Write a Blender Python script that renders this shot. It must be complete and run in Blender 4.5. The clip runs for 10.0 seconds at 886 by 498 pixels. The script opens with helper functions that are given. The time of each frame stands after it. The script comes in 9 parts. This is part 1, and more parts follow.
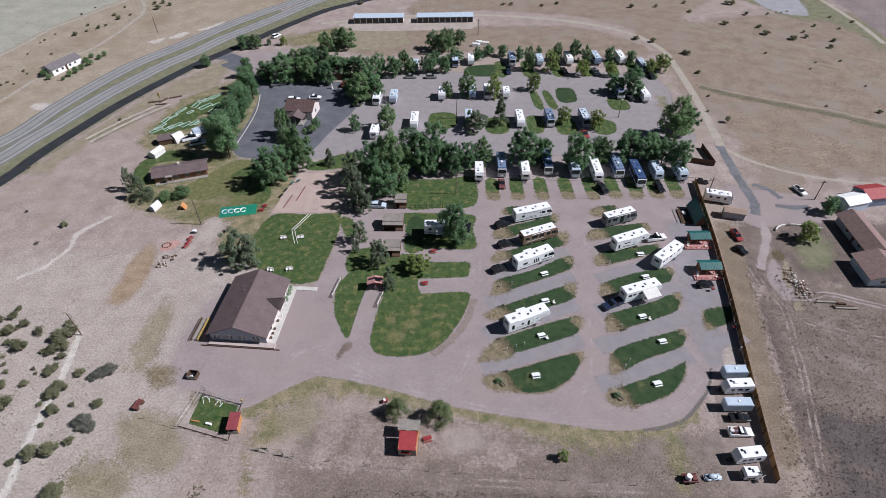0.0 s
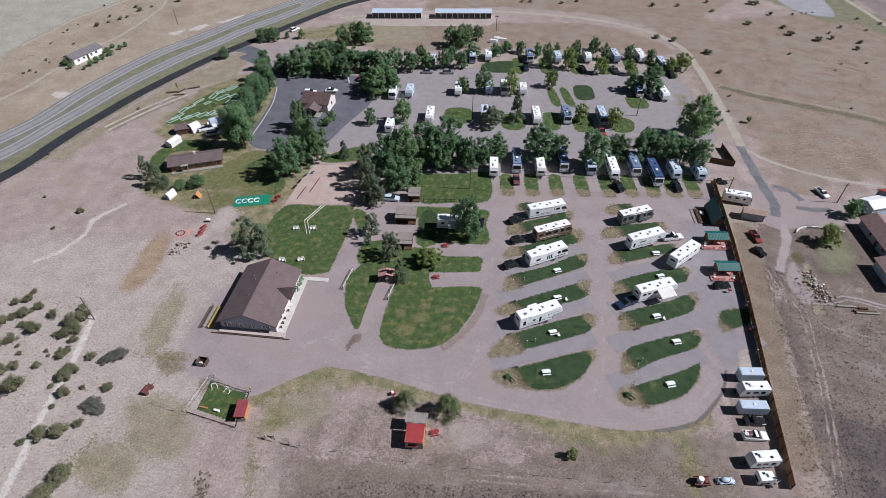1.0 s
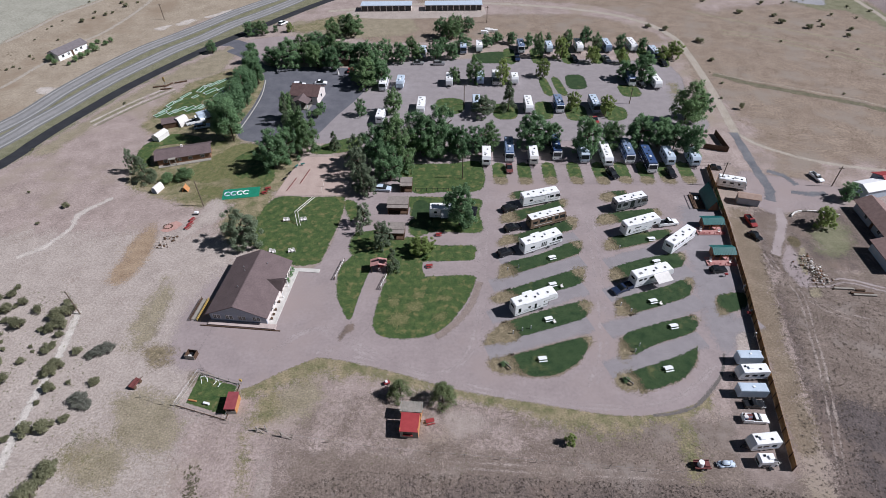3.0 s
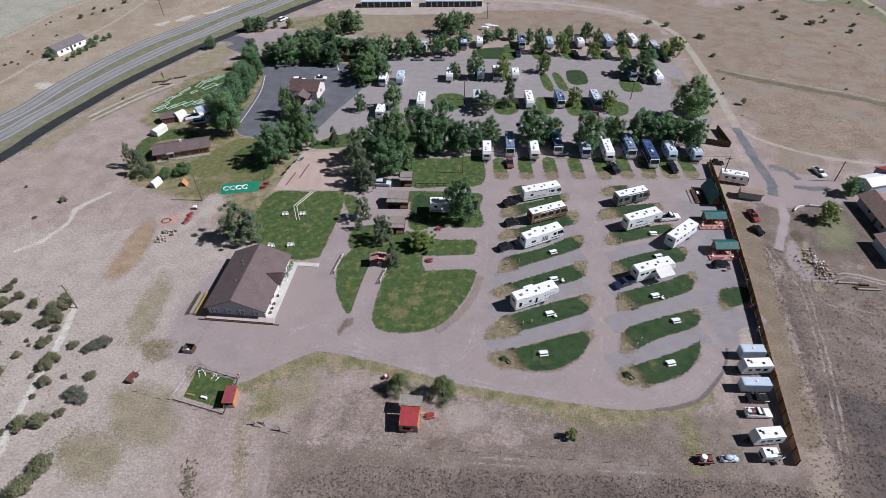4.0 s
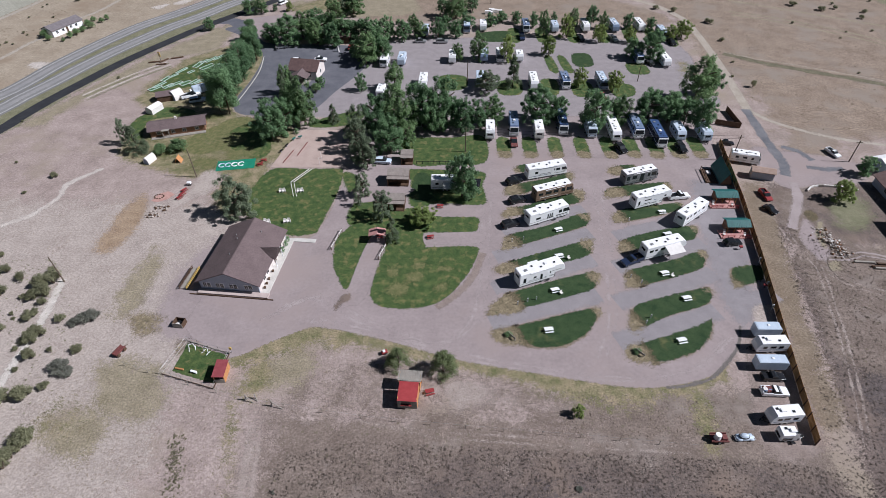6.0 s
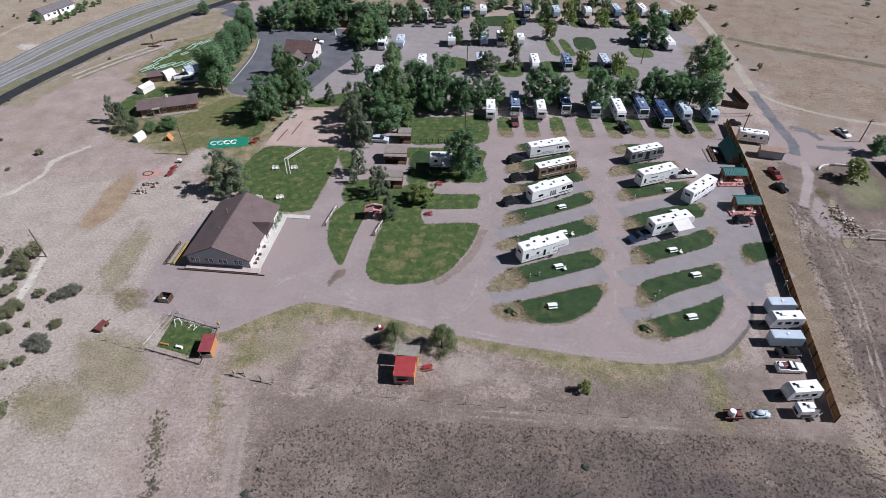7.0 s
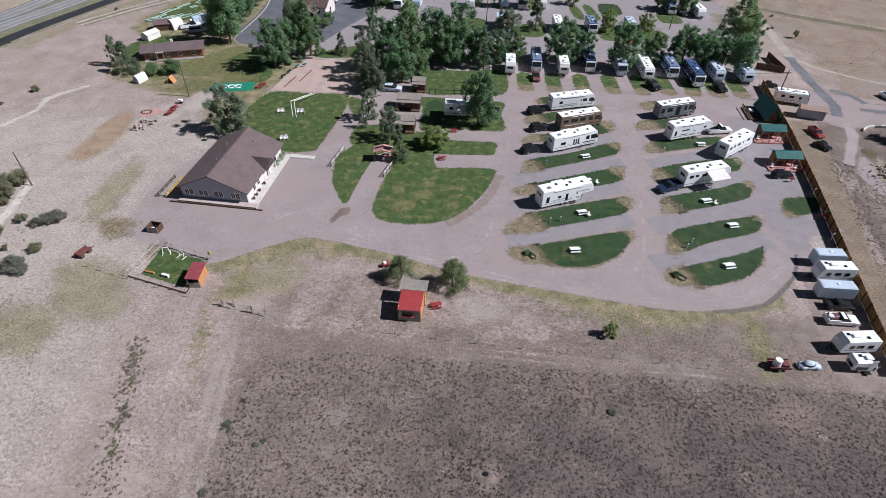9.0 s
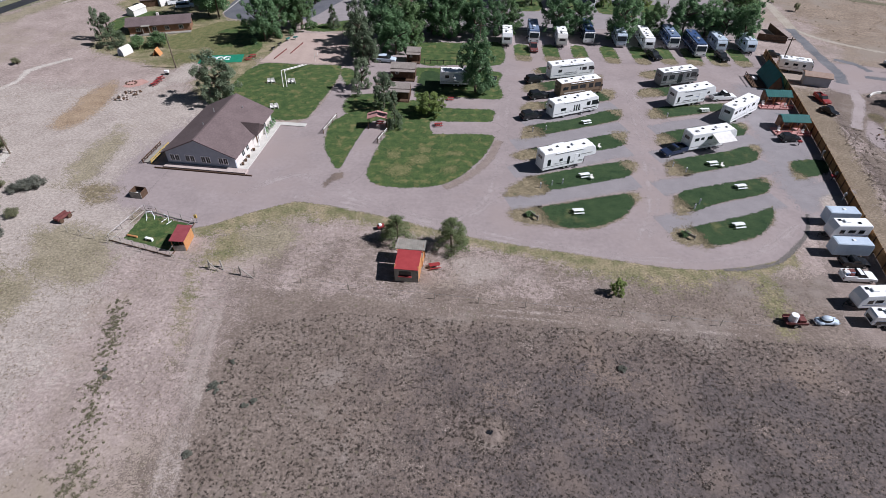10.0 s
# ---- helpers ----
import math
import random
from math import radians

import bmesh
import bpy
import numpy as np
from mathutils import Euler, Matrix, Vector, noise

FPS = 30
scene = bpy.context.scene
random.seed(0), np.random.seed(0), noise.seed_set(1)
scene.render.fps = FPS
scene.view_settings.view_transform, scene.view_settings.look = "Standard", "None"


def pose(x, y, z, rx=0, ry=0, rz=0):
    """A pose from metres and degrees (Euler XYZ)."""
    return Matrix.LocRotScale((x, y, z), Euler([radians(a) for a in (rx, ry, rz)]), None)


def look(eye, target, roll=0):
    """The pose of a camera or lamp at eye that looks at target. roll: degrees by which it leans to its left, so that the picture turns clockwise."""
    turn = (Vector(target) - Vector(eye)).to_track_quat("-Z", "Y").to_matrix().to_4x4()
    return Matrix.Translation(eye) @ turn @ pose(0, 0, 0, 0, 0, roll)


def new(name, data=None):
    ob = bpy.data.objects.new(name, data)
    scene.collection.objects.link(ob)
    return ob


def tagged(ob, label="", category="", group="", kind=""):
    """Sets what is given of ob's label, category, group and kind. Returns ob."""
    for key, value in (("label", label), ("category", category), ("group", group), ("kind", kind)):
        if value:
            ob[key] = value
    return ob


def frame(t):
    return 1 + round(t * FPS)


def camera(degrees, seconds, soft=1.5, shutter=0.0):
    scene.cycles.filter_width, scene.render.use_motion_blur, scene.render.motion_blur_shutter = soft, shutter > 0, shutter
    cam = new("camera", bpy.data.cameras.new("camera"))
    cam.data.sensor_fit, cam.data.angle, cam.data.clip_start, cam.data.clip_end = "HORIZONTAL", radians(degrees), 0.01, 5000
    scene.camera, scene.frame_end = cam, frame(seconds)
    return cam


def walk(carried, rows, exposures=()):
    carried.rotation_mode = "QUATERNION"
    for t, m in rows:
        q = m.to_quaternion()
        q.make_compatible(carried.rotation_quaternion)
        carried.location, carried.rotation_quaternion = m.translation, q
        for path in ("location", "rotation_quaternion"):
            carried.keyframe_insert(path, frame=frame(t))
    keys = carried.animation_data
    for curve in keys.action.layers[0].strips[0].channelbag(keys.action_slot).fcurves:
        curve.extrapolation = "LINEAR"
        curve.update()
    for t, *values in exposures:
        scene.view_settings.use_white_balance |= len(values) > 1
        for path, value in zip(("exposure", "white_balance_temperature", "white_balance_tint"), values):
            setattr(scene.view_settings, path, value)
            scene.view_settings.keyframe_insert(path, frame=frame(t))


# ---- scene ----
def view(x, y, z, yaw, pitch, roll):
    """A camera pose from its place, heading, pitch and lean to the right, in degrees."""
    a, b = radians(yaw), radians(pitch)
    way = Vector((-math.sin(a) * math.cos(b), math.cos(a) * math.cos(b), math.sin(b)))
    return look((x, y, z), Vector((x, y, z)) + way, -roll)


cam = camera(77.98, 10.0, soft=0.5)
PATH = [
    (0.0, -0.88, 0.52, 93.55, -0.17, -42.20, 0.60),
    (0.5, -0.77, 0.41, 92.69, 1.07, -42.18, 0.40),
    (1.0, -0.67, 0.32, 91.77, 1.69, -42.19, 0.46),
    (1.5, -0.59, 0.24, 90.76, -0.14, -42.21, 1.06),
    (2.0, -0.53, 0.16, 90.10, 0.47, -42.25, 0.97),
    (2.5, -0.47, 0.09, 89.31, 0.79, -42.23, 0.85),
    (4.0, -0.41, -0.15, 86.84, 0.91, -42.22, 0.78),
    (4.5, -0.42, -0.25, 85.87, 0.24, -42.17, 0.96),
    (5.0, -0.45, -0.37, 84.94, 0.59, -42.18, 0.80),
    (5.5, -0.49, -0.51, 82.86, 1.11, -42.17, 0.62),
    (7.0, -0.70, -1.13, 72.49, 0.81, -41.67, 0.16),
    (7.5, -0.80, -1.41, 69.06, 1.57, -41.57, -0.21),
    (8.0, -0.91, -1.74, 65.43, 1.81, -41.49, -0.57),
    (8.5, -1.04, -2.11, 61.85, 0.90, -41.29, -0.44),
    (9.0, -1.19, -2.54, 58.41, 2.01, -41.17, -1.06),
    (9.5, -1.35, -3.03, 54.73, 1.43, -41.06, -0.95),
    (10.0, -1.53, -3.58, 51.55, 1.32, -41.14, -0.98),
]
walk(cam, [(t, view(*row)) for t, *row in PATH], ((0.0, -0.06), (5.5, -0.03), (7.5, 0.02), (10.0, 0.07)))

# ---- daylight ----
SUN_UP, SUN_FROM = 43.5, 94.0        # degrees above the horizon; compass bearing from +y towards +x
world = bpy.data.worlds.new("sky")
scene.world = world
world.use_nodes = True
sky = world.node_tree.nodes.new("ShaderNodeTexSky")
sky.sky_type = "NISHITA"
sky.sun_disc = False
sky.sun_elevation, sky.sun_rotation = radians(SUN_UP), radians(SUN_FROM)
sky.altitude = 1800
background = world.node_tree.nodes["Background"]
background.inputs["Strength"].default_value = 0.026
world.node_tree.links.new(sky.outputs[0], background.inputs["Color"])
sun = new("sun", bpy.data.lights.new("sun", "SUN"))
sun.data.energy, sun.data.angle, sun.data.color = 4.95, radians(0.55), (0.98, 0.975, 1.04)
a, b = radians(SUN_FROM), radians(SUN_UP)
sun.matrix_basis = look((math.sin(a) * math.cos(b) * 300, math.cos(a) * math.cos(b) * 300, math.sin(b) * 300), (0, 0, 0))
scene.view_settings.exposure = 0.0


# ---- materials ----
def surface(name, low, high, size=1.0, rough=0.85, metal=0.0, bump=0.0, bump_size=None, fine=0.35, coarse=None, alpha_rim=False, ground=False, specular=0.3, speckle=0.0, loose=False, plants=None, rag=1.7):
    """A two-scale procedural surface: a mix of two base colours by noise of that size in metres, with a finer grain and relief."""
    m = bpy.data.materials.new(name)
    m.use_nodes = True
    t = m.node_tree
    n, l = t.nodes, t.links
    bsdf = n["Principled BSDF"]
    bsdf.inputs["Roughness"].default_value = rough
    bsdf.inputs["Metallic"].default_value = metal
    bsdf.inputs["Specular IOR Level"].default_value = specular
    where = n.new("ShaderNodeNewGeometry").outputs["Position"] if ground else n.new("ShaderNodeTexCoord").outputs["Object"]

    def grain(metres, detail=4.0):
        k = n.new("ShaderNodeTexNoise")
        k.inputs["Scale"].default_value = 1.0 / metres
        k.inputs["Detail"].default_value = detail
        k.inputs["Roughness"].default_value = 0.62
        l.new(where, k.inputs["Vector"])
        return k.outputs["Fac"]

    big = n.new("ShaderNodeMapRange")
    big.inputs["From Min"].default_value, big.inputs["From Max"].default_value = 0.32, 0.68
    l.new(grain(size), big.inputs["Value"])
    mix = n.new("ShaderNodeMix")
    mix.data_type = "RGBA"
    mix.inputs["A"].default_value, mix.inputs["B"].default_value = (*low, 1), (*high, 1)
    l.new(big.outputs[0], mix.inputs["Factor"])
    out = mix.outputs["Result"]
    small = n.new("ShaderNodeMapRange")
    small.inputs["From Min"].default_value, small.inputs["From Max"].default_value = 0.3, 0.7
    small.inputs["To Min"].default_value, small.inputs["To Max"].default_value = 1 - fine, 1 + fine
    fine_noise = grain(size / 9.0, 6.0)
    l.new(fine_noise, small.inputs["Value"])
    mul = n.new("ShaderNodeVectorMath")
    mul.operation = "SCALE"
    l.new(out, mul.inputs[0])
    l.new(small.outputs[0], mul.inputs["Scale"])
    out = mul.outputs[0]
    if speckle:                     # pale straws and dark stubble, a hand to a foot across
        dots = n.new("ShaderNodeMapRange")
        dots.inputs["From Min"].default_value, dots.inputs["From Max"].default_value = 0.36, 0.64
        dots.inputs["To Min"].default_value, dots.inputs["To Max"].default_value = 1 - speckle, 1 + speckle
        l.new(grain(0.30, 3.0), dots.inputs["Value"])
        shade = n.new("ShaderNodeVectorMath")
        shade.operation = "SCALE"
        l.new(out, shade.inputs[0])
        l.new(dots.outputs[0], shade.inputs["Scale"])
        out = shade.outputs[0]
    if plants:                      # small plants: cell size, colour, share of the cells
        metres, colour, share = plants
        spread = n.new("ShaderNodeTexNoise")
        spread.inputs["Scale"].default_value, spread.inputs["Detail"].default_value = 0.11, 5.0
        l.new(where, spread.inputs["Vector"])
        for scale, r in ((metres, 0.30), (metres * 0.55, 0.26)):
            cell = n.new("ShaderNodeTexVoronoi")
            cell.inputs["Scale"].default_value = 1.0 / scale
            l.new(where, cell.inputs["Vector"])
            pick = n.new("ShaderNodeSeparateColor")
            l.new(cell.outputs["Color"], pick.inputs[0])
            size = n.new("ShaderNodeMath")              # plants of unlike sizes, thicker in places, some cells bare
            size.operation = "ADD"
            l.new(pick.outputs[0], size.inputs[0])
            l.new(spread.outputs["Fac"], size.inputs[1])
            most = n.new("ShaderNodeMapRange")
            most.inputs["From Min"].default_value, most.inputs["From Max"].default_value = 1.5 - share, 1.9 - share
            most.inputs["To Min"].default_value, most.inputs["To Max"].default_value = 0.0, r
            l.new(size.outputs[0], most.inputs["Value"])
            gap = n.new("ShaderNodeMath")
            gap.operation = "SUBTRACT"
            l.new(most.outputs[0], gap.inputs[0])
            l.new(cell.outputs["Distance"], gap.inputs[1])
            mask = n.new("ShaderNodeMapRange")
            mask.inputs["From Min"].default_value, mask.inputs["From Max"].default_value = -0.06, 0.10
            mask.inputs["To Max"].default_value = 0.8
            l.new(gap.outputs[0], mask.inputs["Value"])
            plant_mix = n.new("ShaderNodeMix")
            plant_mix.data_type = "RGBA"
            plant_mix.inputs["B"].default_value = (*colour, 1)
            l.new(out, plant_mix.inputs["A"])
            l.new(mask.outputs[0], plant_mix.inputs["Factor"])
            out = plant_mix.outputs["Result"]
    if coarse:                      # a third colour in wide drifts
        metres, colour, share = coarse
        drift = n.new("ShaderNodeMapRange")
        drift.inputs["From Min"].default_value, drift.inputs["From Max"].default_value = 0.62 - share * 0.3, 0.72 - share * 0.2
        l.new(grain(metres, 7.0), drift.inputs["Value"])
        third = n.new("ShaderNodeMix")
        third.data_type = "RGBA"
        third.inputs["B"].default_value = (*colour, 1)
        l.new(out, third.inputs["A"])
        l.new(drift.outputs[0], third.inputs["Factor"])
        out = third.outputs["Result"]
    l.new(out, bsdf.inputs["Base Color"])
    if bump:
        relief = n.new("ShaderNodeBump")
        relief.inputs["Strength"].default_value = 1.0
        relief.inputs["Distance"].default_value = bump
        l.new(grain(bump_size, 5.0) if bump_size else fine_noise, relief.inputs["Height"])
        l.new(relief.outputs[0], bsdf.inputs["Normal"])
    if alpha_rim:                   # a ragged border, from the mesh's own rim attribute
        rim = n.new("ShaderNodeAttribute")
        rim.attribute_name = "rim"
        sway = n.new("ShaderNodeMath")
        sway.operation = "MULTIPLY_ADD"
        l.new(grain(0.7, 8.0), sway.inputs[0])
        sway.inputs[1].default_value, sway.inputs[2].default_value = (rag, -rag / 2) if not loose else (1.3, -0.65)
        add = n.new("ShaderNodeMath")
        l.new(rim.outputs["Fac"], add.inputs[0])
        l.new(sway.outputs[0], add.inputs[1])
        value = add.outputs[0]
        if loose:                   # wide drifts that thin out
            wide = n.new("ShaderNodeMath")
            wide.operation = "MULTIPLY_ADD"
            l.new(grain(5.0, 6.0), wide.inputs[0])
            wide.inputs[1].default_value = 1.6
            l.new(value, wide.inputs[2])
            less = n.new("ShaderNodeMath")
            less.operation = "SUBTRACT"
            less.inputs[1].default_value = 0.8
            l.new(wide.outputs[0], less.inputs[0])
            value = less.outputs[0]
        tufts = n.new("ShaderNodeMath")         # single tufts and stones, either there or not
        tufts.operation = "MULTIPLY_ADD"
        l.new(grain(0.16, 2.0), tufts.inputs[0])
        tufts.inputs[1].default_value = 1.9 if loose else 1.0
        l.new(value, tufts.inputs[2])
        edge = n.new("ShaderNodeMapRange")
        middle = 0.52 + 0.95 if loose else 1.0
        edge.inputs["From Min"].default_value, edge.inputs["From Max"].default_value = middle - 0.04, middle + 0.04
        l.new(tufts.outputs[0], edge.inputs["Value"])
        l.new(edge.outputs[0], bsdf.inputs["Alpha"])
    return m


def glass_dark(name, colour=(0.02, 0.025, 0.03)):
    m = bpy.data.materials.new(name)
    m.use_nodes = True
    bsdf = m.node_tree.nodes["Principled BSDF"]
    bsdf.inputs["Base Color"].default_value = (*colour, 1)
    bsdf.inputs["Roughness"].default_value = 0.08
    bsdf.inputs["Specular IOR Level"].default_value = 0.6
    return m


def leaf_material(name, dark, light):
    """Leaves whose green varies from leaf to leaf and from tree to tree, a little light passing through."""
    m = bpy.data.materials.new(name)
    m.use_nodes = True
    n, l = m.node_tree.nodes, m.node_tree.links
    bsdf = n["Principled BSDF"]
    bsdf.inputs["Roughness"].default_value = 0.6
    bsdf.inputs["Specular IOR Level"].default_value = 0.25
    geo, info = n.new("ShaderNodeNewGeometry"), n.new("ShaderNodeObjectInfo")
    mean = n.new("ShaderNodeMath")
    mean.operation = "MULTIPLY_ADD"
    mean.inputs[1].default_value = 0.45
    l.new(info.outputs["Random"], mean.inputs[0])
    half = n.new("ShaderNodeMath")
    half.operation = "MULTIPLY"
    half.inputs[1].default_value = 0.55
    l.new(geo.outputs["Random Per Island"], half.inputs[0])
    l.new(half.outputs[0], mean.inputs[2])
    mix = n.new("ShaderNodeMix")
    mix.data_type = "RGBA"
    mix.inputs["A"].default_value, mix.inputs["B"].default_value = (*dark, 1), (*light, 1)
    l.new(mean.outputs[0], mix.inputs["Factor"])
    l.new(mix.outputs["Result"], bsdf.inputs["Base Color"])
    thin = n.new("ShaderNodeBsdfTranslucent")
    l.new(mix.outputs["Result"], thin.inputs["Color"])
    both = n.new("ShaderNodeMixShader")
    both.inputs[0].default_value = 0.48
    l.new(bsdf.outputs[0], both.inputs[1])
    l.new(thin.outputs[0], both.inputs[2])
    l.new(both.outputs[0], n["Material Output"].inputs["Surface"])
    return m


PRAIRIE = surface("dry_prairie", (0.300, 0.240, 0.220), (0.428, 0.349, 0.326), 5.5, 0.95, bump=0.05, bump_size=0.42, fine=0.21, coarse=(26, (0.335, 0.278, 0.225), 0.40), ground=True, speckle=0.17, plants=(0.75, (0.475, 0.405, 0.362), 0.42))
DARK_FIELD = surface("scrubby_field", (0.134, 0.105, 0.095), (0.195, 0.154, 0.138), 3.6, 0.95, bump=0.06, bump_size=0.45, fine=0.26, coarse=(11, (0.235, 0.180, 0.150), 0.42), alpha_rim=True, ground=True, speckle=0.22, loose=True, plants=(0.62, (0.060, 0.056, 0.052), 0.72))
PALE_SOIL = surface("pale_bare_soil", (0.378, 0.324, 0.294), (0.462, 0.402, 0.368), 4.0, 0.95, bump=0.04, fine=0.28, alpha_rim=True, ground=True, speckle=0.12, loose=True)
STRAW = surface("dry_straw_grass", (0.195, 0.153, 0.113), (0.262, 0.213, 0.162), 4.0, 0.95, bump=0.05, fine=0.30, alpha_rim=True, ground=True, speckle=0.2, loose=True)
MIXED_GRASS = surface("half_dry_grass", (0.135, 0.142, 0.066), (0.345, 0.280, 0.188), 2.6, 0.95, bump=0.06, fine=0.32, alpha_rim=True, ground=True, speckle=0.2, loose=True, plants=(0.7, (0.11, 0.115, 0.055), 0.5))
GRAVEL = surface("pinkish_gravel", (0.302, 0.253, 0.253), (0.366, 0.308, 0.308), 6.0, 0.93, bump=0.012, bump_size=0.09, fine=0.10, coarse=(22, (0.346, 0.284, 0.276), 0.4), alpha_rim=True, ground=True, rag=0.8)
GRAVEL_LOOSE = surface("thin_pinkish_gravel", (0.302, 0.253, 0.253), (0.366, 0.308, 0.308), 6.0, 0.93, bump=0.012, bump_size=0.09, fine=0.10, alpha_rim=True, ground=True, loose=True)
PAD_GRAVEL = surface("grey_gravel", (0.280, 0.252, 0.262), (0.332, 0.301, 0.311), 2.4, 0.93, bump=0.012, bump_size=0.09, fine=0.11, alpha_rim=True, ground=True, rag=0.8)
PAD_GREY = surface("blue_grey_gravel", (0.258, 0.238, 0.252), (0.306, 0.283, 0.297), 2.4, 0.93, bump=0.012, bump_size=0.09, fine=0.11, alpha_rim=True, ground=True, loose=True)
DRY_TURF = surface("browned_turf", (0.085, 0.075, 0.045), (0.17, 0.135, 0.085), 1.2, 0.95, bump=0.05, fine=0.4, alpha_rim=True, ground=True, speckle=0.25, loose=True)
LAWN = surface("watered_lawn", (0.020, 0.048, 0.018), (0.048, 0.082, 0.033), 1.8, 0.9, bump=0.05, bump_size=0.16, fine=0.40, coarse=(5, (0.120, 0.128, 0.055), 0.14), alpha_rim=True, ground=True)
LAWN_LIGHT = surface("lighter_lawn", (0.034, 0.074, 0.023), (0.094, 0.132, 0.045), 1.5, 0.9, bump=0.04, bump_size=0.16, fine=0.50, coarse=(1.7, (0.178, 0.168, 0.072), 0.30), alpha_rim=True, ground=True)
WINDROW = surface("dark_grey_windrow", (0.13, 0.118, 0.112), (0.20, 0.18, 0.17), 1.0, 0.95, bump=0.05, fine=0.35, alpha_rim=True, ground=True, loose=True)
BROWN_SOIL = surface("brown_packed_soil", (0.235, 0.186, 0.166), (0.315, 0.258, 0.235), 2.0, 0.95, bump=0.03, fine=0.3, alpha_rim=True, ground=True)
ASPHALT = surface("worn_asphalt", (0.108, 0.112, 0.134), (0.155, 0.158, 0.182), 4.0, 0.9, bump=0.006, bump_size=0.05, fine=0.14, ground=True)
OLD_ASPHALT = surface("old_grey_asphalt", (0.120, 0.126, 0.145), (0.21, 0.21, 0.225), 5.0, 0.92, bump=0.006, bump_size=0.05, fine=0.14, alpha_rim=True, ground=True, loose=True)
HIGHWAY = surface("highway_asphalt", (0.265, 0.265, 0.27), (0.325, 0.32, 0.32), 7.0, 0.9, bump=0.005, bump_size=0.05, fine=0.08, ground=True)
SHOULDER = surface("dark_asphalt_shoulder", (0.175, 0.176, 0.18), (0.225, 0.222, 0.222), 5.0, 0.92, fine=0.14, ground=True)
PAINT = surface("worn_white_road_paint", (0.44, 0.44, 0.44), (0.60, 0.60, 0.59), 2.0, 0.8, fine=0.2, ground=True)
TYRE_WORN = surface("tyre_darkened_asphalt", (0.20, 0.20, 0.205), (0.255, 0.25, 0.25), 6.0, 0.88, fine=0.12, alpha_rim=True, ground=True)
BLACKTOP = surface("fresh_blacktop", (0.026, 0.028, 0.034), (0.042, 0.044, 0.050), 4.0, 0.85, bump=0.005, bump_size=0.05, fine=0.12, ground=True)
CONCRETE = surface("concrete", (0.52, 0.50, 0.47), (0.64, 0.62, 0.59), 1.3, 0.85, fine=0.10)
RED_DECK_SAND = surface("pink_gravel", (0.44, 0.25, 0.22), (0.54, 0.34, 0.30), 1.2, 0.95, bump=0.02, fine=0.2, alpha_rim=True, ground=True)
SAND = surface("pinkish_sand", (0.43, 0.33, 0.295), (0.50, 0.395, 0.355), 3.0, 0.95, bump=0.02, fine=0.10, alpha_rim=True, ground=True)
WHITE = surface("white_gelcoat", (0.89, 0.91, 0.95), (0.94, 0.955, 0.975), 2.0, 0.35, fine=0.04, specular=0.5)
ROOF_WHITE = surface("white_rubber_roof", (0.87, 0.88, 0.90), (0.95, 0.955, 0.965), 0.9, 0.65, fine=0.06)
BLUE_WHITE = surface("pale_blue_white_metal", (0.50, 0.60, 0.72), (0.60, 0.69, 0.80), 1.6, 0.45, fine=0.06)
TAN = surface("brown_tan_gelcoat", (0.195, 0.132, 0.094), (0.265, 0.190, 0.140), 2.0, 0.45, fine=0.08)
PEWTER = surface("dark_pewter_gelcoat", (0.17, 0.18, 0.20), (0.26, 0.27, 0.29), 1.4, 0.4, metal=0.2, fine=0.1, specular=0.5)
COBALT = surface("deep_blue_gelcoat", (0.045, 0.085, 0.20), (0.075, 0.13, 0.28), 2.0, 0.3, fine=0.06, specular=0.5)
GREYBLUE = surface("grey_blue_gelcoat", (0.16, 0.22, 0.34), (0.24, 0.31, 0.44), 2.0, 0.35, fine=0.06, specular=0.5)
SILVER = surface("silver_paint", (0.38, 0.39, 0.41), (0.46, 0.47, 0.49), 1.5, 0.3, metal=0.5, fine=0.05, specular=0.5)
BLACK = surface("black_paint", (0.012, 0.013, 0.016), (0.022, 0.023, 0.027), 1.0, 0.25, fine=0.1, specular=0.5)
NAVY = surface("dark_blue_paint", (0.018, 0.03, 0.07), (0.03, 0.045, 0.09), 1.0, 0.25, fine=0.1, specular=0.5)
RED = surface("red_paint", (0.27, 0.035, 0.04), (0.36, 0.06, 0.06), 0.8, 0.5, fine=0.15)
RED_ROOF = surface("red_metal_roof", (0.33, 0.045, 0.05), (0.41, 0.065, 0.07), 1.1, 0.55, fine=0.12)
MAROON = surface("weathered_maroon_wood", (0.14, 0.045, 0.045), (0.21, 0.075, 0.07), 0.5, 0.8, fine=0.2)
RED_DECK = surface("faded_red_deck", (0.43, 0.20, 0.19), (0.54, 0.30, 0.28), 0.8, 0.85, fine=0.2)
ORANGE_WOOD = surface("orange_cedar_boards", (0.48, 0.215, 0.085), (0.58, 0.29, 0.13), 0.6, 0.75, fine=0.22)
FENCE_WOOD = surface("cedar_fence_boards", (0.26, 0.135, 0.055), (0.38, 0.21, 0.09), 0.8, 0.85, fine=0.30)
DARK_WOOD = surface("dark_brown_wood", (0.075, 0.045, 0.03), (0.125, 0.075, 0.05), 0.5, 0.85, fine=0.25)
GREY_WOOD = surface("silvered_wood", (0.26, 0.24, 0.215), (0.37, 0.345, 0.31), 0.5, 0.9, fine=0.25)
LOG_WALL = surface("red_brown_siding", (0.20, 0.105, 0.065), (0.28, 0.155, 0.10), 0.7, 0.8, fine=0.2)
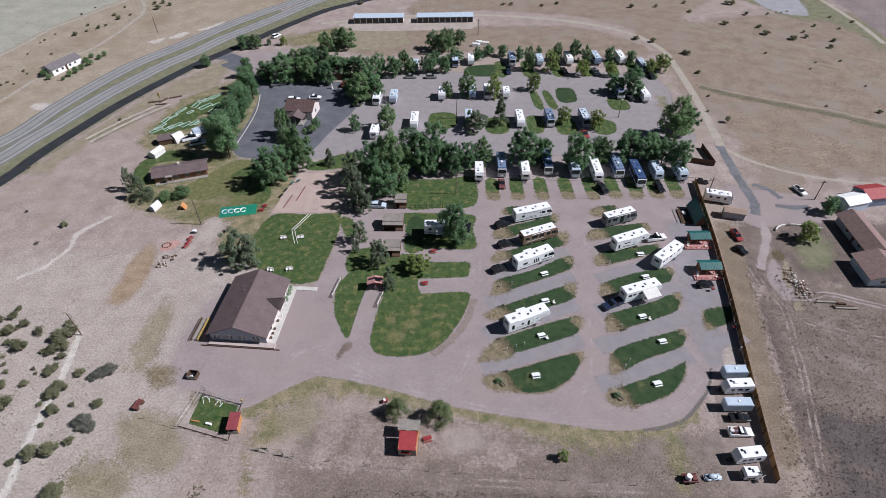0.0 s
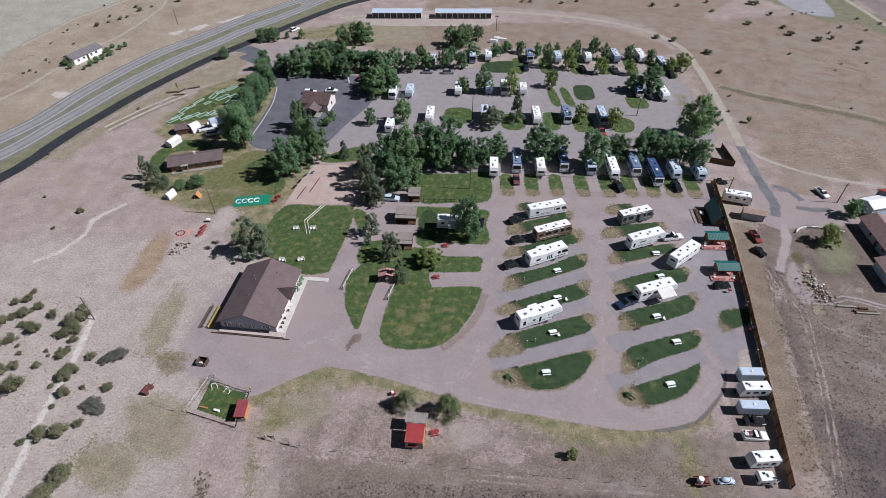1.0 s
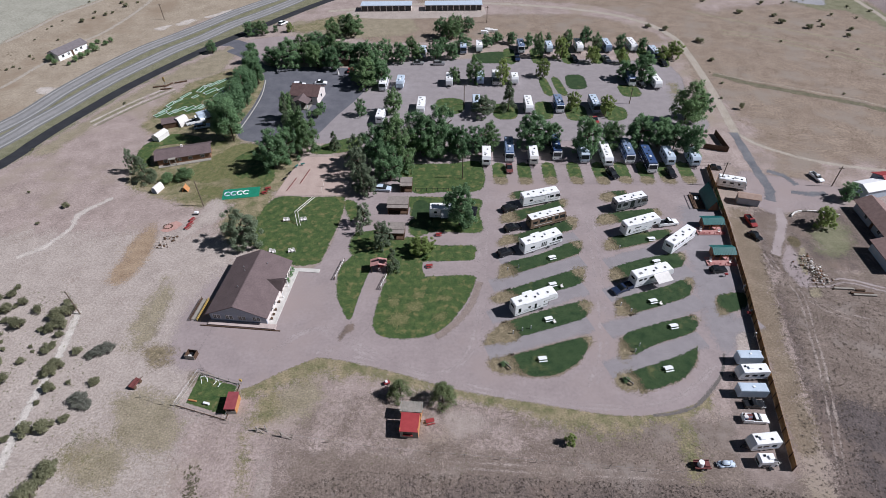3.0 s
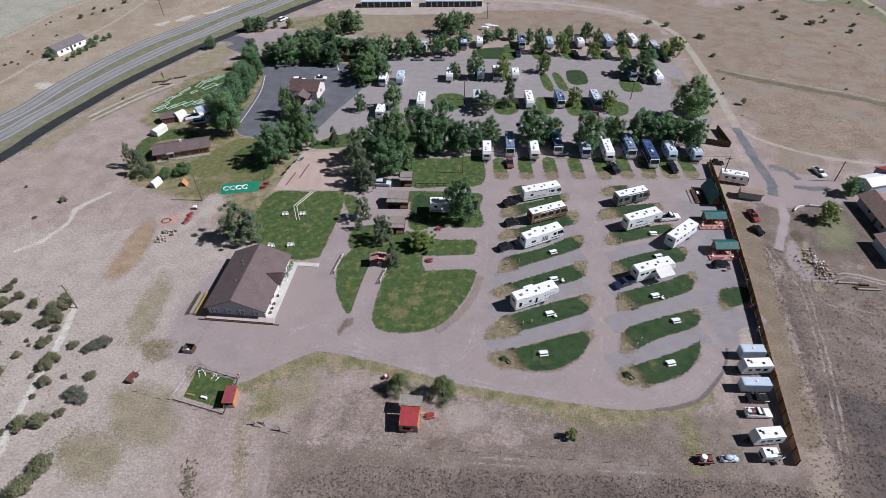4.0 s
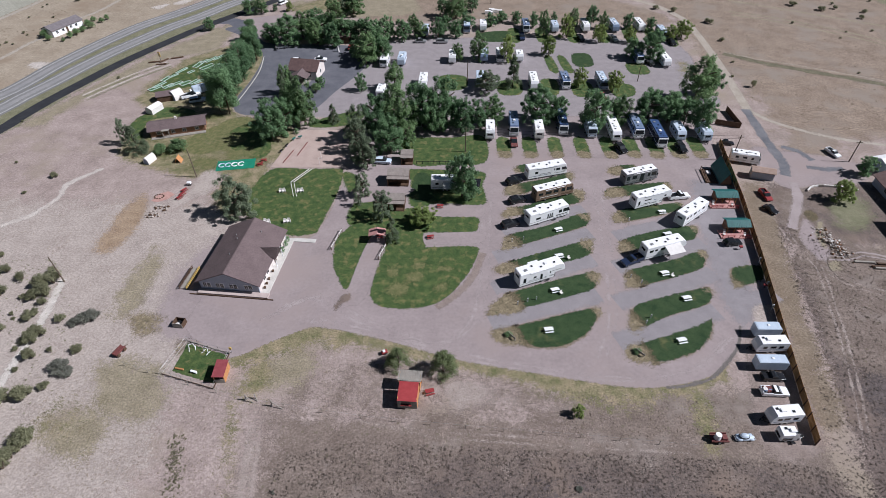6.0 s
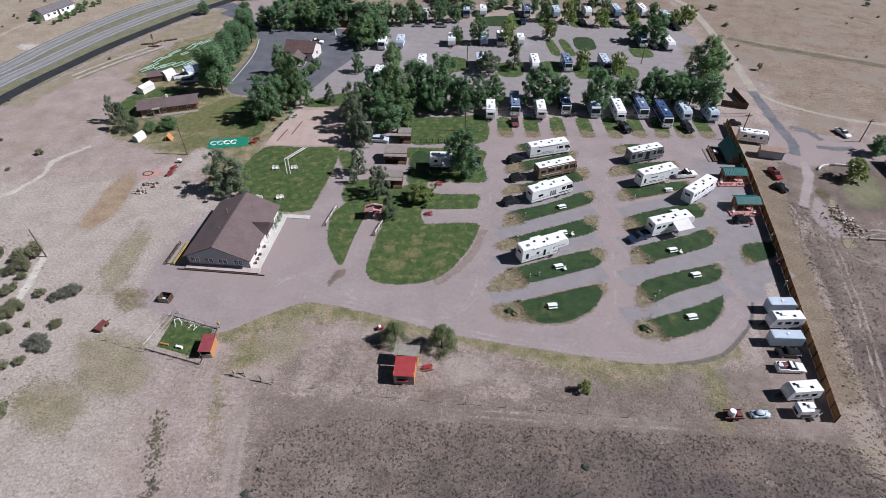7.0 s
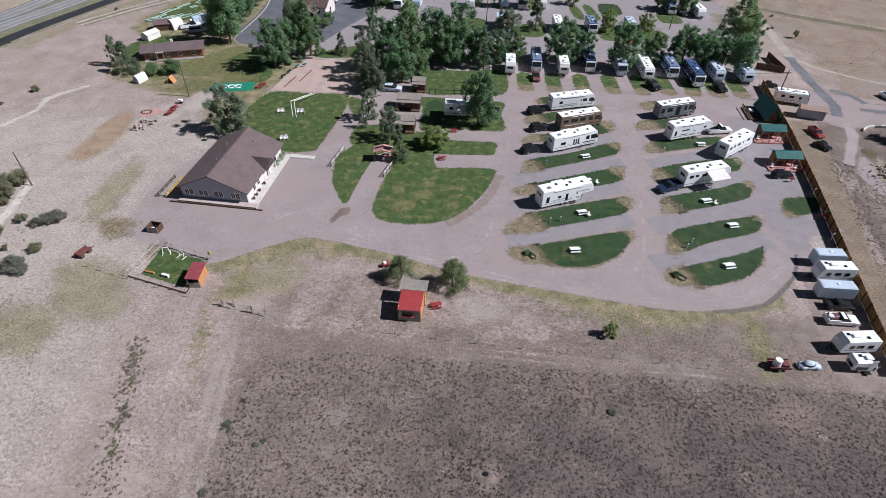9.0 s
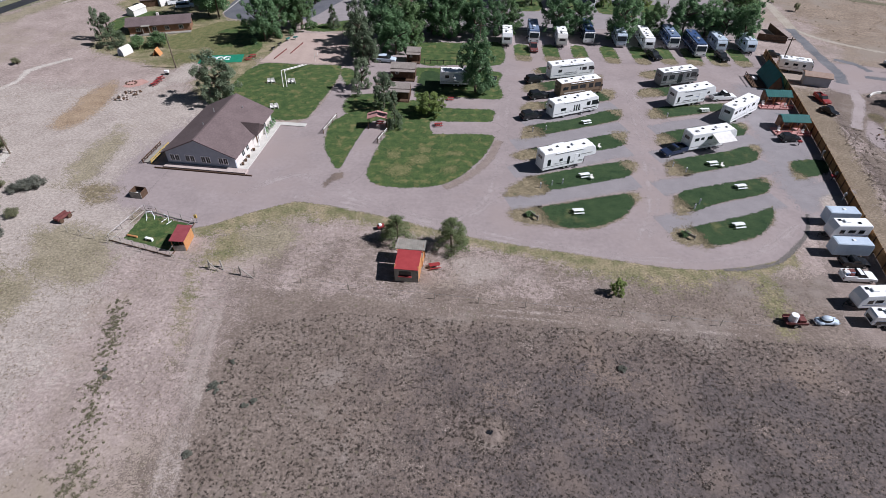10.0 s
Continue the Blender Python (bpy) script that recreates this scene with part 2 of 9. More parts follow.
YELLOW_RAIL = surface("yellow_stained_timber", (0.50, 0.33, 0.09), (0.60, 0.42, 0.14), 0.5, 0.75, fine=0.15)
BROWN_SHINGLE = surface("brown_asphalt_shingles", (0.140, 0.105, 0.107), (0.172, 0.130, 0.132), 2.2, 0.9, bump=0.02, fine=0.2)
GREY_SHINGLE = surface("grey_brown_shingles", (0.25, 0.215, 0.20), (0.34, 0.30, 0.275), 0.9, 0.9, bump=0.02, fine=0.18)
TEAL_ROOF = surface("teal_metal_roof", (0.012, 0.118, 0.118), (0.022, 0.165, 0.160), 1.4, 0.4, fine=0.08, specular=0.5)
TEAL_MAT = surface("teal_play_mat", (0.008, 0.19, 0.115), (0.015, 0.25, 0.155), 1.5, 0.85, fine=0.1)
PALE_GREEN = surface("pale_green_rails", (0.30, 0.44, 0.38), (0.46, 0.58, 0.52), 0.8, 0.8, fine=0.2)
STUCCO_GREY = surface("grey_blue_siding", (0.34, 0.37, 0.44), (0.40, 0.43, 0.50), 1.0, 0.85, fine=0.06)
DECK_PALE = surface("pale_pinkish_deck", (0.46, 0.38, 0.355), (0.56, 0.47, 0.445), 0.8, 0.9, fine=0.15)
STUCCO_WHITE = surface("cream_siding", (0.66, 0.60, 0.58), (0.76, 0.70, 0.67), 1.0, 0.85, fine=0.06)
STORE_RED = surface("maroon_brown_roof", (0.105, 0.066, 0.064), (0.155, 0.100, 0.096), 1.0, 0.85, fine=0.2)
STEEL = surface("galvanised_steel", (0.42, 0.43, 0.45), (0.55, 0.56, 0.58), 0.5, 0.45, metal=0.7, fine=0.1)
CANVAS = surface("white_canvas", (0.72, 0.70, 0.68), (0.82, 0.80, 0.78), 0.8, 0.85, fine=0.05)
TYRE = surface("tyre_rubber", (0.012, 0.012, 0.013), (0.03, 0.03, 0.03), 0.2, 0.9)
BARK = surface("grey_bark", (0.11, 0.085, 0.065), (0.20, 0.16, 0.125), 0.4, 0.95, fine=0.3)
ROCK = surface("pale_rock", (0.36, 0.31, 0.275), (0.52, 0.46, 0.42), 0.6, 0.9, fine=0.25)
DRY_BLADES = leaf_material("dry_grass_blades", (0.23, 0.18, 0.12), (0.46, 0.39, 0.29))
PALE_BLADES = leaf_material("pale_grass_blades", (0.30, 0.25, 0.20), (0.50, 0.43, 0.36))
SAGE_GREEN = leaf_material("grey_green_weeds", (0.170, 0.165, 0.105), (0.350, 0.330, 0.225))
GREY_SCRUB = leaf_material("grey_brown_scrub", (0.155, 0.135, 0.120), (0.310, 0.272, 0.240))
LAWN_NET = surface("green_net_over_grass", (0.05, 0.12, 0.05), (0.10, 0.18, 0.09), 1.0, 0.9, fine=0.3)
MOUND = surface("brown_burrow_soil", (0.17, 0.132, 0.115), (0.26, 0.21, 0.185), 0.5, 0.95, bump=0.03, fine=0.35)
VERGE_GREEN = surface("green_highway_verge", (0.155, 0.158, 0.095), (0.245, 0.235, 0.158), 3.0, 0.95, bump=0.05, fine=0.32, alpha_rim=True, ground=True, speckle=0.15, loose=True)
DITCH = surface("dark_ditch_grass", (0.115, 0.108, 0.072), (0.20, 0.182, 0.125), 2.0, 0.95, bump=0.05, fine=0.35, alpha_rim=True, ground=True, speckle=0.2, loose=True)
DARKER_FIELD = surface("dense_scrub_field", (0.099, 0.081, 0.079), (0.144, 0.119, 0.116), 3.6, 0.95, bump=0.06, bump_size=0.45, fine=0.26, coarse=(7, (0.185, 0.145, 0.128), 0.34), alpha_rim=True, ground=True, speckle=0.24, loose=True, plants=(0.58, (0.048, 0.046, 0.046), 0.85))
MID_FIELD = surface("thin_scrub_field", (0.173, 0.136, 0.116), (0.249, 0.200, 0.173), 4.0, 0.95, bump=0.05, bump_size=0.45, fine=0.26, coarse=(9, (0.275, 0.232, 0.208), 0.28), alpha_rim=True, ground=True, speckle=0.24, loose=True, plants=(0.8, (0.16, 0.138, 0.100), 0.5))
STRAW_END = surface("yellow_straw", (0.135, 0.112, 0.072), (0.31, 0.255, 0.170), 0.9, 0.95, bump=0.06, fine=0.42, alpha_rim=True, ground=True, speckle=0.3, loose=True)
ORANGE_STRAW = surface("orange_dry_grass", (0.285, 0.205, 0.142), (0.395, 0.298, 0.212), 3.0, 0.95, bump=0.05, fine=0.3, alpha_rim=True, ground=True, speckle=0.2, loose=True)
OCHRE = surface("ochre_dry_grass", (0.232, 0.178, 0.138), (0.325, 0.258, 0.206), 6.0, 0.95, bump=0.05, fine=0.34, coarse=(14, (0.29, 0.243, 0.205), 0.4), alpha_rim=True, ground=True, speckle=0.28, loose=True, plants=(1.3, (0.165, 0.128, 0.095), 0.42))
GREY_FIELD = surface("grey_green_field", (0.320, 0.315, 0.262), (0.410, 0.398, 0.340), 9.0, 0.95, bump=0.05, fine=0.20, alpha_rim=True, ground=True, speckle=0.1)
CHALK = surface("chalky_gully_soil", (0.50, 0.46, 0.425), (0.64, 0.60, 0.56), 2.0, 0.95, bump=0.04, fine=0.22, alpha_rim=True, ground=True, speckle=0.12)
CHALK_LOOSE = surface("scattered_chalky_soil", (0.47, 0.42, 0.385), (0.60, 0.55, 0.51), 2.0, 0.95, bump=0.04, fine=0.22, alpha_rim=True, ground=True, speckle=0.12, loose=True)
OLIVE_WEEDS = surface("olive_weeds", (0.245, 0.212, 0.150), (0.345, 0.298, 0.222), 3.0, 0.95, bump=0.05, fine=0.32, alpha_rim=True, ground=True, speckle=0.2, loose=True, plants=(0.6, (0.185, 0.170, 0.105), 0.5))
WORN_TRACK = surface("worn_tan_track", (0.36, 0.315, 0.265), (0.45, 0.40, 0.345), 3.0, 0.95, bump=0.03, fine=0.22, alpha_rim=True, ground=True, speckle=0.12)
CREEK_STONE = surface("blue_grey_creek_gravel", (0.30, 0.30, 0.325), (0.38, 0.375, 0.40), 5.0, 0.9, bump=0.02, fine=0.16, alpha_rim=True, ground=True)
FAR_SLOPE = surface("purple_brown_slope", (0.215, 0.175, 0.172), (0.285, 0.235, 0.228), 8.0, 0.95, bump=0.05, fine=0.22, alpha_rim=True, ground=True, speckle=0.12)
WORN_BAND = surface("worn_pinkish_ground", (0.315, 0.262, 0.238), (0.405, 0.345, 0.315), 2.0, 0.95, bump=0.03, fine=0.24, alpha_rim=True, ground=True, speckle=0.16, loose=True)
GRAVEL_WORN = surface("tyre_polished_gravel", (0.345, 0.294, 0.292), (0.398, 0.342, 0.340), 5.0, 0.9, bump=0.01, bump_size=0.09, fine=0.09, alpha_rim=True, ground=True, loose=True)
YELLOW_TURF = surface("yellowed_turf", (0.105, 0.122, 0.048), (0.200, 0.188, 0.090), 1.1, 0.92, bump=0.04, fine=0.4, alpha_rim=True, ground=True, loose=True, speckle=0.2)
HOUSE_ROOF = surface("pinkish_brown_shingles", (0.225, 0.150, 0.138), (0.305, 0.215, 0.200), 0.8, 0.9, bump=0.02, fine=0.15)
SLATE_SHINGLE = surface("grey_purple_shingles", (0.15, 0.135, 0.145), (0.21, 0.19, 0.20), 0.9, 0.9, bump=0.02, fine=0.18)
SHED_ROOF = surface("pinkish_brown_roof", (0.34, 0.24, 0.195), (0.43, 0.32, 0.27), 0.8, 0.85, fine=0.15)
DULL_RED = surface("dull_red_roof", (0.235, 0.05, 0.06), (0.30, 0.075, 0.085), 0.9, 0.6, fine=0.14)
GLASS = glass_dark("tinted_window")
LEAF_DARK = leaf_material("dark_green_leaves", (0.096, 0.186, 0.098), (0.285, 0.440, 0.236))
LEAF_GREEN = leaf_material("green_leaves", (0.120, 0.205, 0.100), (0.315, 0.450, 0.225))
LEAF_LIGHT = leaf_material("yellow_green_leaves", (0.185, 0.255, 0.085), (0.420, 0.505, 0.190))
LEAF_PALE = leaf_material("silvery_green_leaves", (0.140, 0.188, 0.120), (0.310, 0.372, 0.255))
NEEDLES = leaf_material("pine_needles", (0.098, 0.14, 0.089), (0.231, 0.287, 0.177))
JUNIPER = leaf_material("juniper_foliage", (0.165, 0.174, 0.104), (0.368, 0.370, 0.238))
PINE_PALE = leaf_material("grey_green_pine_needles", (0.120, 0.165, 0.080), (0.310, 0.360, 0.185))
SAGE = leaf_material("sage_grey_foliage", (0.165, 0.175, 0.145), (0.300, 0.305, 0.262))
SCRUB = leaf_material("dry_scrub", (0.115, 0.096, 0.082), (0.235, 0.198, 0.170))
PALE_OCHRE = surface("pale_ochre_plain", (0.315, 0.260, 0.200), (0.405, 0.342, 0.270), 8.0, 0.95, bump=0.05, fine=0.22, coarse=(26, (0.30, 0.235, 0.175), 0.35), alpha_rim=True, ground=True, speckle=0.14, loose=True)


# ---- mesh helpers ----
def part(name, bm, material, parent=None, label="", smooth=False):
    """Links a bmesh as one mesh object, under a thing or part if one is given."""
    data = bpy.data.meshes.new(name)
    bm.to_mesh(data)
    bm.free()
    data.materials.append(material)
    if smooth:
        data.shade_smooth()
    return piece(name, data, parent, label)


def piece(name, data, parent=None, label="", m=None):
    """An object on mesh data that may be shared."""
    ob = new(name, data)
    if parent:
        ob.parent = parent
    if m is not None:
        ob.matrix_basis = m
    if label:
        ob["label"] = label
    return ob


def thing(name, m, label, category, group="", kind=""):
    """An Empty at the base of a thing, at pose m."""
    ob = new(name)
    ob.empty_display_size = 0.3
    ob.matrix_basis = m
    return tagged(ob, label, category, group, kind)


def slab(bm, x0, x1, y0, y1, z0, z1, bevel=0.0, m=None):
    """Adds a box, with rounded edges if asked, to bm."""
    vs = [bm.verts.new((x, y, z)) for z in (z0, z1) for x, y in ((x0, y0), (x1, y0), (x1, y1), (x0, y1))]
    fs = [bm.faces.new([vs[i] for i in ids]) for ids in ((3, 2, 1, 0), (4, 5, 6, 7), (0, 1, 5, 4), (1, 2, 6, 5), (2, 3, 7, 6), (3, 0, 4, 7))]
    if m is not None:
        bmesh.ops.transform(bm, matrix=m, verts=vs)
    if bevel:
        edges = list({e for f in fs for e in f.edges})
        bmesh.ops.bevel(bm, geom=edges, offset=bevel, segments=2, affect="EDGES", profile=0.6)
    return bm


def box(*args, **kw):
    return slab(bmesh.new(), *args, **kw)


def prism(profile, y0, y1, bevel=0.0):
    """A side profile of (x, z) points, drawn out from y0 to y1."""
    bm = bmesh.new()
    a = [bm.verts.new((x, y0, z)) for x, z in profile]
    b = [bm.verts.new((x, y1, z)) for x, z in profile]
    bm.faces.new(a)
    bm.faces.new(b[::-1])
    for i in range(len(a)):
        j = (i + 1) % len(a)
        bm.faces.new((a[j], a[i], b[i], b[j]))
    bmesh.ops.recalc_face_normals(bm, faces=bm.faces)
    if bevel:
        bmesh.ops.bevel(bm, geom=bm.edges[:], offset=bevel, segments=2, affect="EDGES", profile=0.6)
    return bm


def rod(bm, p, q, r0, r1=None, sides=8):
    """A tapered rod from p to q."""
    p, q = Vector(p), Vector(q)
    r1 = r0 if r1 is None else r1
    turn = (q - p).to_track_quat("Z", "Y").to_matrix()
    rings = []
    for c, r in ((p, r0), (q, r1)):
        rings.append([bm.verts.new(c + turn @ Vector((r * math.cos(k * math.tau / sides), r * math.sin(k * math.tau / sides), 0))) for k in range(sides)])
    for k in range(sides):
        bm.faces.new((rings[0][k], rings[0][(k + 1) % sides], rings[1][(k + 1) % sides], rings[1][k]))
    bm.faces.new(rings[0][::-1])
    bm.faces.new(rings[1])
    return bm


def along(a, b):
    """The heading in degrees from a to b."""
    return math.degrees(math.atan2(b[1] - a[1], b[0] - a[0]))


def smooth_line(points, closed, step):
    """A smooth curve through a few points, with a vertex every step metres or so."""
    pts = [Vector((p[0], p[1])) for p in points]
    n = len(pts)
    out = []
    for i in range(n if closed else n - 1):
        p0 = pts[(i - 1) % n] if closed or i > 0 else pts[0] * 2 - pts[1]
        p1, p2 = pts[i], pts[(i + 1) % n]
        p3 = pts[(i + 2) % n] if closed or i + 2 < n else p2 * 2 - p1
        k = max(1, int((p2 - p1).length / step))
        for j in range(k):
            u = j / k
            out.append(0.5 * (2 * p1 + (p2 - p0) * u + (2 * p0 - 5 * p1 + 4 * p2 - p3) * u * u + (3 * p1 - p0 - 3 * p2 + p3) * u ** 3))
    if not closed:
        out.append(pts[-1])
    return out


def outline_normals(line, closed):
    n = len(line)
    out = []
    for i in range(n):
        a, b = (line[i - 1], line[(i + 1) % n]) if closed else (line[max(i - 1, 0)], line[min(i + 1, n - 1)])
        d = (b - a).normalized()
        out.append(Vector((d.y, -d.x)))
    return out


LAYER = [0]


def lift(z):
    """A few millimetres for each layer of ground cover, and no two covers in one plane."""
    LAYER[0] += 1
    return z * 0.16 + LAYER[0] * 0.00004


def depth_inside(x, y, line):
    """How far each of many places lies within a closed outline, negative outside it."""
    a = np.array([tuple(p) for p in line])
    b = np.roll(a, -1, axis=0)
    best, within = np.full(x.shape, 1e9), np.zeros(x.shape, bool)
    for (ax, ay), (bx, by) in zip(a, b):
        dx, dy = bx - ax, by - ay
        u = np.clip(((x - ax) * dx + (y - ay) * dy) / (dx * dx + dy * dy + 1e-12), 0, 1)
        best = np.minimum(best, (x - ax - u * dx) ** 2 + (y - ay - u * dy) ** 2)
        if ay != by:
            within ^= ((ay > y) != (by > y)) & (x < dx * (y - ay) / dy + ax)
    return np.where(within, 1, -1) * np.sqrt(best)


def patch(name, points, z, material, label, category, soft=0.8, kind="structure", step=1.2, round_off=True):
    """A flat ground cover within an outline, whose border frays over soft metres."""
    z = lift(z)
    line = smooth_line(points, True, step) if round_off else [Vector(p[:2]) for p in points]
    if soft < 0.1:
        from mathutils.geometry import tessellate_polygon
        verts = [(p.x, p.y, z) for p in line]
        faces = [tuple(t) for t in tessellate_polygon([[Vector(v) for v in verts]])]
        rims = [1.0] * len(verts)
    else:
        xs, ys = [p.x for p in line], [p.y for p in line]
        x0, x1, y0, y1 = min(xs) - soft, max(xs) + soft, min(ys) - soft, max(ys) + soft
        cell = max(0.3, soft * 0.45, math.sqrt((x1 - x0) * (y1 - y0) / 36000))
        nx, ny = math.ceil((x1 - x0) / cell), math.ceil((y1 - y0) / cell)
        gx, gy = np.meshgrid(x0 + np.arange(nx + 1) * cell, y0 + np.arange(ny + 1) * cell)
        rim = np.clip(0.5 + depth_inside(gx, gy, line) / soft, 0, 1)
        used = np.maximum.reduce([rim[:-1, :-1], rim[1:, :-1], rim[:-1, 1:], rim[1:, 1:]]) > 0.18
        k = np.arange((nx + 1) * (ny + 1)).reshape(ny + 1, nx + 1)
        quads = np.stack([k[:-1, :-1], k[:-1, 1:], k[1:, 1:], k[1:, :-1]], -1)[used]
        keep, renamed = np.unique(quads, return_inverse=True)
        verts = np.stack([gx.ravel()[keep], gy.ravel()[keep], np.full(len(keep), z)], 1).tolist()
        faces = renamed.reshape(-1, 4).tolist()
        rims = rim.ravel()[keep].tolist()
    data = bpy.data.meshes.new(name)
    data.from_pydata(verts, [], faces)
    data.attributes.new("rim", "FLOAT", "POINT").data.foreach_set("value", rims)
    if data.polygons[0].normal.z < 0:
        data.flip_normals()
    data.materials.append(material)
    return tagged(new(name, data), label, category, "", kind)


def ease(v):
    v = min(1.0, max(0.0, v))
    return v * v * (3 - 2 * v)


def sheet(name, x0, x1, y0, y1, cell, z, rim_at, material, label, category):
    """A ground cover over a rectangle, as thick at each place as rim_at(x, y) says, from 0 to 1."""
    z = lift(z)
    nx, ny = round((x1 - x0) / cell), round((y1 - y0) / cell)
    verts = [(x0 + (x1 - x0) * i / nx, y0 + (y1 - y0) * j / ny, z) for j in range(ny + 1) for i in range(nx + 1)]
    rims = [rim_at(v[0], v[1]) for v in verts]
    faces = []
    for j in range(ny):
        for i in range(nx):
            k = j * (nx + 1) + i
            f = (k, k + 1, k + nx + 2, k + nx + 1)
            if max(rims[q] for q in f) > 0.05:
                faces.append(f)
    data = bpy.data.meshes.new(name)
    data.from_pydata(verts, [], faces)
    data.attributes.new("rim", "FLOAT", "POINT").data.foreach_set("value", rims)
    data.materials.append(material)
    return tagged(new(name, data), label, category, "", "structure")


def strip(name, points, width, z, material, label, category, soft=0.0, step=4.0, kind="structure", strength=1.0):
    """A road or track of even width along a line; with soft, its borders fray; strength: how thickly it covers the ground."""
    z = lift(z) if z < 0.1 else z
    line = smooth_line(points, False, step)
    normal = outline_normals(line, False)
    across = [(-width / 2 - soft / 2, 0.0), (-width / 2 + soft / 2, 1.0), (width / 2 - soft / 2, 1.0), (width / 2 + soft / 2, 0.0)] if soft else [(-width / 2, 1.0), (width / 2, 1.0)]
    k = len(across)
    verts = [(*(p + d * s), z) for p, d in zip(line, normal) for s, _ in across]
    faces = [(i * k + j, i * k + j + 1, (i + 1) * k + j + 1, (i + 1) * k + j) for i in range(len(line) - 1) for j in range(k - 1)]
    data = bpy.data.meshes.new(name)
    data.from_pydata(verts, [], faces)
    data.attributes.new("rim", "FLOAT", "POINT").data.foreach_set("value", [r * strength for _ in line for _, r in across])
    if data.polygons[0].normal.z < 0:
        data.flip_normals()
    data.materials.append(material)
    return tagged(new(name, data), label, category, "", kind)


# ---- ground, roads and lawns ----
bm = bmesh.new()
bmesh.ops.create_grid(bm, x_segments=24, y_segments=24, size=3000)
tagged(part("ground", bm, PRAIRIE), "dry tan prairie with sparse grass", "ground", kind="structure")

def field_top(x):
    return 43.6 - 0.045 * (x + 15) if x > -15 else 43.6


def scrub(x, y):
    west = ease((x + 31) / 42) * (0.45 * ease((field_top(x) - y) / 1.2 + 0.5) + 0.55 * ease((field_top(x) - y) / 9)) * ease((60 - x) / 6)
    east = ease((x - 59 - (y - 42) * 0.213) / 6) * (ease((91 - y - 0.03 * (x - 72)) / 10) + 0.85 * ease((y - 86) / 6) * ease((117 - y) / 8)) * ease((170 - x) / 40)
    return max(west, east)


def dense(x, y):
    west = ease((x + 22) / 40) * ease((field_top(x) - 1 - y) / 10) * ease((62 - x) / 10)
    east = ease((x - 63 - (y - 42) * 0.213) / 8) * ease((88 - y) / 24) * ease((150 - x) / 30)
    return max(0.7 * west, 0.95 * east)


def thin(x, y):
    return (0.52 + 0.43 * max(ease((x - 8) / 25), ease((field_top(x) + 4 - y) / 4))) * ease((x + 38) / 14) * ease((62 - 0.12 * abs(x + 5) - y) / 6) * ease((62 - x) / 8)


sheet("field", -50, 64, -46, 66, 1.5, 0.010, thin, MID_FIELD, "thinly scrubbed dry ground before the campground", "field")
def worn(x, y):
    return 0.9 * ease((-40 - x) / 14) * ease((x + 128) / 20) * ease((y - 8) / 16) * ease((112 - y) / 14)


sheet("bare_soil", -130, -38, 6, 114, 2.0, 0.008, worn, PALE_SOIL, "pale worn soil between dry tufts", "soil")
sheet("field", -34, 172, -46, 118, 1.5, 0.012, scrub, DARK_FIELD, "dark scrubby field of dry tufted grass", "field")
sheet("field", -10, 152, -46, 84, 1.5, 0.014, dense, DARKER_FIELD, "darker dense scrub in the field", "field")


ROAD_EDGE = ((-41, 58.0), (-37, 59.4), (-33, 62.2), (-27, 65.6), (-21.6, 65.0), (-11.4, 62.3), (-3.7, 59.7), (3, 57.8), (17, 55.1), (30, 52.8), (41, 54.0), (48, 57.6), (54, 64))
WEED_WIDTH = ((-41, 3.0), (-36, 7.0), (-28, 9.0), (-18, 6.5), (-8, 5.0), (0, 4.0), (10, 5.0), (20, 9.0), (28, 8.0), (36, 4.5), (48, 5.0), (54, 3.0))


def between(table, x):
    for (x0, a), (x1, b) in zip(table, table[1:]):
        if x <= x1:
            return a + (b - a) * max(0.0, (x - x0) / (x1 - x0))
    return table[-1][1]


def weeds_at(x, y):
    down = between(ROAD_EDGE, x) - y
    edge = 1.0 * ease(1.0 - max(0.0, down) / between(WEED_WIDTH, x)) * ease((x + 43) / 5) * ease((50 - x) / 4) * (1.0 if down > -3 else 0.0)
    pen = ease(1.0 - math.hypot((x + 34) / 5.0, (y - 54) / 9.0)) * 0.9
    gully = ease(1.0 - abs(x + 35.0 + (y - 42) * 0.22) / 3.4) * ease((52 - y) / 4) * ease((y - 30) / 14) * 0.62
    corner = ease(1.0 - abs(x - 40.5 - 0.12 * (y - 46)) / 3.6) * ease((y - 38) / 6) * ease((56 - y) / 3) * 0.8
    west = ease(1.0 - math.hypot((x + 63) / 9, (y - 47) / 8)) * 0.6
    return max(edge, pen, gully, corner, west)


sheet("verge", -72, 54, 28, 68, 1.2, 0.020, weeds_at, MIXED_GRASS, "yellow-green weeds along the loop road", "grass")
for outline, words in (([(-63.3, 56.0), (-58.5, 58.1), (-50.4, 54.7), (-48.4, 48.0), (-52.5, 45.0), (-58.6, 48.1)], "olive weeds on the slope below the wagon"), ([(-67.3, 47.1), (-63.1, 49.2), (-57.2, 47.0), (-55.4, 41.1), (-60.0, 39.3), (-65.4, 42.6)], "olive weeds among dry tufts"), ([(-67.4, 73.5), (-66.3, 83.2), (-65.4, 88.6), (-62.3, 83.2), (-61.9, 73.5), (-62.0, 66.2)], "olive weeds beside the hall"), ([(-37.5, 55.8), (-31.1, 59.4), (-27.1, 60.7), (-24.1, 55.7), (-29.5, 52.3), (-34.9, 50.1)], "yellow-green weeds below the loop road")):
    patch("weeds", outline, 0.016, OLIVE_WEEDS, words, "weeds", soft=5.0, step=2)
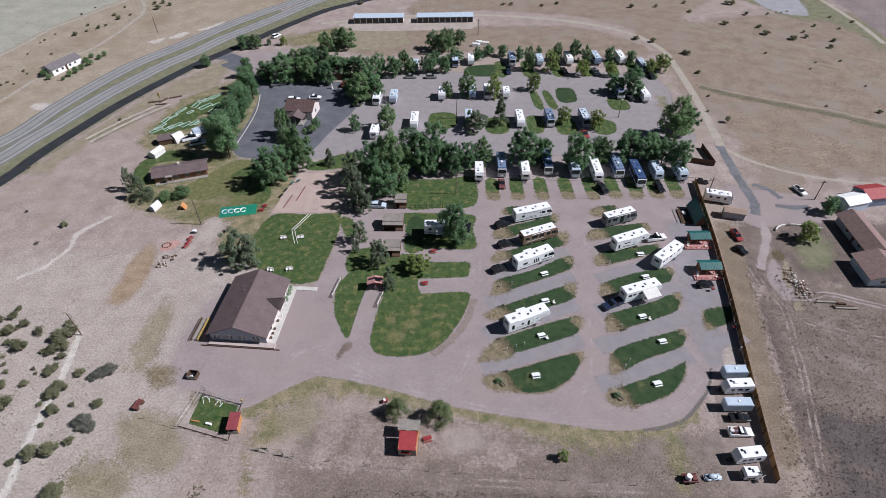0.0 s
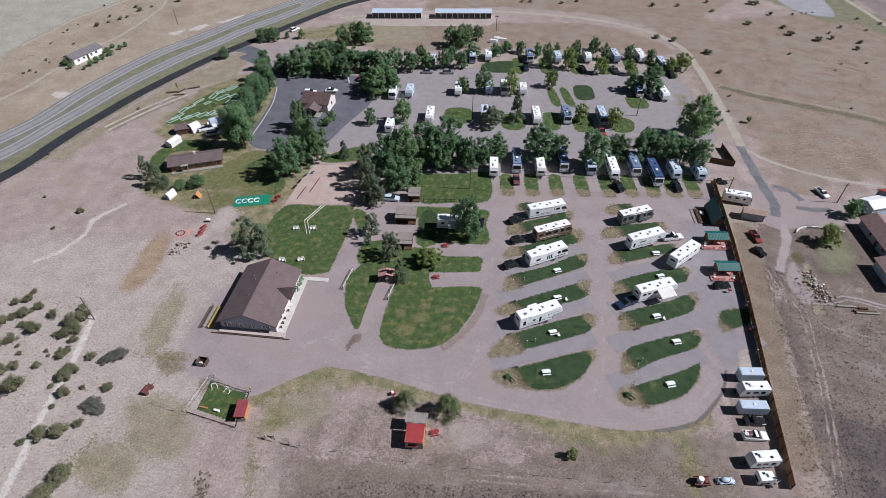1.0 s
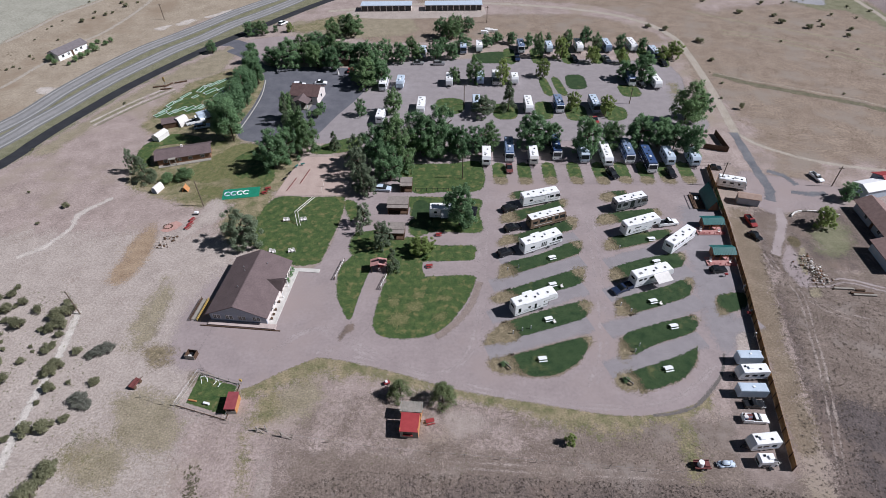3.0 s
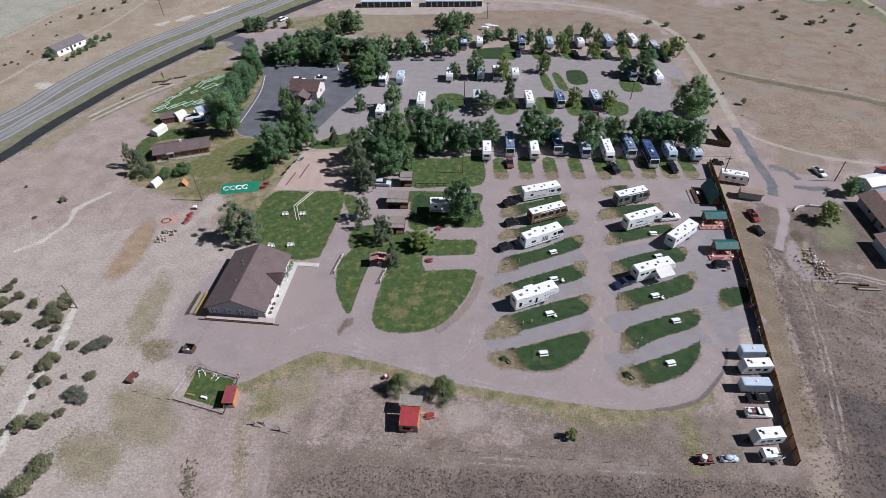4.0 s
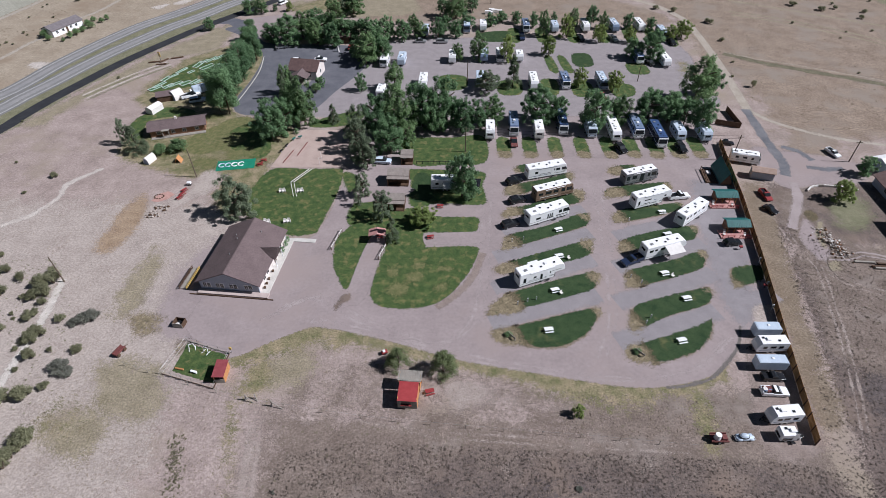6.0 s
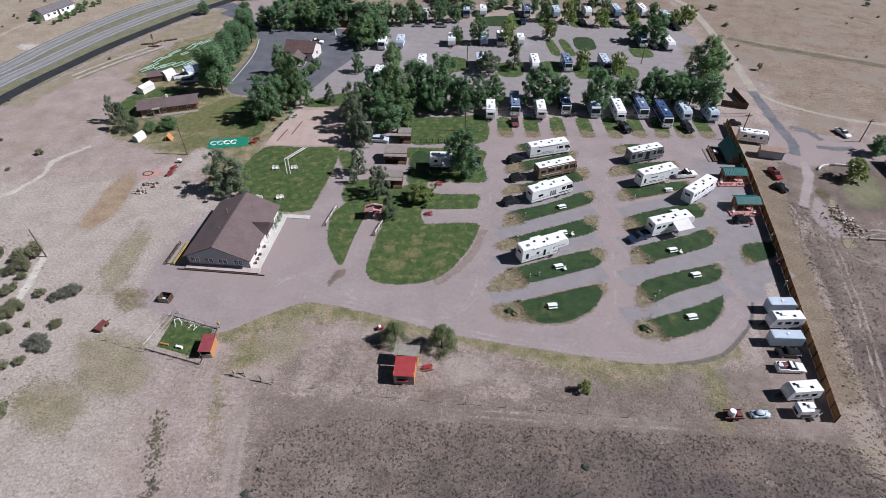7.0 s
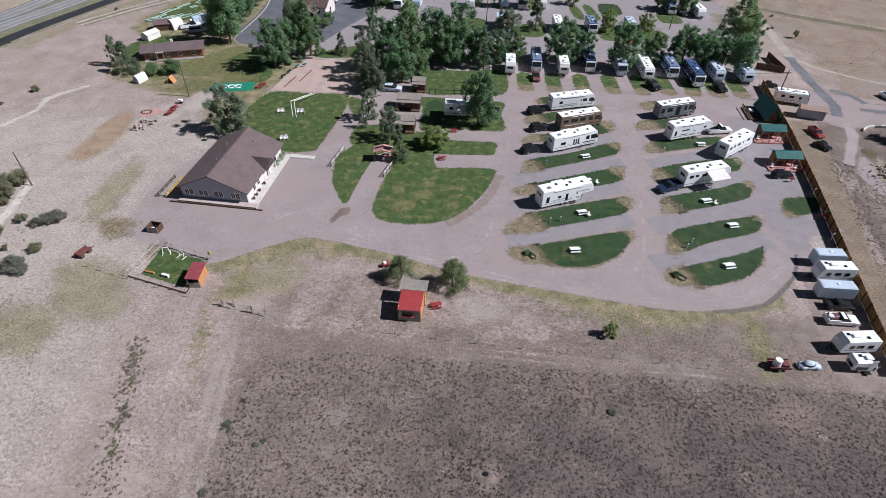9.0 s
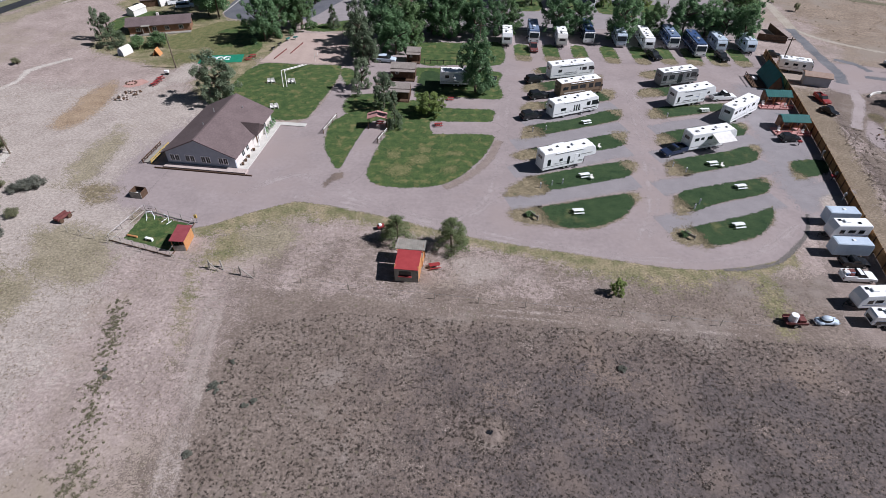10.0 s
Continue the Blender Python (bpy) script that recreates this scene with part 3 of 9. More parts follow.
def rutted(x, y):
    off = x + 31.0 + (y - 40) * 0.14
    return (0.42 * ease(1.0 - abs(off) / 3.0) + 0.3 * max(ease(1.0 - abs(off + s) / 0.8) for s in (-0.9, 0.9))) * ease((50 - y) / 8)


sheet("track", -40, -18, 6, 52, 0.5, 0.021, rutted, WORN_BAND, "pale band of worn ground with wheel ruts across the field", "track")
for away in (0.0, 1.1):
    strip("track", [(-24, 47.6), (-12, 45.6)] + [(x, y + away) for x, y in [(-2.5, 43.3), (6.0, 42.8), (13.9, 42.3), (21.1, 41.8), (28.9, 41.5), (36.6, 41.1)]], 0.6, 0.023, WORN_BAND, "pale rut along the upper edge of the field", "track", soft=0.55, step=2, strength=0.45)
patch("bare_soil", [(-100, 84), (-86, 83), (-80, 70), (-74, 62), (-71, 50), (-70, 38), (-78, 30), (-110, 40), (-125, 70)], 0.010, PALE_SOIL, "pale eroded soil between junipers", "soil", soft=5.0)
strip("track", [(-82, 70), (-79, 80), (-74, 92), (-66, 104), (-60, 116)], 3.6, 0.010, PALE_SOIL, "pale trodden track beside the hall", "track", soft=3.2, step=2)
patch("bare_soil", [(-70, 87), (-68, 91.5), (-62, 91), (-58, 86), (-63, 86)], 0.010, PALE_SOIL, "pale bare soil beside the hall", "soil", soft=4.0)
patch("straw_patch", [(-63.0, 68.4), (-58.0, 69.3), (-52.8, 68.8), (-49.5, 63.5), (-53.9, 63.9), (-58.6, 63.6)], 0.034, STRAW_END, "trampled straw beside the bin", "grass", soft=3.4)
patch("straw_patch", [(-51.3, 62.7), (-49.5, 63.5), (-48.6, 60.2), (-49.5, 58.6)], 0.034, STRAW_END, "trampled straw beside the yard", "grass", soft=1.8)
patch("bare_soil", [(-1.2, 53.0), (3.5, 53.8), (6.0, 51.9), (4.6, 49.5), (0.3, 48.8)], 0.022, WORN_BAND, "pale bare patch beside the hut", "soil", soft=3.4)
patch("verge", [(-92, 128), (-90, 150), (-74, 152), (-62, 146), (-46, 140), (-44, 128), (-50, 119), (-66, 114), (-82, 120)], 0.012, MIXED_GRASS, "dry grass round the long cabin", "grass", soft=4.0, step=2)
patch("verge", [(-100, 160), (-96, 185), (-84, 200), (-76, 200), (-72, 180), (-71, 160), (-72, 148), (-90, 150)], 0.012, MIXED_GRASS, "grass beside the windbreak", "grass", soft=5.0, step=2)
strip("road", [(-94.2, 225.7), (-89.4, 225.5), (-82.9, 219.1)] + [(-76, 205), (-70, 196)], 6.5, 0.044, ASPHALT, "dark asphalt entrance drive", "road")
strip("pavement", [(-52, 146.5), (-40, 149.5), (-30, 150), (-24, 148)], 6.0, 0.028, GRAVEL, "pale gravel lane beside the office lot", "gravel", soft=1.4, step=2)
patch("straw_patch", [(-79, 88), (-78.6, 98), (-77.5, 104), (-75.7, 108), (-73, 102), (-72.4, 96), (-73, 89), (-76, 86)], 0.02, ORANGE_STRAW, "orange-brown dry grass patch", "grass", soft=3.5)
sheet("verge", 54, 86, 40, 116, 1.0, 0.022, lambda x, y: 0.95 * ease((x - 56.0 - (y - 42) * 0.213) / 1.0) * ease((64.6 + (y - 42) * 0.213 - x) / 5) * ease((y - 42) / 6) * ease((116 - y) / 8), STRAW, "straw-coloured grass strip behind the fence", "grass")
patch("plain", [(95, 150), (90, 185), (97, 225), (130, 262), (210, 260), (230, 150), (150, 132), (110, 132), (88, 120)], 0.010, OCHRE, "straw-coloured open plain", "grass", soft=16.0, step=6)
patch("plain", [(-55, 252), (-20, 258), (20, 256), (58, 255), (80, 240), (88, 222), (60, 222), (20, 228), (-30, 225)], 0.010, OCHRE, "ochre dry grass behind the campground", "grass", soft=5.0, step=4)
patch("plain", [(-175, 90), (-152, 140), (-142, 170), (-128, 215), (-108, 255), (-82, 284), (-44, 324), (20, 385), (-120, 460), (-420, 380), (-420, 60)], 0.010, PALE_OCHRE, "pale ochre dry grass across the highway", "grass", soft=6.0, step=6)

patch("plain", [(-16, 276), (20, 277), (64, 268), (90, 250), (110, 262), (180, 330), (330, 440), (300, 560), (40, 560), (0, 330)], 0.009, OCHRE, "ochre dry grass beyond the dirt road", "grass", soft=6.0, step=6)

patch("plain", [(86.5, 266.8), (107.2, 266.0), (130.1, 239.6), (115.4, 204.1), (92.3, 175.9), (88.0, 180.4), (90.2, 202.1), (90.7, 224.8)], 0.0095, OCHRE, "ochre dry grass beside the dirt road", "grass", soft=7.0, step=5)
# the highway: two carriageways with a grass median, a green verge and the dark frontage road
CARRIAGEWAYS = [(-172, 112), (-160.0, 130.0), (-145.4, 157.7), (-141.7, 167.8), (-139.0, 181.3), (-135.1, 194.5), (-130.3, 207.9), (-124.4, 221.1), (-116.8, 232.4), (-108.8, 245.2), (-100.4, 259.8), (-90.6, 273.4), (-79.6, 286.5), (-50, 318), (60, 420)], [(-166, 100), (-153.0, 121.0), (-139.7, 148.1), (-136.6, 158.5), (-132.7, 169.1), (-128.9, 181.4), (-124.3, 194.1), (-118.6, 206.5), (-112.1, 219.5), (-104.3, 231.3), (-96.4, 246.0), (-86.9, 258.6), (-76.9, 273.6), (-63.7, 293.4), (-30, 328), (80, 420)]
strip("verge", [(-162.0, 95.0), (-149.0, 115.5), (-135.9, 141.8), (-133.1, 152.2), (-129.6, 163.1), (-125.8, 174.9), (-121.3, 187.4), (-115.8, 199.7), (-109.5, 212.3), (-102.2, 224.7), (-94.2, 238.2), (-85.0, 250.8), (-75.2, 265.5), (-61.0, 285.4), (-37.9, 308.2), (35.0, 367.5)], 17, 0.014, VERGE_GREEN, "green mown highway verge", "grass", soft=5.0)
strip("verge", [(-169.0, 106.0), (-156.5, 125.5), (-142.6, 152.9), (-139.1, 163.2), (-135.8, 175.2), (-132.0, 187.9), (-127.3, 201.0), (-121.5, 213.8), (-114.4, 225.9), (-106.5, 238.2), (-98.4, 252.9), (-88.8, 266.0), (-78.2, 280.1)], 9, 0.014, VERGE_GREEN, "brown-green grass median of the highway", "grass", soft=3.0)
for line in CARRIAGEWAYS:
    strip("road", line, 7.6, 0.028, SHOULDER, "dark asphalt shoulder of the highway", "road")
    strip("road", line, 5.6, 0.034, HIGHWAY, "pale worn asphalt highway carriageway", "road")
    side = outline_normals([Vector(p) for p in line], False)
    for away in (-2.6, 2.6):
        strip("road_marking", [tuple(Vector(p) + d * away) for p, d in zip(line, side)], 0.22, 0.040, PAINT, "white edge line of the highway", "road marking")
    for away in (-1.5, 1.4):
        strip("wheel_track", [tuple(Vector(p) + d * away) for p, d in zip(line, side)], 0.9, 0.037, TYRE_WORN, "darkened wheel track on the carriageway", "road", soft=0.8)
strip("road", [(-158, 90), (-145.0, 110.0), (-132.2, 135.4), (-129.6, 146.0), (-126.6, 157.2), (-122.7, 168.4), (-118.4, 180.7), (-113.1, 192.8), (-106.9, 205.1), (-100.0, 218.0), (-91.9, 230.3), (-83.0, 242.9), (-73.5, 257.3), (-58.4, 277.5), (-45.8, 288.4), (-10, 315), (90, 390)], 4.6, 0.042, BLACKTOP, "fresh black asphalt frontage road", "road")
strip("track", [(-186.9, 227.8), (-183.6, 243.4), (-180.4, 261.5), (-173.3, 274.5), (-166.5, 290.2), (-160.6, 300.2)], 2.2, 0.02, WORN_TRACK, "pale two-track dirt road", "track", soft=1.4)
strip("track", [(-172, 165)] + [(-162.6, 186.7), (-160.1, 200.9), (-158.3, 207.8)] + [(-159.5, 215.0), (-156.0, 226.0)] + [(-151.0, 235.4), (-148.2, 248.6), (-146.4, 265.9), (-146.2, 278.8), (-150.2, 291.2), (-156.1, 300.0)], 1.9, 0.02, WORN_TRACK, "pale dirt drive to the white house", "track", soft=1.4)
strip("road", [(-56, 262), (-20, 270), (19, 271), (58, 262), (82, 248), (92.6, 229), (93.4, 210), (91.8, 182), (89.6, 160), (88.4, 149)], 2.8, 0.026, WORN_TRACK, "pale graded dirt road round the campground", "road", soft=1.0)
strip("road", [(88.6, 152), (92.0, 144.5), (103, 136), (115, 131.5), (132, 128), (150, 126)], 1.8, 0.026, WORN_TRACK, "pale worn dirt track", "road", soft=1.4, strength=0.8)
strip("road", [(88, 151), (87.6, 143), (86.8, 134.6), (86.6, 127), (86.4, 120.8), (84.2, 116)], 2.6, 0.030, OLD_ASPHALT, "broken grey asphalt drive", "road", soft=1.1)
patch("road", [(79, 122), (82, 130), (88, 128), (96, 126), (106, 121), (102, 113), (90, 112), (83, 110), (80, 115)], 0.020, GRAVEL, "bare gravel turning place", "road", soft=4.0)
strip("road", [(91.6, 120.0), (95.5, 118.8), (100.6, 119)], 1.8, 0.030, OLD_ASPHALT, "broken asphalt patch", "road", soft=1.2)
strip("road", [(89.5, 130), (93, 127.4), (94.6, 123)], 1.7, 0.028, OLD_ASPHALT, "broken asphalt patch", "road", soft=1.2)
strip("track", [(96.8, 192.7), (104.7, 186.1), (114.6, 180.5), (125.9, 174.7), (138.2, 168.3), (147.2, 161.6)] + [(210, 128)], 3.0, 0.018, DITCH, "greenish ditch across the plain", "ditch", soft=2.0)
strip("track", [(97.1, 193.7), (105.6, 188.3), (116.0, 183.5), (127.3, 177.6), (139.7, 171.1), (149.0, 164.5)] + [(212, 132)], 1.0, 0.021, WORN_TRACK, "pale bank beside the ditch", "track", soft=0.9, strength=0.6)
for line, width in (([(108.5, 258.7), (121.7, 248.3), (137.7, 238.5), (154.6, 227.9), (166.8, 219.9), (177.9, 212.3)], 1.6), ([(114.5, 235.6), (128.8, 228.9), (143.2, 219.0), (155.9, 208.2), (167.6, 195.2)], 1.2), ([(114.3, 231.8), (129.1, 224.1), (141.3, 215.2), (153.9, 204.6), (165.3, 191.5)], 1.2)):
    strip("track", line, width, 0.019, OLIVE_WEEDS, "faint grassed wheel track over the plain", "track", soft=1.0)
strip("track", [(76, 85.2), (82, 85.6), (87, 86.4), (92, 86), (99.7, 83.7), (125, 80)], 0.8, 0.028, PALE_SOIL, "pale wheel rut", "track", soft=0.7, step=1.5)
strip("track", [(76, 84.4), (82, 84.2), (86, 84.7), (92, 84.2), (99.7, 82.2), (125, 78.4)], 0.8, 0.028, PALE_SOIL, "pale wheel rut", "track", soft=0.7, step=1.5)
patch("creek_bed", [(152.8, 296.9), (156.9, 279.7), (167.6, 259.2), (179.7, 257.2), (184.9, 239.3), (184.6, 223.3), (194.9, 240.2), (194.9, 261.0), (192.1, 280.6), (194.9, 296.8)], 0.012, VERGE_GREEN, "green creek bank", "grass", soft=5.0, step=4)
patch("creek_bed", [(159.2, 294.9), (159.4, 274.7), (166.0, 266.7), (173.2, 264.1), (177.9, 275.5), (179.0, 294.0)], 0.016, CREEK_STONE, "blue-grey gravel creek bed", "gravel", soft=3.0, step=4)
strip("track", [(191.2, 295.2), (191.8, 274.9), (191.4, 250.4), (189.3, 230.9)], 2.4, 0.018, WORN_TRACK, "pale track beside the creek", "track", soft=1.6)
strip("track", [(-104, 95), (-99.4, 98.6), (-96.4, 105.8), (-97.4, 111.2), (-95.6, 114), (-91.5, 118.8)], 1.4, 0.02, CHALK_LOOSE, "pale eroded rut in the prairie", "track", soft=1.3)
strip("track", [(-80.4, 78), (-79.4, 72), (-78.5, 65.8), (-78.2, 60.1), (-77.9, 54.3), (-77.4, 49.1), (-76.6, 44.5), (-76, 38)], 1.5, 0.02, CHALK, "chalky dry gully between junipers", "track", soft=1.4, step=1.5)

patch("plain", [(-196, 180)] + [(-188.0, 229.5), (-184.7, 245.4), (-181.5, 263.7), (-174.5, 276.8), (-167.6, 292.8), (-161.7, 302.9)] + [(-150, 330), (-260, 380), (-380, 260), (-280, 150)], 0.012, GREY_FIELD, "grey-green field beyond the far track", "field", soft=6.0, step=8)
patch("plain", [(196.8, 294.9), (197.2, 274.7), (195.1, 250.3), (194.1, 238.9)] + [(250, 190), (420, 300), (300, 460), (200, 400)], 0.012, FAR_SLOPE, "purple-brown far slope beyond the creek", "field", soft=6.0, step=8)
patch("bare_soil", [(-112.1, 255.3), (-107.3, 260.8), (-101.9, 267.1), (-101.4, 263.4), (-106.6, 255.8)], 0.011, CHALK_LOOSE, "chalky wash of bare soil on the prairie", "soil", soft=2.4, step=2)
patch("bare_soil", [(-129.8, 242.1), (-125.5, 245.8), (-123.1, 247.0), (-124.5, 240.0)], 0.011, CHALK_LOOSE, "chalky wash of bare soil on the prairie", "soil", soft=2.4, step=2)
patch("bare_soil", [(-122.3, 247.6), (-116.7, 253.5), (-114.1, 252.0), (-118.6, 245.5)], 0.011, CHALK_LOOSE, "chalky wash of bare soil on the prairie", "soil", soft=2.4, step=2)
patch("bare_soil", [(-149.4, 184.6), (-146.5, 185.8), (-141.2, 184.8), (-142.7, 179.7), (-146.4, 180.7)], 0.011, CHALK_LOOSE, "chalky wash of bare soil on the prairie", "soil", soft=2.4, step=2)
patch("weeds", [(-126.1, 142.7), (-118.4, 163.4), (-110.5, 186.5), (-100.2, 204.9), (-90.6, 221.6), (-85.6, 212.1), (-88.2, 194.8), (-100.9, 188.4), (-108.6, 171.9), (-116.2, 154.8), (-120.9, 139.6)], 0.011, OLIVE_WEEDS, "olive weeds along the frontage road", "weeds", soft=5.0, step=3)
patch("plain", [(-60.5, 250.0), (-37.5, 263.0), (-21.3, 258.8), (-15.1, 235.4), (-43.8, 230.3), (-70.4, 242.4), (-66.9, 250.2)], 0.012, OLIVE_WEEDS, "dry olive grass behind the lodge", "grass", soft=4.0, step=3)
# the campground's gravel
GRAVEL_YARD = [(-50, 74), (-50.5, 65.5), (-46, 61.5), (-39.8, 58.4), (-33.2, 62.2), (-26.2, 65.7), (-21.6, 65.0), (-11.4, 62.3), (-3.7, 59.7), (3, 57.8), (17, 55.1), (30.6, 52.8), (41, 54.0), (47.7, 57.2), (52.9, 63.5), (58.6, 68.0),
               (64.6, 92.5), (70.2, 121.8), (73.6, 145), (79.5, 168), (83.5, 193), (70, 205), (-20, 206), (-23.5, 180), (-29, 150), (-27, 121), (-30.6, 92.7), (-36.5, 91.0), (-49, 90), (-51, 82)]
patch("pavement", GRAVEL_YARD, 0.030, GRAVEL, "pinkish compacted gravel of the campground drives", "gravel", soft=1.2, step=2.5)
patch("pavement", [(52.5, 68), (57, 69), (64.5, 92), (68, 112), (60, 113), (56, 96)], 0.034, PAD_GREY, "grey gravel lane along the fence", "gravel", soft=4.0, step=2)
patch("pavement", [(-58, 72), (-55, 64), (-47, 62), (-44, 70), (-46, 88), (-52, 92), (-57, 82)], 0.028, GRAVEL_LOOSE, "thin gravel that fades into dry soil", "gravel", soft=7.0, step=2.5)
patch("pavement", [(-26, 150), (-20, 146), (74, 150), (80, 172), (84, 194), (70, 205), (-19, 205), (-24, 180)], 0.032, PAD_GRAVEL, "grey gravel lanes of the back camping sites", "gravel", soft=3.0, step=2.5)
patch("verge", [(-80, 205), (-72, 198), (-67.5, 190), (-66.6, 178), (-66.8, 165), (-67.5, 152), (-64, 146), (-68, 141), (-78, 146), (-80, 170)], 0.040, MIXED_GRASS, "dry grass under the windbreak trees", "grass", soft=1.4, step=2)
patch("pavement", [(-45, 148), (-38, 163), (-33, 175), (-28, 190), (-22, 192), (-21, 150), (-30, 146)], 0.034, PAD_GRAVEL, "grey gravel lane between the office and the sites", "gravel", soft=2.0, step=2)
patch("parking_lot", [(-90, 217), (-84, 212), (-74, 203), (-68, 190), (-67, 172), (-68, 156), (-64, 148), (-52, 147), (-43, 149.5), (-37.4, 163.1), (-32.1, 175.3), (-27.5, 190), (-25.5, 197), (-45, 201), (-70, 203), (-84, 219)], 0.045, ASPHALT, "dark asphalt parking lot round the office", "road", soft=0.01, step=2.0)
strip("curb", [(-67.3, 152), (-66.2, 165), (-65.9, 178), (-67.5, 190)], 0.3, 0.13, CONCRETE, "pale concrete curb", "curb")
patch("pavement", [(-88, 224), (-80, 214), (-70, 206), (-60, 207), (-56, 222), (-66, 232), (-80, 230)], 0.022, GRAVEL, "pinkish gravel beside the entrance", "gravel", soft=2.0)
patch("pavement", [(-40, 253), (14, 253), (17, 258), (16, 266), (-42, 266)], 0.022, PALE_SOIL, "pale gravel apron of the storage row", "gravel", soft=0.01, step=5)

for away in (-0.8, 0.8):
    strip("wheel_track", [(x + away, y + away * 0.4) for x, y in [(-26.2, 67.3), (-10.3, 62.9), (5.6, 58.2), (20.6, 55.5), (31.6, 54.5), (41.6, 56.5), (50.9, 63.6)]], 0.95, 0.033, GRAVEL_WORN, "tyre-polished wheel track in the gravel", "track", soft=0.9, step=2, strength=0.55)
for away in (-0.8, 0.8):
    strip("wheel_track", [(x + away, y + away * 0.4) for x, y in [(-36.2, 67.4), (-27.2, 73.2), (-17.3, 67.3), (-3.8, 61.8), (3.8, 67.1), (6.6, 79.2), (7.3, 93.4), (9.0, 110.6)]], 0.95, 0.033, GRAVEL_WORN, "tyre-polished wheel track in the gravel", "track", soft=0.9, step=2, strength=0.55)
for away in (-0.8, 0.8):
    strip("wheel_track", [(x + away, y + away * 0.4) for x, y in [(26.5, 59.1), (30.5, 68.3), (32.8, 82.3), (34.4, 97.1), (35.6, 110.2)]], 0.95, 0.033, GRAVEL_WORN, "tyre-polished wheel track in the gravel", "track", soft=0.9, step=2, strength=0.55)
# site islands of the two loops: lawns with straw-coloured ends
LAWNS = {
    "L0": [(7.6, 65.1), (10.9, 65.8), (26.1, 70.6), (28.1, 70.5), (27.7, 68.9), (26.6, 66.8), (24.6, 64.4), (22.2, 62.7), (19.6, 61.4), (15.9, 61.2), (13.3, 62.0), (8.6, 62.8)],
    "L1": [(6.9, 69.3), (8.3, 72.2), (10.8, 74.2), (17.9, 77.3), (26.0, 80.0), (29.8, 80.9), (29.5, 78.7), (28.5, 76.3), (25.0, 74.5), (9.8, 69.4)],
    "L2": [(9.6, 80.5), (10.1, 82.8), (27.3, 90.0), (30.6, 90.8), (30.1, 88.0), (28.6, 85.6), (18.5, 82.1)],
    "L3": [(11.2, 88.0), (11.9, 90.9), (13.6, 93.0), (21.2, 95.7), (28.8, 99.8), (31.6, 100.2), (31.5, 97.6), (30.3, 95.8), (12.5, 88.1)],
    "L4": [(12.3, 99.6), (13.1, 102.1), (16.6, 103.0), (19.7, 104.4), (24.4, 107.4), (28.2, 109.2), (31.8, 109.5), (31.3, 106.5), (30.0, 104.5), (15.9, 99.7)],
    "L5": [(12.9, 108.5), (14.0, 111.1), (24.6, 114.9), (30.0, 117.3), (30.7, 116.5), (30.1, 114.3), (26.3, 111.5), (20.3, 109.6), (16.6, 107.8), (13.5, 107.3)],
    "L6": [(15.8, 118.5), (17.1, 120.4), (20.2, 121.0), (21.0, 119.9), (19.9, 117.8), (16.6, 117.3)],
    "R0": [(31.4, 59.8), (31.9, 61.1), (34.1, 62.2), (45.0, 66.1), (49.2, 68.2), (48.7, 66.5), (47.4, 64.2), (45.5, 62.0), (42.9, 60.2), (37.3, 58.2), (34.2, 58.2), (31.9, 58.6)],
    "R1": [(34.4, 69.4), (35.0, 70.9), (36.3, 72.0), (47.9, 75.7), (51.6, 76.3), (51.4, 74.7), (50.1, 72.5), (47.8, 71.2), (40.6, 68.6), (36.9, 66.6), (33.8, 65.7)],
    "R2": [(36.3, 80.8), (38.6, 82.1), (47.5, 84.9), (51.2, 86.6), (53.9, 87.3), (53.6, 85.1), (52.5, 82.9), (50.1, 81.1), (37.2, 76.6), (35.4, 76.8)],
    "R3": [(36.8, 89.8), (37.7, 91.2), (46.8, 94.4), (55.0, 95.8), (54.4, 93.0), (53.2, 91.2), (36.6, 87.2)],
    "R4": [(37.6, 99.4), (39.4, 101.7), (49.6, 103.8), (54.6, 104.4), (51.9, 101.2), (39.2, 97.2), (37.5, 97.3)],
    "RF": [(57.8, 81.4), (58.6, 82.3), (64.0, 82.9), (63.3, 79.0), (56.8, 76.7), (57.0, 78.8)],
    "R5": [(37.6, 107.2), (39.2, 110.6), (53.9, 113.0), (54.2, 110.8), (44.8, 107.8)],
    "R6": [(39.7, 118.0), (42.2, 120.2), (47.4, 120.8), (46.5, 117.8), (42, 116.4)],
}


def clipped(line, p, q, f0, f1):
    """The part of an outline that lies between two shares of the way from p to q."""
    p, q = Vector(p), Vector(q)
    way = (q - p).normalized()
    for at, sign in (((p + (q - p) * f0), 1), ((p + (q - p) * f1), -1)):
        kept = []
        for a, b in zip(line, line[1:] + line[:1]):
            da, db = (sign * (Vector(v) - at).dot(way) for v in (a, b))
            if da >= 0:
                kept.append(tuple(a))
            if (da >= 0) != (db >= 0):
                kept.append(tuple(Vector(a).lerp(Vector(b), da / (da - db))))
        line = kept
    return line


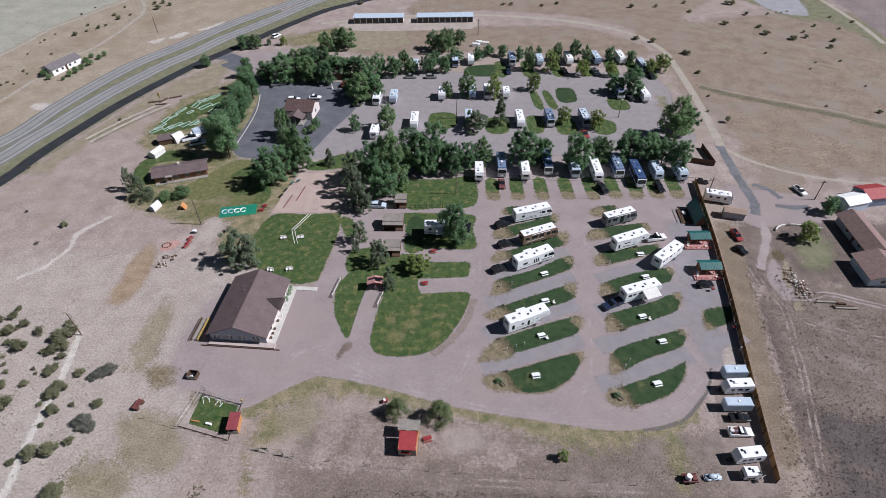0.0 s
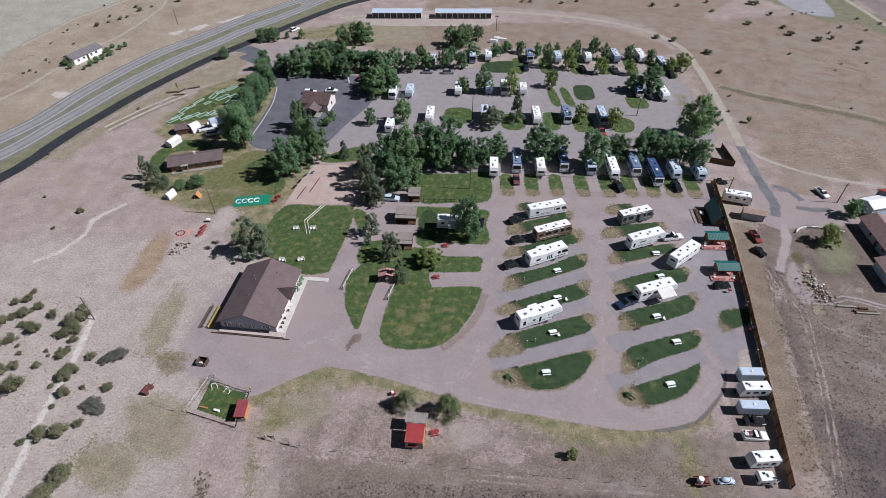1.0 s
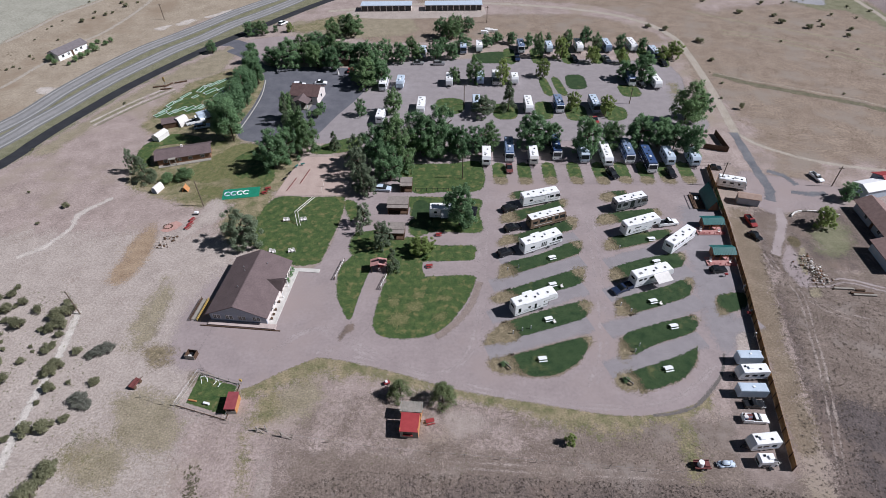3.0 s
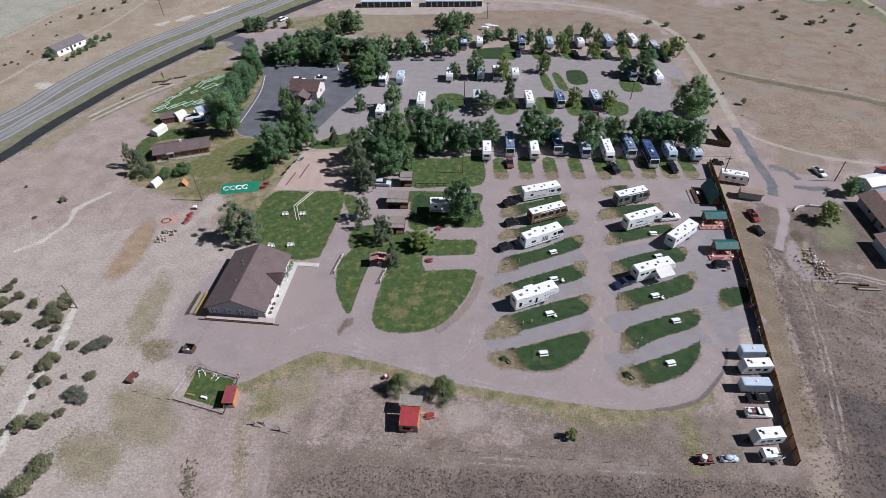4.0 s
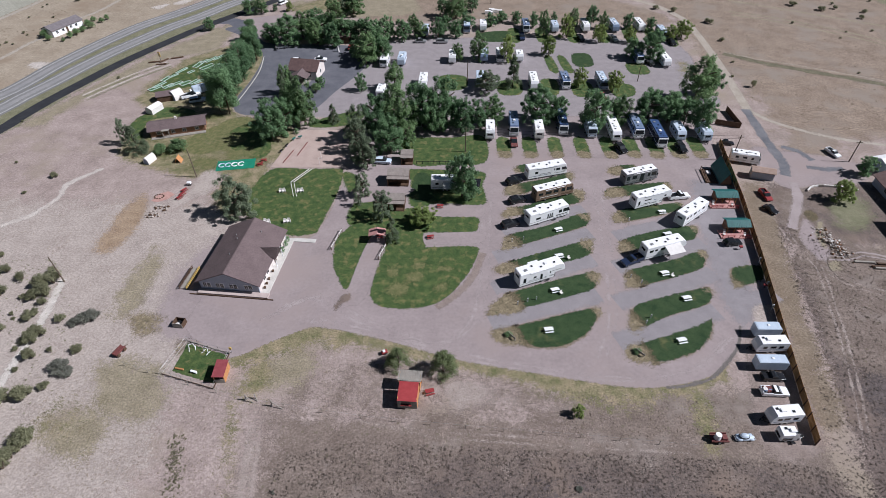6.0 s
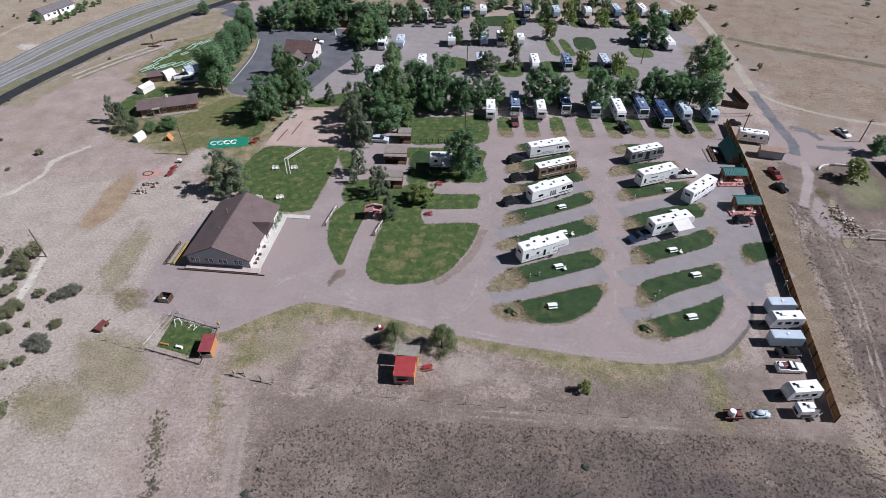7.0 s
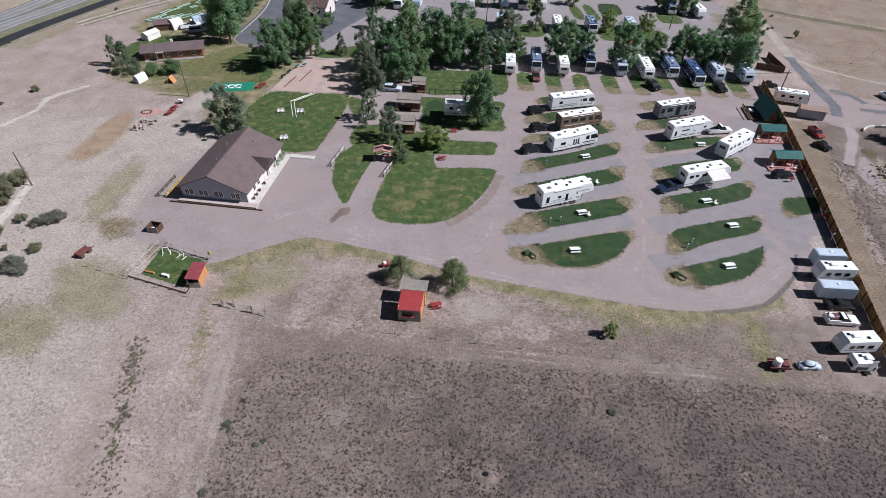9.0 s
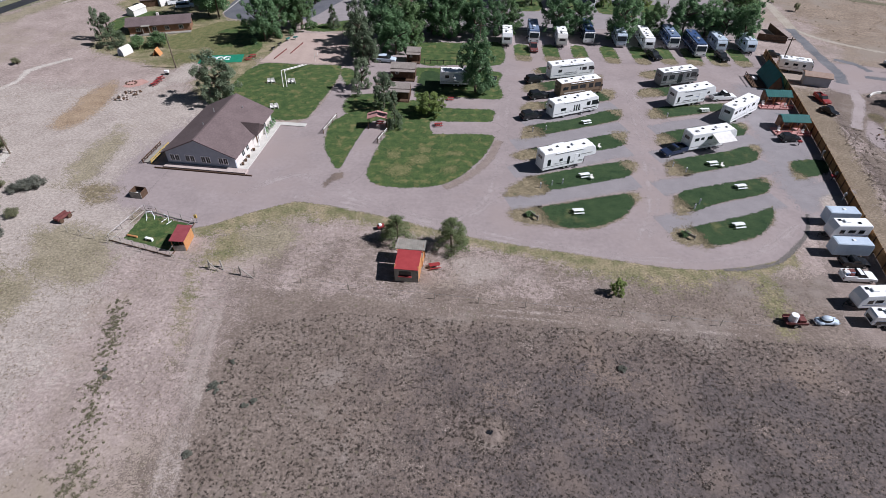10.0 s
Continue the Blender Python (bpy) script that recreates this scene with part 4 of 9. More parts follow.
# the share of each island that is worn dry at its west and east ends
WORN_ENDS = {"L0": (0.18, 0.04), "L1": (0.22, 0.10), "L2": (0.16, 0.12), "L3": (0.13, 0.10), "L4": (0.14, 0.12), "L5": (0.18, 0.1), "L6": (0.2, 0.12), "R0": (0.15, 0.03), "R1": (0.09, 0.06), "R2": (0.11, 0.06), "R3": (0.1, 0.07), "R4": (0.12, 0.06), "R5": (0.22, 0.1), "R6": (0.5, 0.1), "RF": (0.14, 0.02)}
for key, line in LAWNS.items():
    mid = sum((Vector(p) for p in line), Vector((0, 0))) / len(line)
    west, east = min(line), max(line)
    wide = [tuple(mid + (Vector(p) - mid) * 1.06 + Vector((-0.2, -0.2))) for p in line]
    w, e = WORN_ENDS[key]
    patch("verge", clipped(wide, west, east, w, 1 - e * 0.5), 0.040, STRAW, "straw-coloured worn rim of a lawn island", "grass", soft=1.0)
    patch("lawn", line, 0.055, LAWN, "green mown lawn island between camping sites", "lawn", soft=0.9)
    patch("verge", clipped(wide, west, east, -0.1, w + 0.05), 0.058, DRY_TURF, "browned turf at the end of a lawn island", "grass", soft=1.8, step=0.8)
    for f0, f1 in ((-0.1, w), (1 - e, 1.1)):
        patch("verge", clipped(wide, west, east, f0, f1), 0.062, STRAW_END, "dry worn end of a lawn island", "grass", soft=1.9, step=0.8)
# grey gravel pads between the islands
for p, q in (((7, 67), (29, 74.5)), ((8, 76), (30, 84.5)), ((9, 85), (31, 93)), ((11, 94), (31, 102)), ((30, 62.5), (51, 70)), ((32, 72), (54, 80.5)), ((34, 82), (55, 90)), ((36, 92), (56, 99)), ((57, 72), (64, 75)), ((57.5, 84), (65, 88))):
    strip("pad", [p, ((p[0] + q[0]) / 2, (p[1] + q[1]) / 2), q], 4.2, 0.036, PAD_GREY, "grey gravel pull-through camping pad", "gravel", soft=1.5)

GREENS = (
    ([(-15.6, 83.6), (-14.0, 88.1), (-11.0, 89.6), (-6.2, 88.3), (4.6, 88.6), (5.4, 86.1), (2.4, 78.8), (-2.8, 72.0), (-10.8, 70.3), (-16.2, 73.0)], LAWN_LIGHT, "wide mown lawn with yellowed patches"),
    ([(-25.4, 92.7), (-19.2, 94.4), (-18.1, 91.2), (-19.5, 85.4), (-21.3, 75.4), (-23.8, 79), (-25.6, 84)], LAWN_LIGHT, "narrow mown lawn beside a path"),
    ([(-47.6, 117.8), (-38, 118.6), (-30, 118.8), (-28.6, 118.6), (-28.3, 117.4), (-28.2, 109.7), (-30.4, 94.6), (-30.8, 92.8), (-32.4, 92.4), (-36.3, 92.0), (-44, 96), (-50.2, 102.7)], LAWN_LIGHT, "play lawn behind the hall"),
    ([(-13.9, 133.0), (0, 134.5), (8.5, 135), (8.6, 122), (-2, 120.6), (-10.4, 120.8)], LAWN_LIGHT, "shaded lawn between the trees"),
    ([(-91.1, 133.0), (-94.4, 142.0), (-92.8, 147.6), (-87.7, 152.1), (-79.0, 150.5), (-77.9, 147.2), (-88.6, 144.9), (-89.4, 138.8), (-87.3, 133.5)], LAWN_LIGHT, "green strip behind the long cabin"),
    ([(-76.2, 128.5), (-73.9, 134.9), (-70.3, 139.5), (-64.3, 145.9), (-57.7, 144.1), (-52.3, 132.1), (-55.7, 126.1), (-63.8, 127.4), (-68.4, 125.4)], YELLOW_TURF, "half-dry lawn before the long cabin"),
    ([(-64.1, 135.8), (-59.8, 142.3), (-54.3, 141.0), (-49.7, 127.9), (-52.6, 123.4), (-59.1, 126.8)], LAWN_LIGHT, "green lawn under the shade trees"),
    ([(-36, 140), (-28, 143), (-26.5, 150), (-36, 147), (-42, 141)], LAWN_LIGHT, "lawn beside the office lane"),
    ([(2.7, 105), (6.6, 105.2), (7.2, 109.6), (5, 110.8), (2.4, 108.6)], LAWN_LIGHT, "thin lawn by the shaded trailer"),
    ([(-10, 105.5), (-6, 105), (-4.6, 108), (-6, 116), (-9.6, 116)], LAWN, "shaded lawn beside the camping cabins"),
    ([(89.0, 103.8), (97.8, 107.5), (97.6, 101.6), (93.3, 95.4), (87.5, 95.5)], VERGE_GREEN, "thin green yard of the neighbouring house"),
    ([(-62, 236), (-52, 240), (-46, 250), (-54, 254), (-70, 240)], MIXED_GRASS, "mown green strip by the frontage road"),
    ([(10, 212), (22, 214), (24, 205), (12, 204)], LAWN, "empty grassed camping site"),
    ([(42.4, 182), (48.4, 182.4), (48.8, 191.5), (46, 193), (42.4, 191.5)], LAWN, "oval lawn between drives"),
    ([(33, 178), (36, 177), (35, 190), (32.5, 190)], LAWN_LIGHT, "narrow planted strip", ),
    ([(38, 178), (41, 177), (39.5, 190), (37, 190)], LAWN_LIGHT, "narrow planted strip"),
    ([(29, 161), (33.5, 161), (34, 171), (29, 171)], LAWN_LIGHT, "grassed strip between sites"),
    ([(38.5, 160), (44.5, 160), (44.5, 169), (39, 169)], LAWN_LIGHT, "grassed strip between sites"),
    ([(51, 159.5), (57, 160), (58, 167), (51, 169)], LAWN_LIGHT, "grassed strip between sites"),
    ([(15, 161), (21.5, 161), (22, 170), (15, 170)], LAWN_LIGHT, "grassed strip between sites"),
    ([(-4, 164), (4, 165), (4, 174), (-4, 174)], LAWN_LIGHT, "grassed strip between sites"),
    ([(60, 176), (66, 176), (66, 183), (60, 184)], LAWN_LIGHT, "grassed strip between sites"),
    ([(84, 208), (83, 200), (80, 199), (80, 209)], LAWN_LIGHT, "green corner along the boundary"),
    ([(81, 186), (78.5, 172), (77, 172), (79, 187)], MIXED_GRASS, "thin grass along the boundary"),
)
patch("verge", [(-50.5, 101), (-47.5, 118.5), (-51, 122), (-57, 119), (-59, 108), (-55, 100)], 0.045, MIXED_GRASS, "dry grass fading from the play lawn", "grass", soft=4.0, step=2)
patch("lawn", [(-97.7, 162.8), (-96.6, 171.1), (-93.9, 179.1), (-90.3, 185.0), (-83.9, 191.0), (-79.2, 187.3), (-77.7, 180.3), (-85.7, 174.0), (-83.7, 167.7), (-91.8, 163.4)], 0.053, LAWN_LIGHT, "green grass under the net frames", "lawn", soft=2.6)
patch("lawn", [(-5.9, 87.6), (-6.0, 89.2), (-6.6, 93.0), (-4, 93.2), (4.6, 93.4), (5.5, 93.9), (6.2, 98.1), (5.4, 98.8), (-3.2, 98.9), (-5.0, 99.4), (-6.0, 101.5), (-9.3, 101.9), (-12.1, 101.8), (-16.0, 99.0), (-19.2, 98.0), (-21.5, 96.9), (-24.0, 94.8), (-24.4, 91), (-20, 89), (-15, 88), (-14, 84), (-8, 84)], 0.047, LAWN_LIGHT, "mown lawn round the picnic sites", "lawn", soft=0.9)
patch("lawn", [(-14.0, 118.0), (-7.2, 118.6), (2.1, 117.9), (8.3, 117.0), (7.4, 111.5), (8.0, 107.0), (7.0, 103.5), (-3.9, 104.0), (-7.5, 102.3), (-10.2, 103.2), (-10.8, 108.5), (-10.7, 114.0)], 0.046, LAWN_LIGHT, "shaded lawn round the camping cabins", "lawn", soft=1.2)
patch("lawn", [(-24.7, 99.8), (-23.4, 104.4), (-19.2, 105.6), (-14.6, 104.2), (-13.2, 99.5), (-13.2, 92.1), (-20.1, 92.8), (-23.9, 96.1)], 0.046, LAWN_LIGHT, "lawn under young trees beside the cabins", "lawn", soft=1.2)
patch("lawn", [(-28.6, 116.4), (-25.9, 116.8), (-21.9, 111.0), (-21.4, 106.1), (-24.0, 105.2), (-25.8, 108.8)], 0.046, LAWN_LIGHT, "thin lawn under a young tree", "lawn", soft=1.4)
for line, stuff_of, words in GREENS:
    patch("lawn", line, 0.055, stuff_of, words, "lawn", soft=1.0 if stuff_of not in (MIXED_GRASS, VERGE_GREEN) else 5.0)
for x in (13.9, 21.0, 28.0, 35.2, 42.4, 48.7, 55.0, 60.5, 66.5):
    patch("lawn", [(x - 1.5, 125.0), (x + 1.5, 124.8), (x + 1.6, 134), (x - 1.6, 134)], 0.055, LAWN_LIGHT, "short grass strip between parked campers", "lawn", soft=1.0)
    patch("verge", [(x - 1.6, 124.2), (x + 1.5, 124.0), (x + 1.6, 127), (x - 1.6, 127.4)], 0.062, STRAW_END, "dry end of a grass strip", "grass", soft=1.4, step=0.8)
for x in (23.5, 34, 45.5, 57, 67.5, 76):
    patch("lawn", [(x - 1.8, 203.5), (x + 1.8, 203.5), (x + 1.9, 216), (x - 1.9, 216)], 0.055, LAWN_LIGHT, "grass strip between parked campers", "lawn", soft=1.0)
patch("play_court", [(-47.7, 119.3), (-29, 119.4), (-30.5, 130), (-31.6, 138.5), (-43.2, 138.5), (-45.8, 130)], 0.058, SAND, "pale sand play court", "sand", soft=0.6, round_off=False)
patch("path", [(-6.3, 89.4), (-6.6, 92.6), (-5, 92.9), (6.2, 93.2), (6.2, 89.8), (-4, 89.1)], 0.060, GRAVEL, "gravel tent site", "gravel", soft=0.6)
patch("path", [(-21.2, 73), (-17.4, 73), (-15.4, 88), (-13.8, 91.5), (-18.2, 92)], 0.050, GRAVEL, "gravel path to a picnic site", "gravel", soft=0.7)
patch("path", [(-24, 104), (-11, 107.5), (-11, 111), (-24, 110)], 0.060, GRAVEL, "gravel drive to the camping cabins", "gravel", soft=0.8)
patch("dirt_stain", [(-23.5, 70.5), (-22.2, 73.8), (-20.6, 74.4), (-20.2, 72.8), (-21.6, 71.6), (-22.8, 69.6)], 0.064, DARK_FIELD, "brown washed-out dirt at the lawn's tip", "soil", soft=0.9)
strip("dirt_stain", [(-3.2, 70.6), (1.0, 74.6), (4.2, 79.6), (6.4, 86.5)], 1.5, 0.062, BROWN_SOIL, "brown dirt rim round the lawn", "soil", soft=1.2, step=1.2)
strip("dirt_stain", [(36.1, 52.9), (39.9, 53.3), (44.5, 54.9), (48.9, 58.7), (51.7, 61.8), (53.8, 66.5)], 0.6, 0.062, WINDROW, "dark dirt windrow at the road's edge", "soil", soft=0.5, step=1.2)
patch("bare_soil", [(57.2, 66.4), (61, 68.6), (61.6, 72), (58.5, 71.4)], 0.062, PALE_SOIL, "pale rubble strip by the fence", "soil", soft=1.6)
patch("bare_soil", [(48, 41.5), (57, 42), (60, 58), (62, 66), (56, 65), (52, 58)], 0.024, BROWN_SOIL, "bare parking soil beside the fence", "soil", soft=3.0)
patch("field", [(68.5, 58), (70.5, 72), (73.5, 86), (77.5, 104), (81, 110), (84, 101), (87, 90), (98, 88), (112, 84), (104, 66), (88, 54)], 0.028, MID_FIELD, "grey-brown trodden ground beyond the board fence", "field", soft=5.0)
strip("track", [(85.2, 113), (83.0, 106.2), (79.3, 99.8), (76.6, 95.0)], 2.2, 0.036, GRAVEL_WORN, "pale dirt path beside the rubble", "track", soft=1.0, step=1.5)
patch("bare_soil", [(78.4, 95.3), (80.6, 98.6), (82.0, 96.5), (81.6, 90.9), (80.8, 86.1), (77.5, 84.6), (76.7, 87.6), (76.7, 91.7)], 0.037, GRAVEL_LOOSE, "pale scraped dirt beside the rubble", "soil", soft=1.6, step=1)
patch("brush", [(81.9, 101.2), (83.8, 101.8), (84.6, 100.1), (83.3, 97.8), (81.7, 98.2)], 0.040, DRY_TURF, "dark weedy hollow beside the track", "weeds", soft=1.0, step=0.8)
patch("brush", [(83.3, 97.4), (84.4, 97.6), (80.9, 88.5), (80.4, 92.3)], 0.040, OLIVE_WEEDS, "olive weeds round the rubble", "weeds", soft=1.2, step=0.8)
patch("brush", [(79.6, 84.2), (81.4, 84.2), (80.2, 81.6), (78.4, 81.7)], 0.040, OLIVE_WEEDS, "olive weeds beside the beams", "weeds", soft=1.2, step=0.8)
for away in (-0.6, 0.6):
    strip("track", [(x, y + away) for x, y in [(78.9, 85.5), (83.5, 85.3), (87.4, 86.6), (90.3, 86.0), (93.1, 84.6), (96.1, 83.5), (104, 80)]], 0.55, 0.039, GRAVEL_WORN, "pale wheel rut winding past the rubble", "track", soft=0.4, step=1.5, strength=0.8)
    strip("track", [(x + away, y) for x, y in [(74.5, 95.4), (74.6, 89.7), (75.6, 86.3), (76.3, 82.5), (75.6, 79), (74.6, 75.2), (73.3, 70.7), (71.7, 64.4), (68, 53), (64, 42)]], 0.5, 0.039, WORN_BAND, "faint wheel rut of a path through the field", "track", soft=0.4, step=2, strength=0.55)
    strip("track", [(x + away * 0.4, y + away) for x, y in [(77.4, 81.0), (79.7, 78.3), (83.0, 76.1), (89.9, 74.0), (98, 72)]], 0.5, 0.039, WORN_BAND, "faint wheel rut across the trodden ground", "track", soft=0.4, step=2, strength=0.5)

# yellowed and worn places in the wide lawn and round the long cabin
for x, y, a, b in ((-11.2, 75.2, 2.6, 1.8), (-7.6, 79.4, 2.2, 1.6), (-7.2, 82.4, 1.6, 1.1), (-1.4, 81.6, 2.2, 0.8), (-12.4, 80.5, 1.4, 1.6), (-2.5, 76.0, 1.6, 1.2)):
    patch("worn_turf", [(x + a * math.cos(k * 0.785) * (0.8 + 0.3 * (k % 2)), y + b * math.sin(k * 0.785)) for k in range(8)], 0.066, YELLOW_TURF, "yellowed patch worn into the lawn", "grass", soft=min(a, b) * 1.6)
for x, y, a, b in ((-58, 125, 5, 3.5), (-66, 121, 5, 3), (-78, 127, 4, 3), (-62, 133, 5, 3), (-84, 136, 3.5, 3), (-72, 146, 4, 1.6), (-53, 121, 3, 2)):
    patch("worn_turf", [(x + a * math.cos(k * 0.785) * (0.8 + 0.3 * (k % 2)), y + b * math.sin(k * 0.785)) for k in range(8)], 0.066, YELLOW_TURF, "dry worn patch in the cabin lawn", "grass", soft=min(a, b) * 1.6)
patch("bare_soil", [(-65.5, 112), (-64, 118.5), (-61, 117), (-58.5, 112), (-61, 107.5), (-64, 107)], 0.016, PALE_SOIL, "pale trodden soil beside the game mat", "soil", soft=3.0)
for away in (-2.4, -0.8, 0.8, 2.4):
    strip("track", [(x - away * 0.6, y + away * 0.7) for x, y in [(-116.4, 158.3), (-112.0, 166.2), (-106.1, 175.4), (-99.2, 184.0)]], 0.9, 0.022, VERGE_GREEN if away in (-2.4, 0.8) else CHALK_LOOSE, "faint row of an old garden", "grass", soft=0.7, step=2, strength=0.75)


# ---- trees and shrubs ----
SHARED = {}


def leaf_cloud(name, clumps, per_clump, leaf, spread, material, rng, flat=1.0, low=1.0):
    """Many small leaf quads round a set of clump centres (x, y, z, size), in one mesh."""
    c = np.array(clumps)
    k = len(c) * per_clump
    own = np.repeat(np.arange(len(c)), per_clump)
    way = rng.normal(size=(k, 3))
    way /= np.linalg.norm(way, axis=1)[:, None]
    far = rng.random(k) ** 0.45
    at = c[own, :3] + way * (far * c[own, 3])[:, None] * np.array([1, 1, flat]) * spread
    u = rng.normal(size=(k, 3))
    u[:, 2] *= 0.55
    u /= np.linalg.norm(u, axis=1)[:, None]
    v = np.cross(u, way + rng.normal(size=(k, 3)) * 0.5 + np.array([0.0, 0.0, 1.0]))
    v /= np.linalg.norm(v, axis=1)[:, None] + 1e-9
    size = leaf * (0.6 + 0.8 * rng.random(k))[:, None]
    u, v = u * size * np.array([1, 1, low]), v * size * 0.7 * np.array([1, 1, low])
    verts = np.stack([at - u - v * 0.4, at + u * 0.2 - v, at + u + v * 0.3, at - u * 0.1 + v], 1).reshape(-1, 3)
    data = bpy.data.meshes.new(name)
    data.from_pydata(verts.tolist(), [], np.arange(4 * k).reshape(-1, 4).tolist())
    data.materials.append(material)
    return data


def crown_mesh(kind, variant):
    """A crown within a unit height and a unit radius."""
    rng = np.random.default_rng(hash_of(kind) + 17 * variant)
    clumps = []
    if kind in ("round", "pale", "light", "silver"):
        loose = kind in ("pale",)
        lobes = [(0.0, 0.0, 0.76, 0.34)]
        for k in range(10):                     # boughs that reach out unevenly, the low ones widest
            th, z = k * 2.4 + variant + 0.5 * rng.random(), 0.13 + 0.06 * k + 0.06 * rng.random()
            out = (0.54 - 0.30 * max(0.0, z - 0.35)) * (0.75 + 0.4 * rng.random())
            lobes.append((out * math.cos(th), out * math.sin(th), z, 0.30 + 0.12 * rng.random()))
        for x, y, z, r in lobes:
            for _ in range(10 if not loose else 7):
                w = rng.normal(size=3)
                w /= np.linalg.norm(w)
                q = r * (0.55 + 0.5 * rng.random())
                clumps.append((x + w[0] * q, y + w[1] * q, max(0.06, z + w[2] * q * 0.55), 0.085 + 0.10 * rng.random()))
        leaf, per, flat = 0.030, 130 if not loose else 120, 0.50
    elif kind == "tall":
        for _ in range(46):
            z = 0.14 + 0.8 * rng.random()
            edge = (0.95 * math.sin(math.pi * min(1, (z + 0.02) * 0.86)) ** 0.6) * (0.7 + 0.3 * rng.random())
            th = rng.random() * math.tau
            r = edge * (0.45 + 0.4 * rng.random())
            clumps.append((r * math.cos(th), r * math.sin(th), z, 0.26 + 0.14 * rng.random()))
        leaf, per, flat = 0.044, 230, 0.30
    elif kind in ("cone", "pine"):
        for _ in range(64):
            z = 0.06 + 0.9 * rng.random() ** 1.15
            edge = (1.0 - z) ** (0.85 if kind == "cone" else 0.5) * (0.92 if kind == "cone" else 1.05)
            th = rng.random() * math.tau
            r = edge * (0.35 + 0.6 * rng.random() ** 0.6)
            clumps.append((r * math.cos(th), r * math.sin(th), z, 0.12 + 0.20 * edge))
        leaf, per, flat = 0.034, 150 if kind == "cone" else 95, 0.26
    else:                           # shrub, sage
        for _ in range(20):
            th, r = rng.random() * math.tau, 0.68 * rng.random() ** 0.6
            clumps.append((r * math.cos(th), r * math.sin(th), 0.18 + 0.5 * (1 - r * r) * rng.random() + 0.12, 0.24 + 0.16 * rng.random()))
        leaf, per, flat = 0.055, 120, 0.62
    material = {"round": (LEAF_DARK, LEAF_GREEN, LEAF_DARK)[variant % 3], "tall": LEAF_DARK, "pale": LEAF_PALE, "light": LEAF_LIGHT, "silver": LEAF_PALE, "cone": NEEDLES, "pine": PINE_PALE, "shrub": JUNIPER, "sage": SAGE, "green_shrub": LEAF_GREEN}[kind]
    return leaf_cloud("crown", clumps, per, leaf, 1.0, material, rng, flat, {"tall": 0.27, "cone": 0.33, "pine": 0.45, "shrub": 0.62, "sage": 0.9, "green_shrub": 0.6}.get(kind, 0.40))


def hash_of(word):
    return sum(ord(ch) * (i + 3) for i, ch in enumerate(word))


def trunk_mesh(kind, variant):
    """A tapered trunk with limbs, in the same unit space as the crown; the trunk's thickness is a share of the radius."""
    rng = np.random.default_rng(hash_of(kind) * 3 + variant)
    bm = bmesh.new()
    low = kind in ("shrub", "sage", "green_shrub")
    if low:
        for k in range(5):
            th = k * 1.3 + rng.random()
            rod(bm, (0, 0, 0), (0.4 * math.cos(th), 0.4 * math.sin(th), 0.55), 0.05, 0.02, 5)
    else:
        top = 0.9 if kind in ("cone", "pine", "tall") else 0.62
        mid = (0.05 * rng.normal(), 0.05 * rng.normal(), top * 0.5)
        rod(bm, (0, 0, 0), mid, 0.052, 0.04)
        rod(bm, mid, (0.04 * rng.normal(), 0.04 * rng.normal(), top), 0.04, 0.015)
        for k in range(7):
            th, z = k * 2.4 + rng.random(), top * (0.4 + 0.08 * k)
            r = 0.55 * (1 if kind in ("round", "pale", "light", "silver") else 0.6 * (1 - z))
            rod(bm, (0, 0, z), (r * math.cos(th), r * math.sin(th), z + 0.14), 0.03, 0.01, 5)
    data = bpy.data.meshes.new("trunk")
    bm.to_mesh(data)
    bm.free()
    data.materials.append(BARK)
    return data


def plant(kind, x, y, height, radius, name, label, category, group=""):
    """A tree or shrub of one of the kinds, with its trunk and crown as parts."""
    variant = int(abs(x * 7 + y * 13)) % 3
    for make in (crown_mesh, trunk_mesh):
        if (make, kind, variant) not in SHARED:
            SHARED[make, kind, variant] = make(kind, variant)
    spin = (x * 37 + y * 11) % 360
    root = thing(name, pose(x, y, 0, 0, 0, spin), label, category, group)
    size = Matrix.Diagonal((radius * 1.16, radius * 1.16, height, 1))
    piece("trunk" if category == "tree" else "stem", SHARED[trunk_mesh, kind, variant], root, m=size)
    piece("crown" if category == "tree" else "foliage", SHARED[crown_mesh, kind, variant], root, m=size)
    return root


ROUND = "leafy dark green shade tree"
for x, y, h, r in ((-84.8, 233.7, 6.5, 2.9), (-80.0, 234.7, 6.0, 3.6), (-95.0, 215.2, 5.6, 2.2), (-41.2, 233.2, 9.2, 5.6), (-48.4, 229.0, 9.1, 3.8),
                   (-67.2, 204.7, 7.1, 4.9), (-61.0, 200.9, 11.6, 5.4), (-57.2, 208.8, 9.7, 4.8), (-50.6, 208.7, 11.2, 5.2), (-43.8, 207.4, 10.1, 5.1), (-35.9, 205.6, 8.6, 4.6), (-30.2, 202.9, 10.2, 4.2), (-30.0, 183.8, 11.1, 4.7), (-26.3, 190.5, 11.3, 4.4), (-33.9, 190.6, 6.3, 3.8), (-25.0, 205.4, 9.6, 4.0), (-18.5, 205.2, 8.6, 3.5), (-12.1, 207.6, 6.5, 2.9), (-5.5, 207.6, 8.2, 3.3), (1.0, 208.3, 7.2, 2.9)):
    plant("round", x, y, h, r, "tree", ROUND + " near the entrance", "tree", "entrance trees")
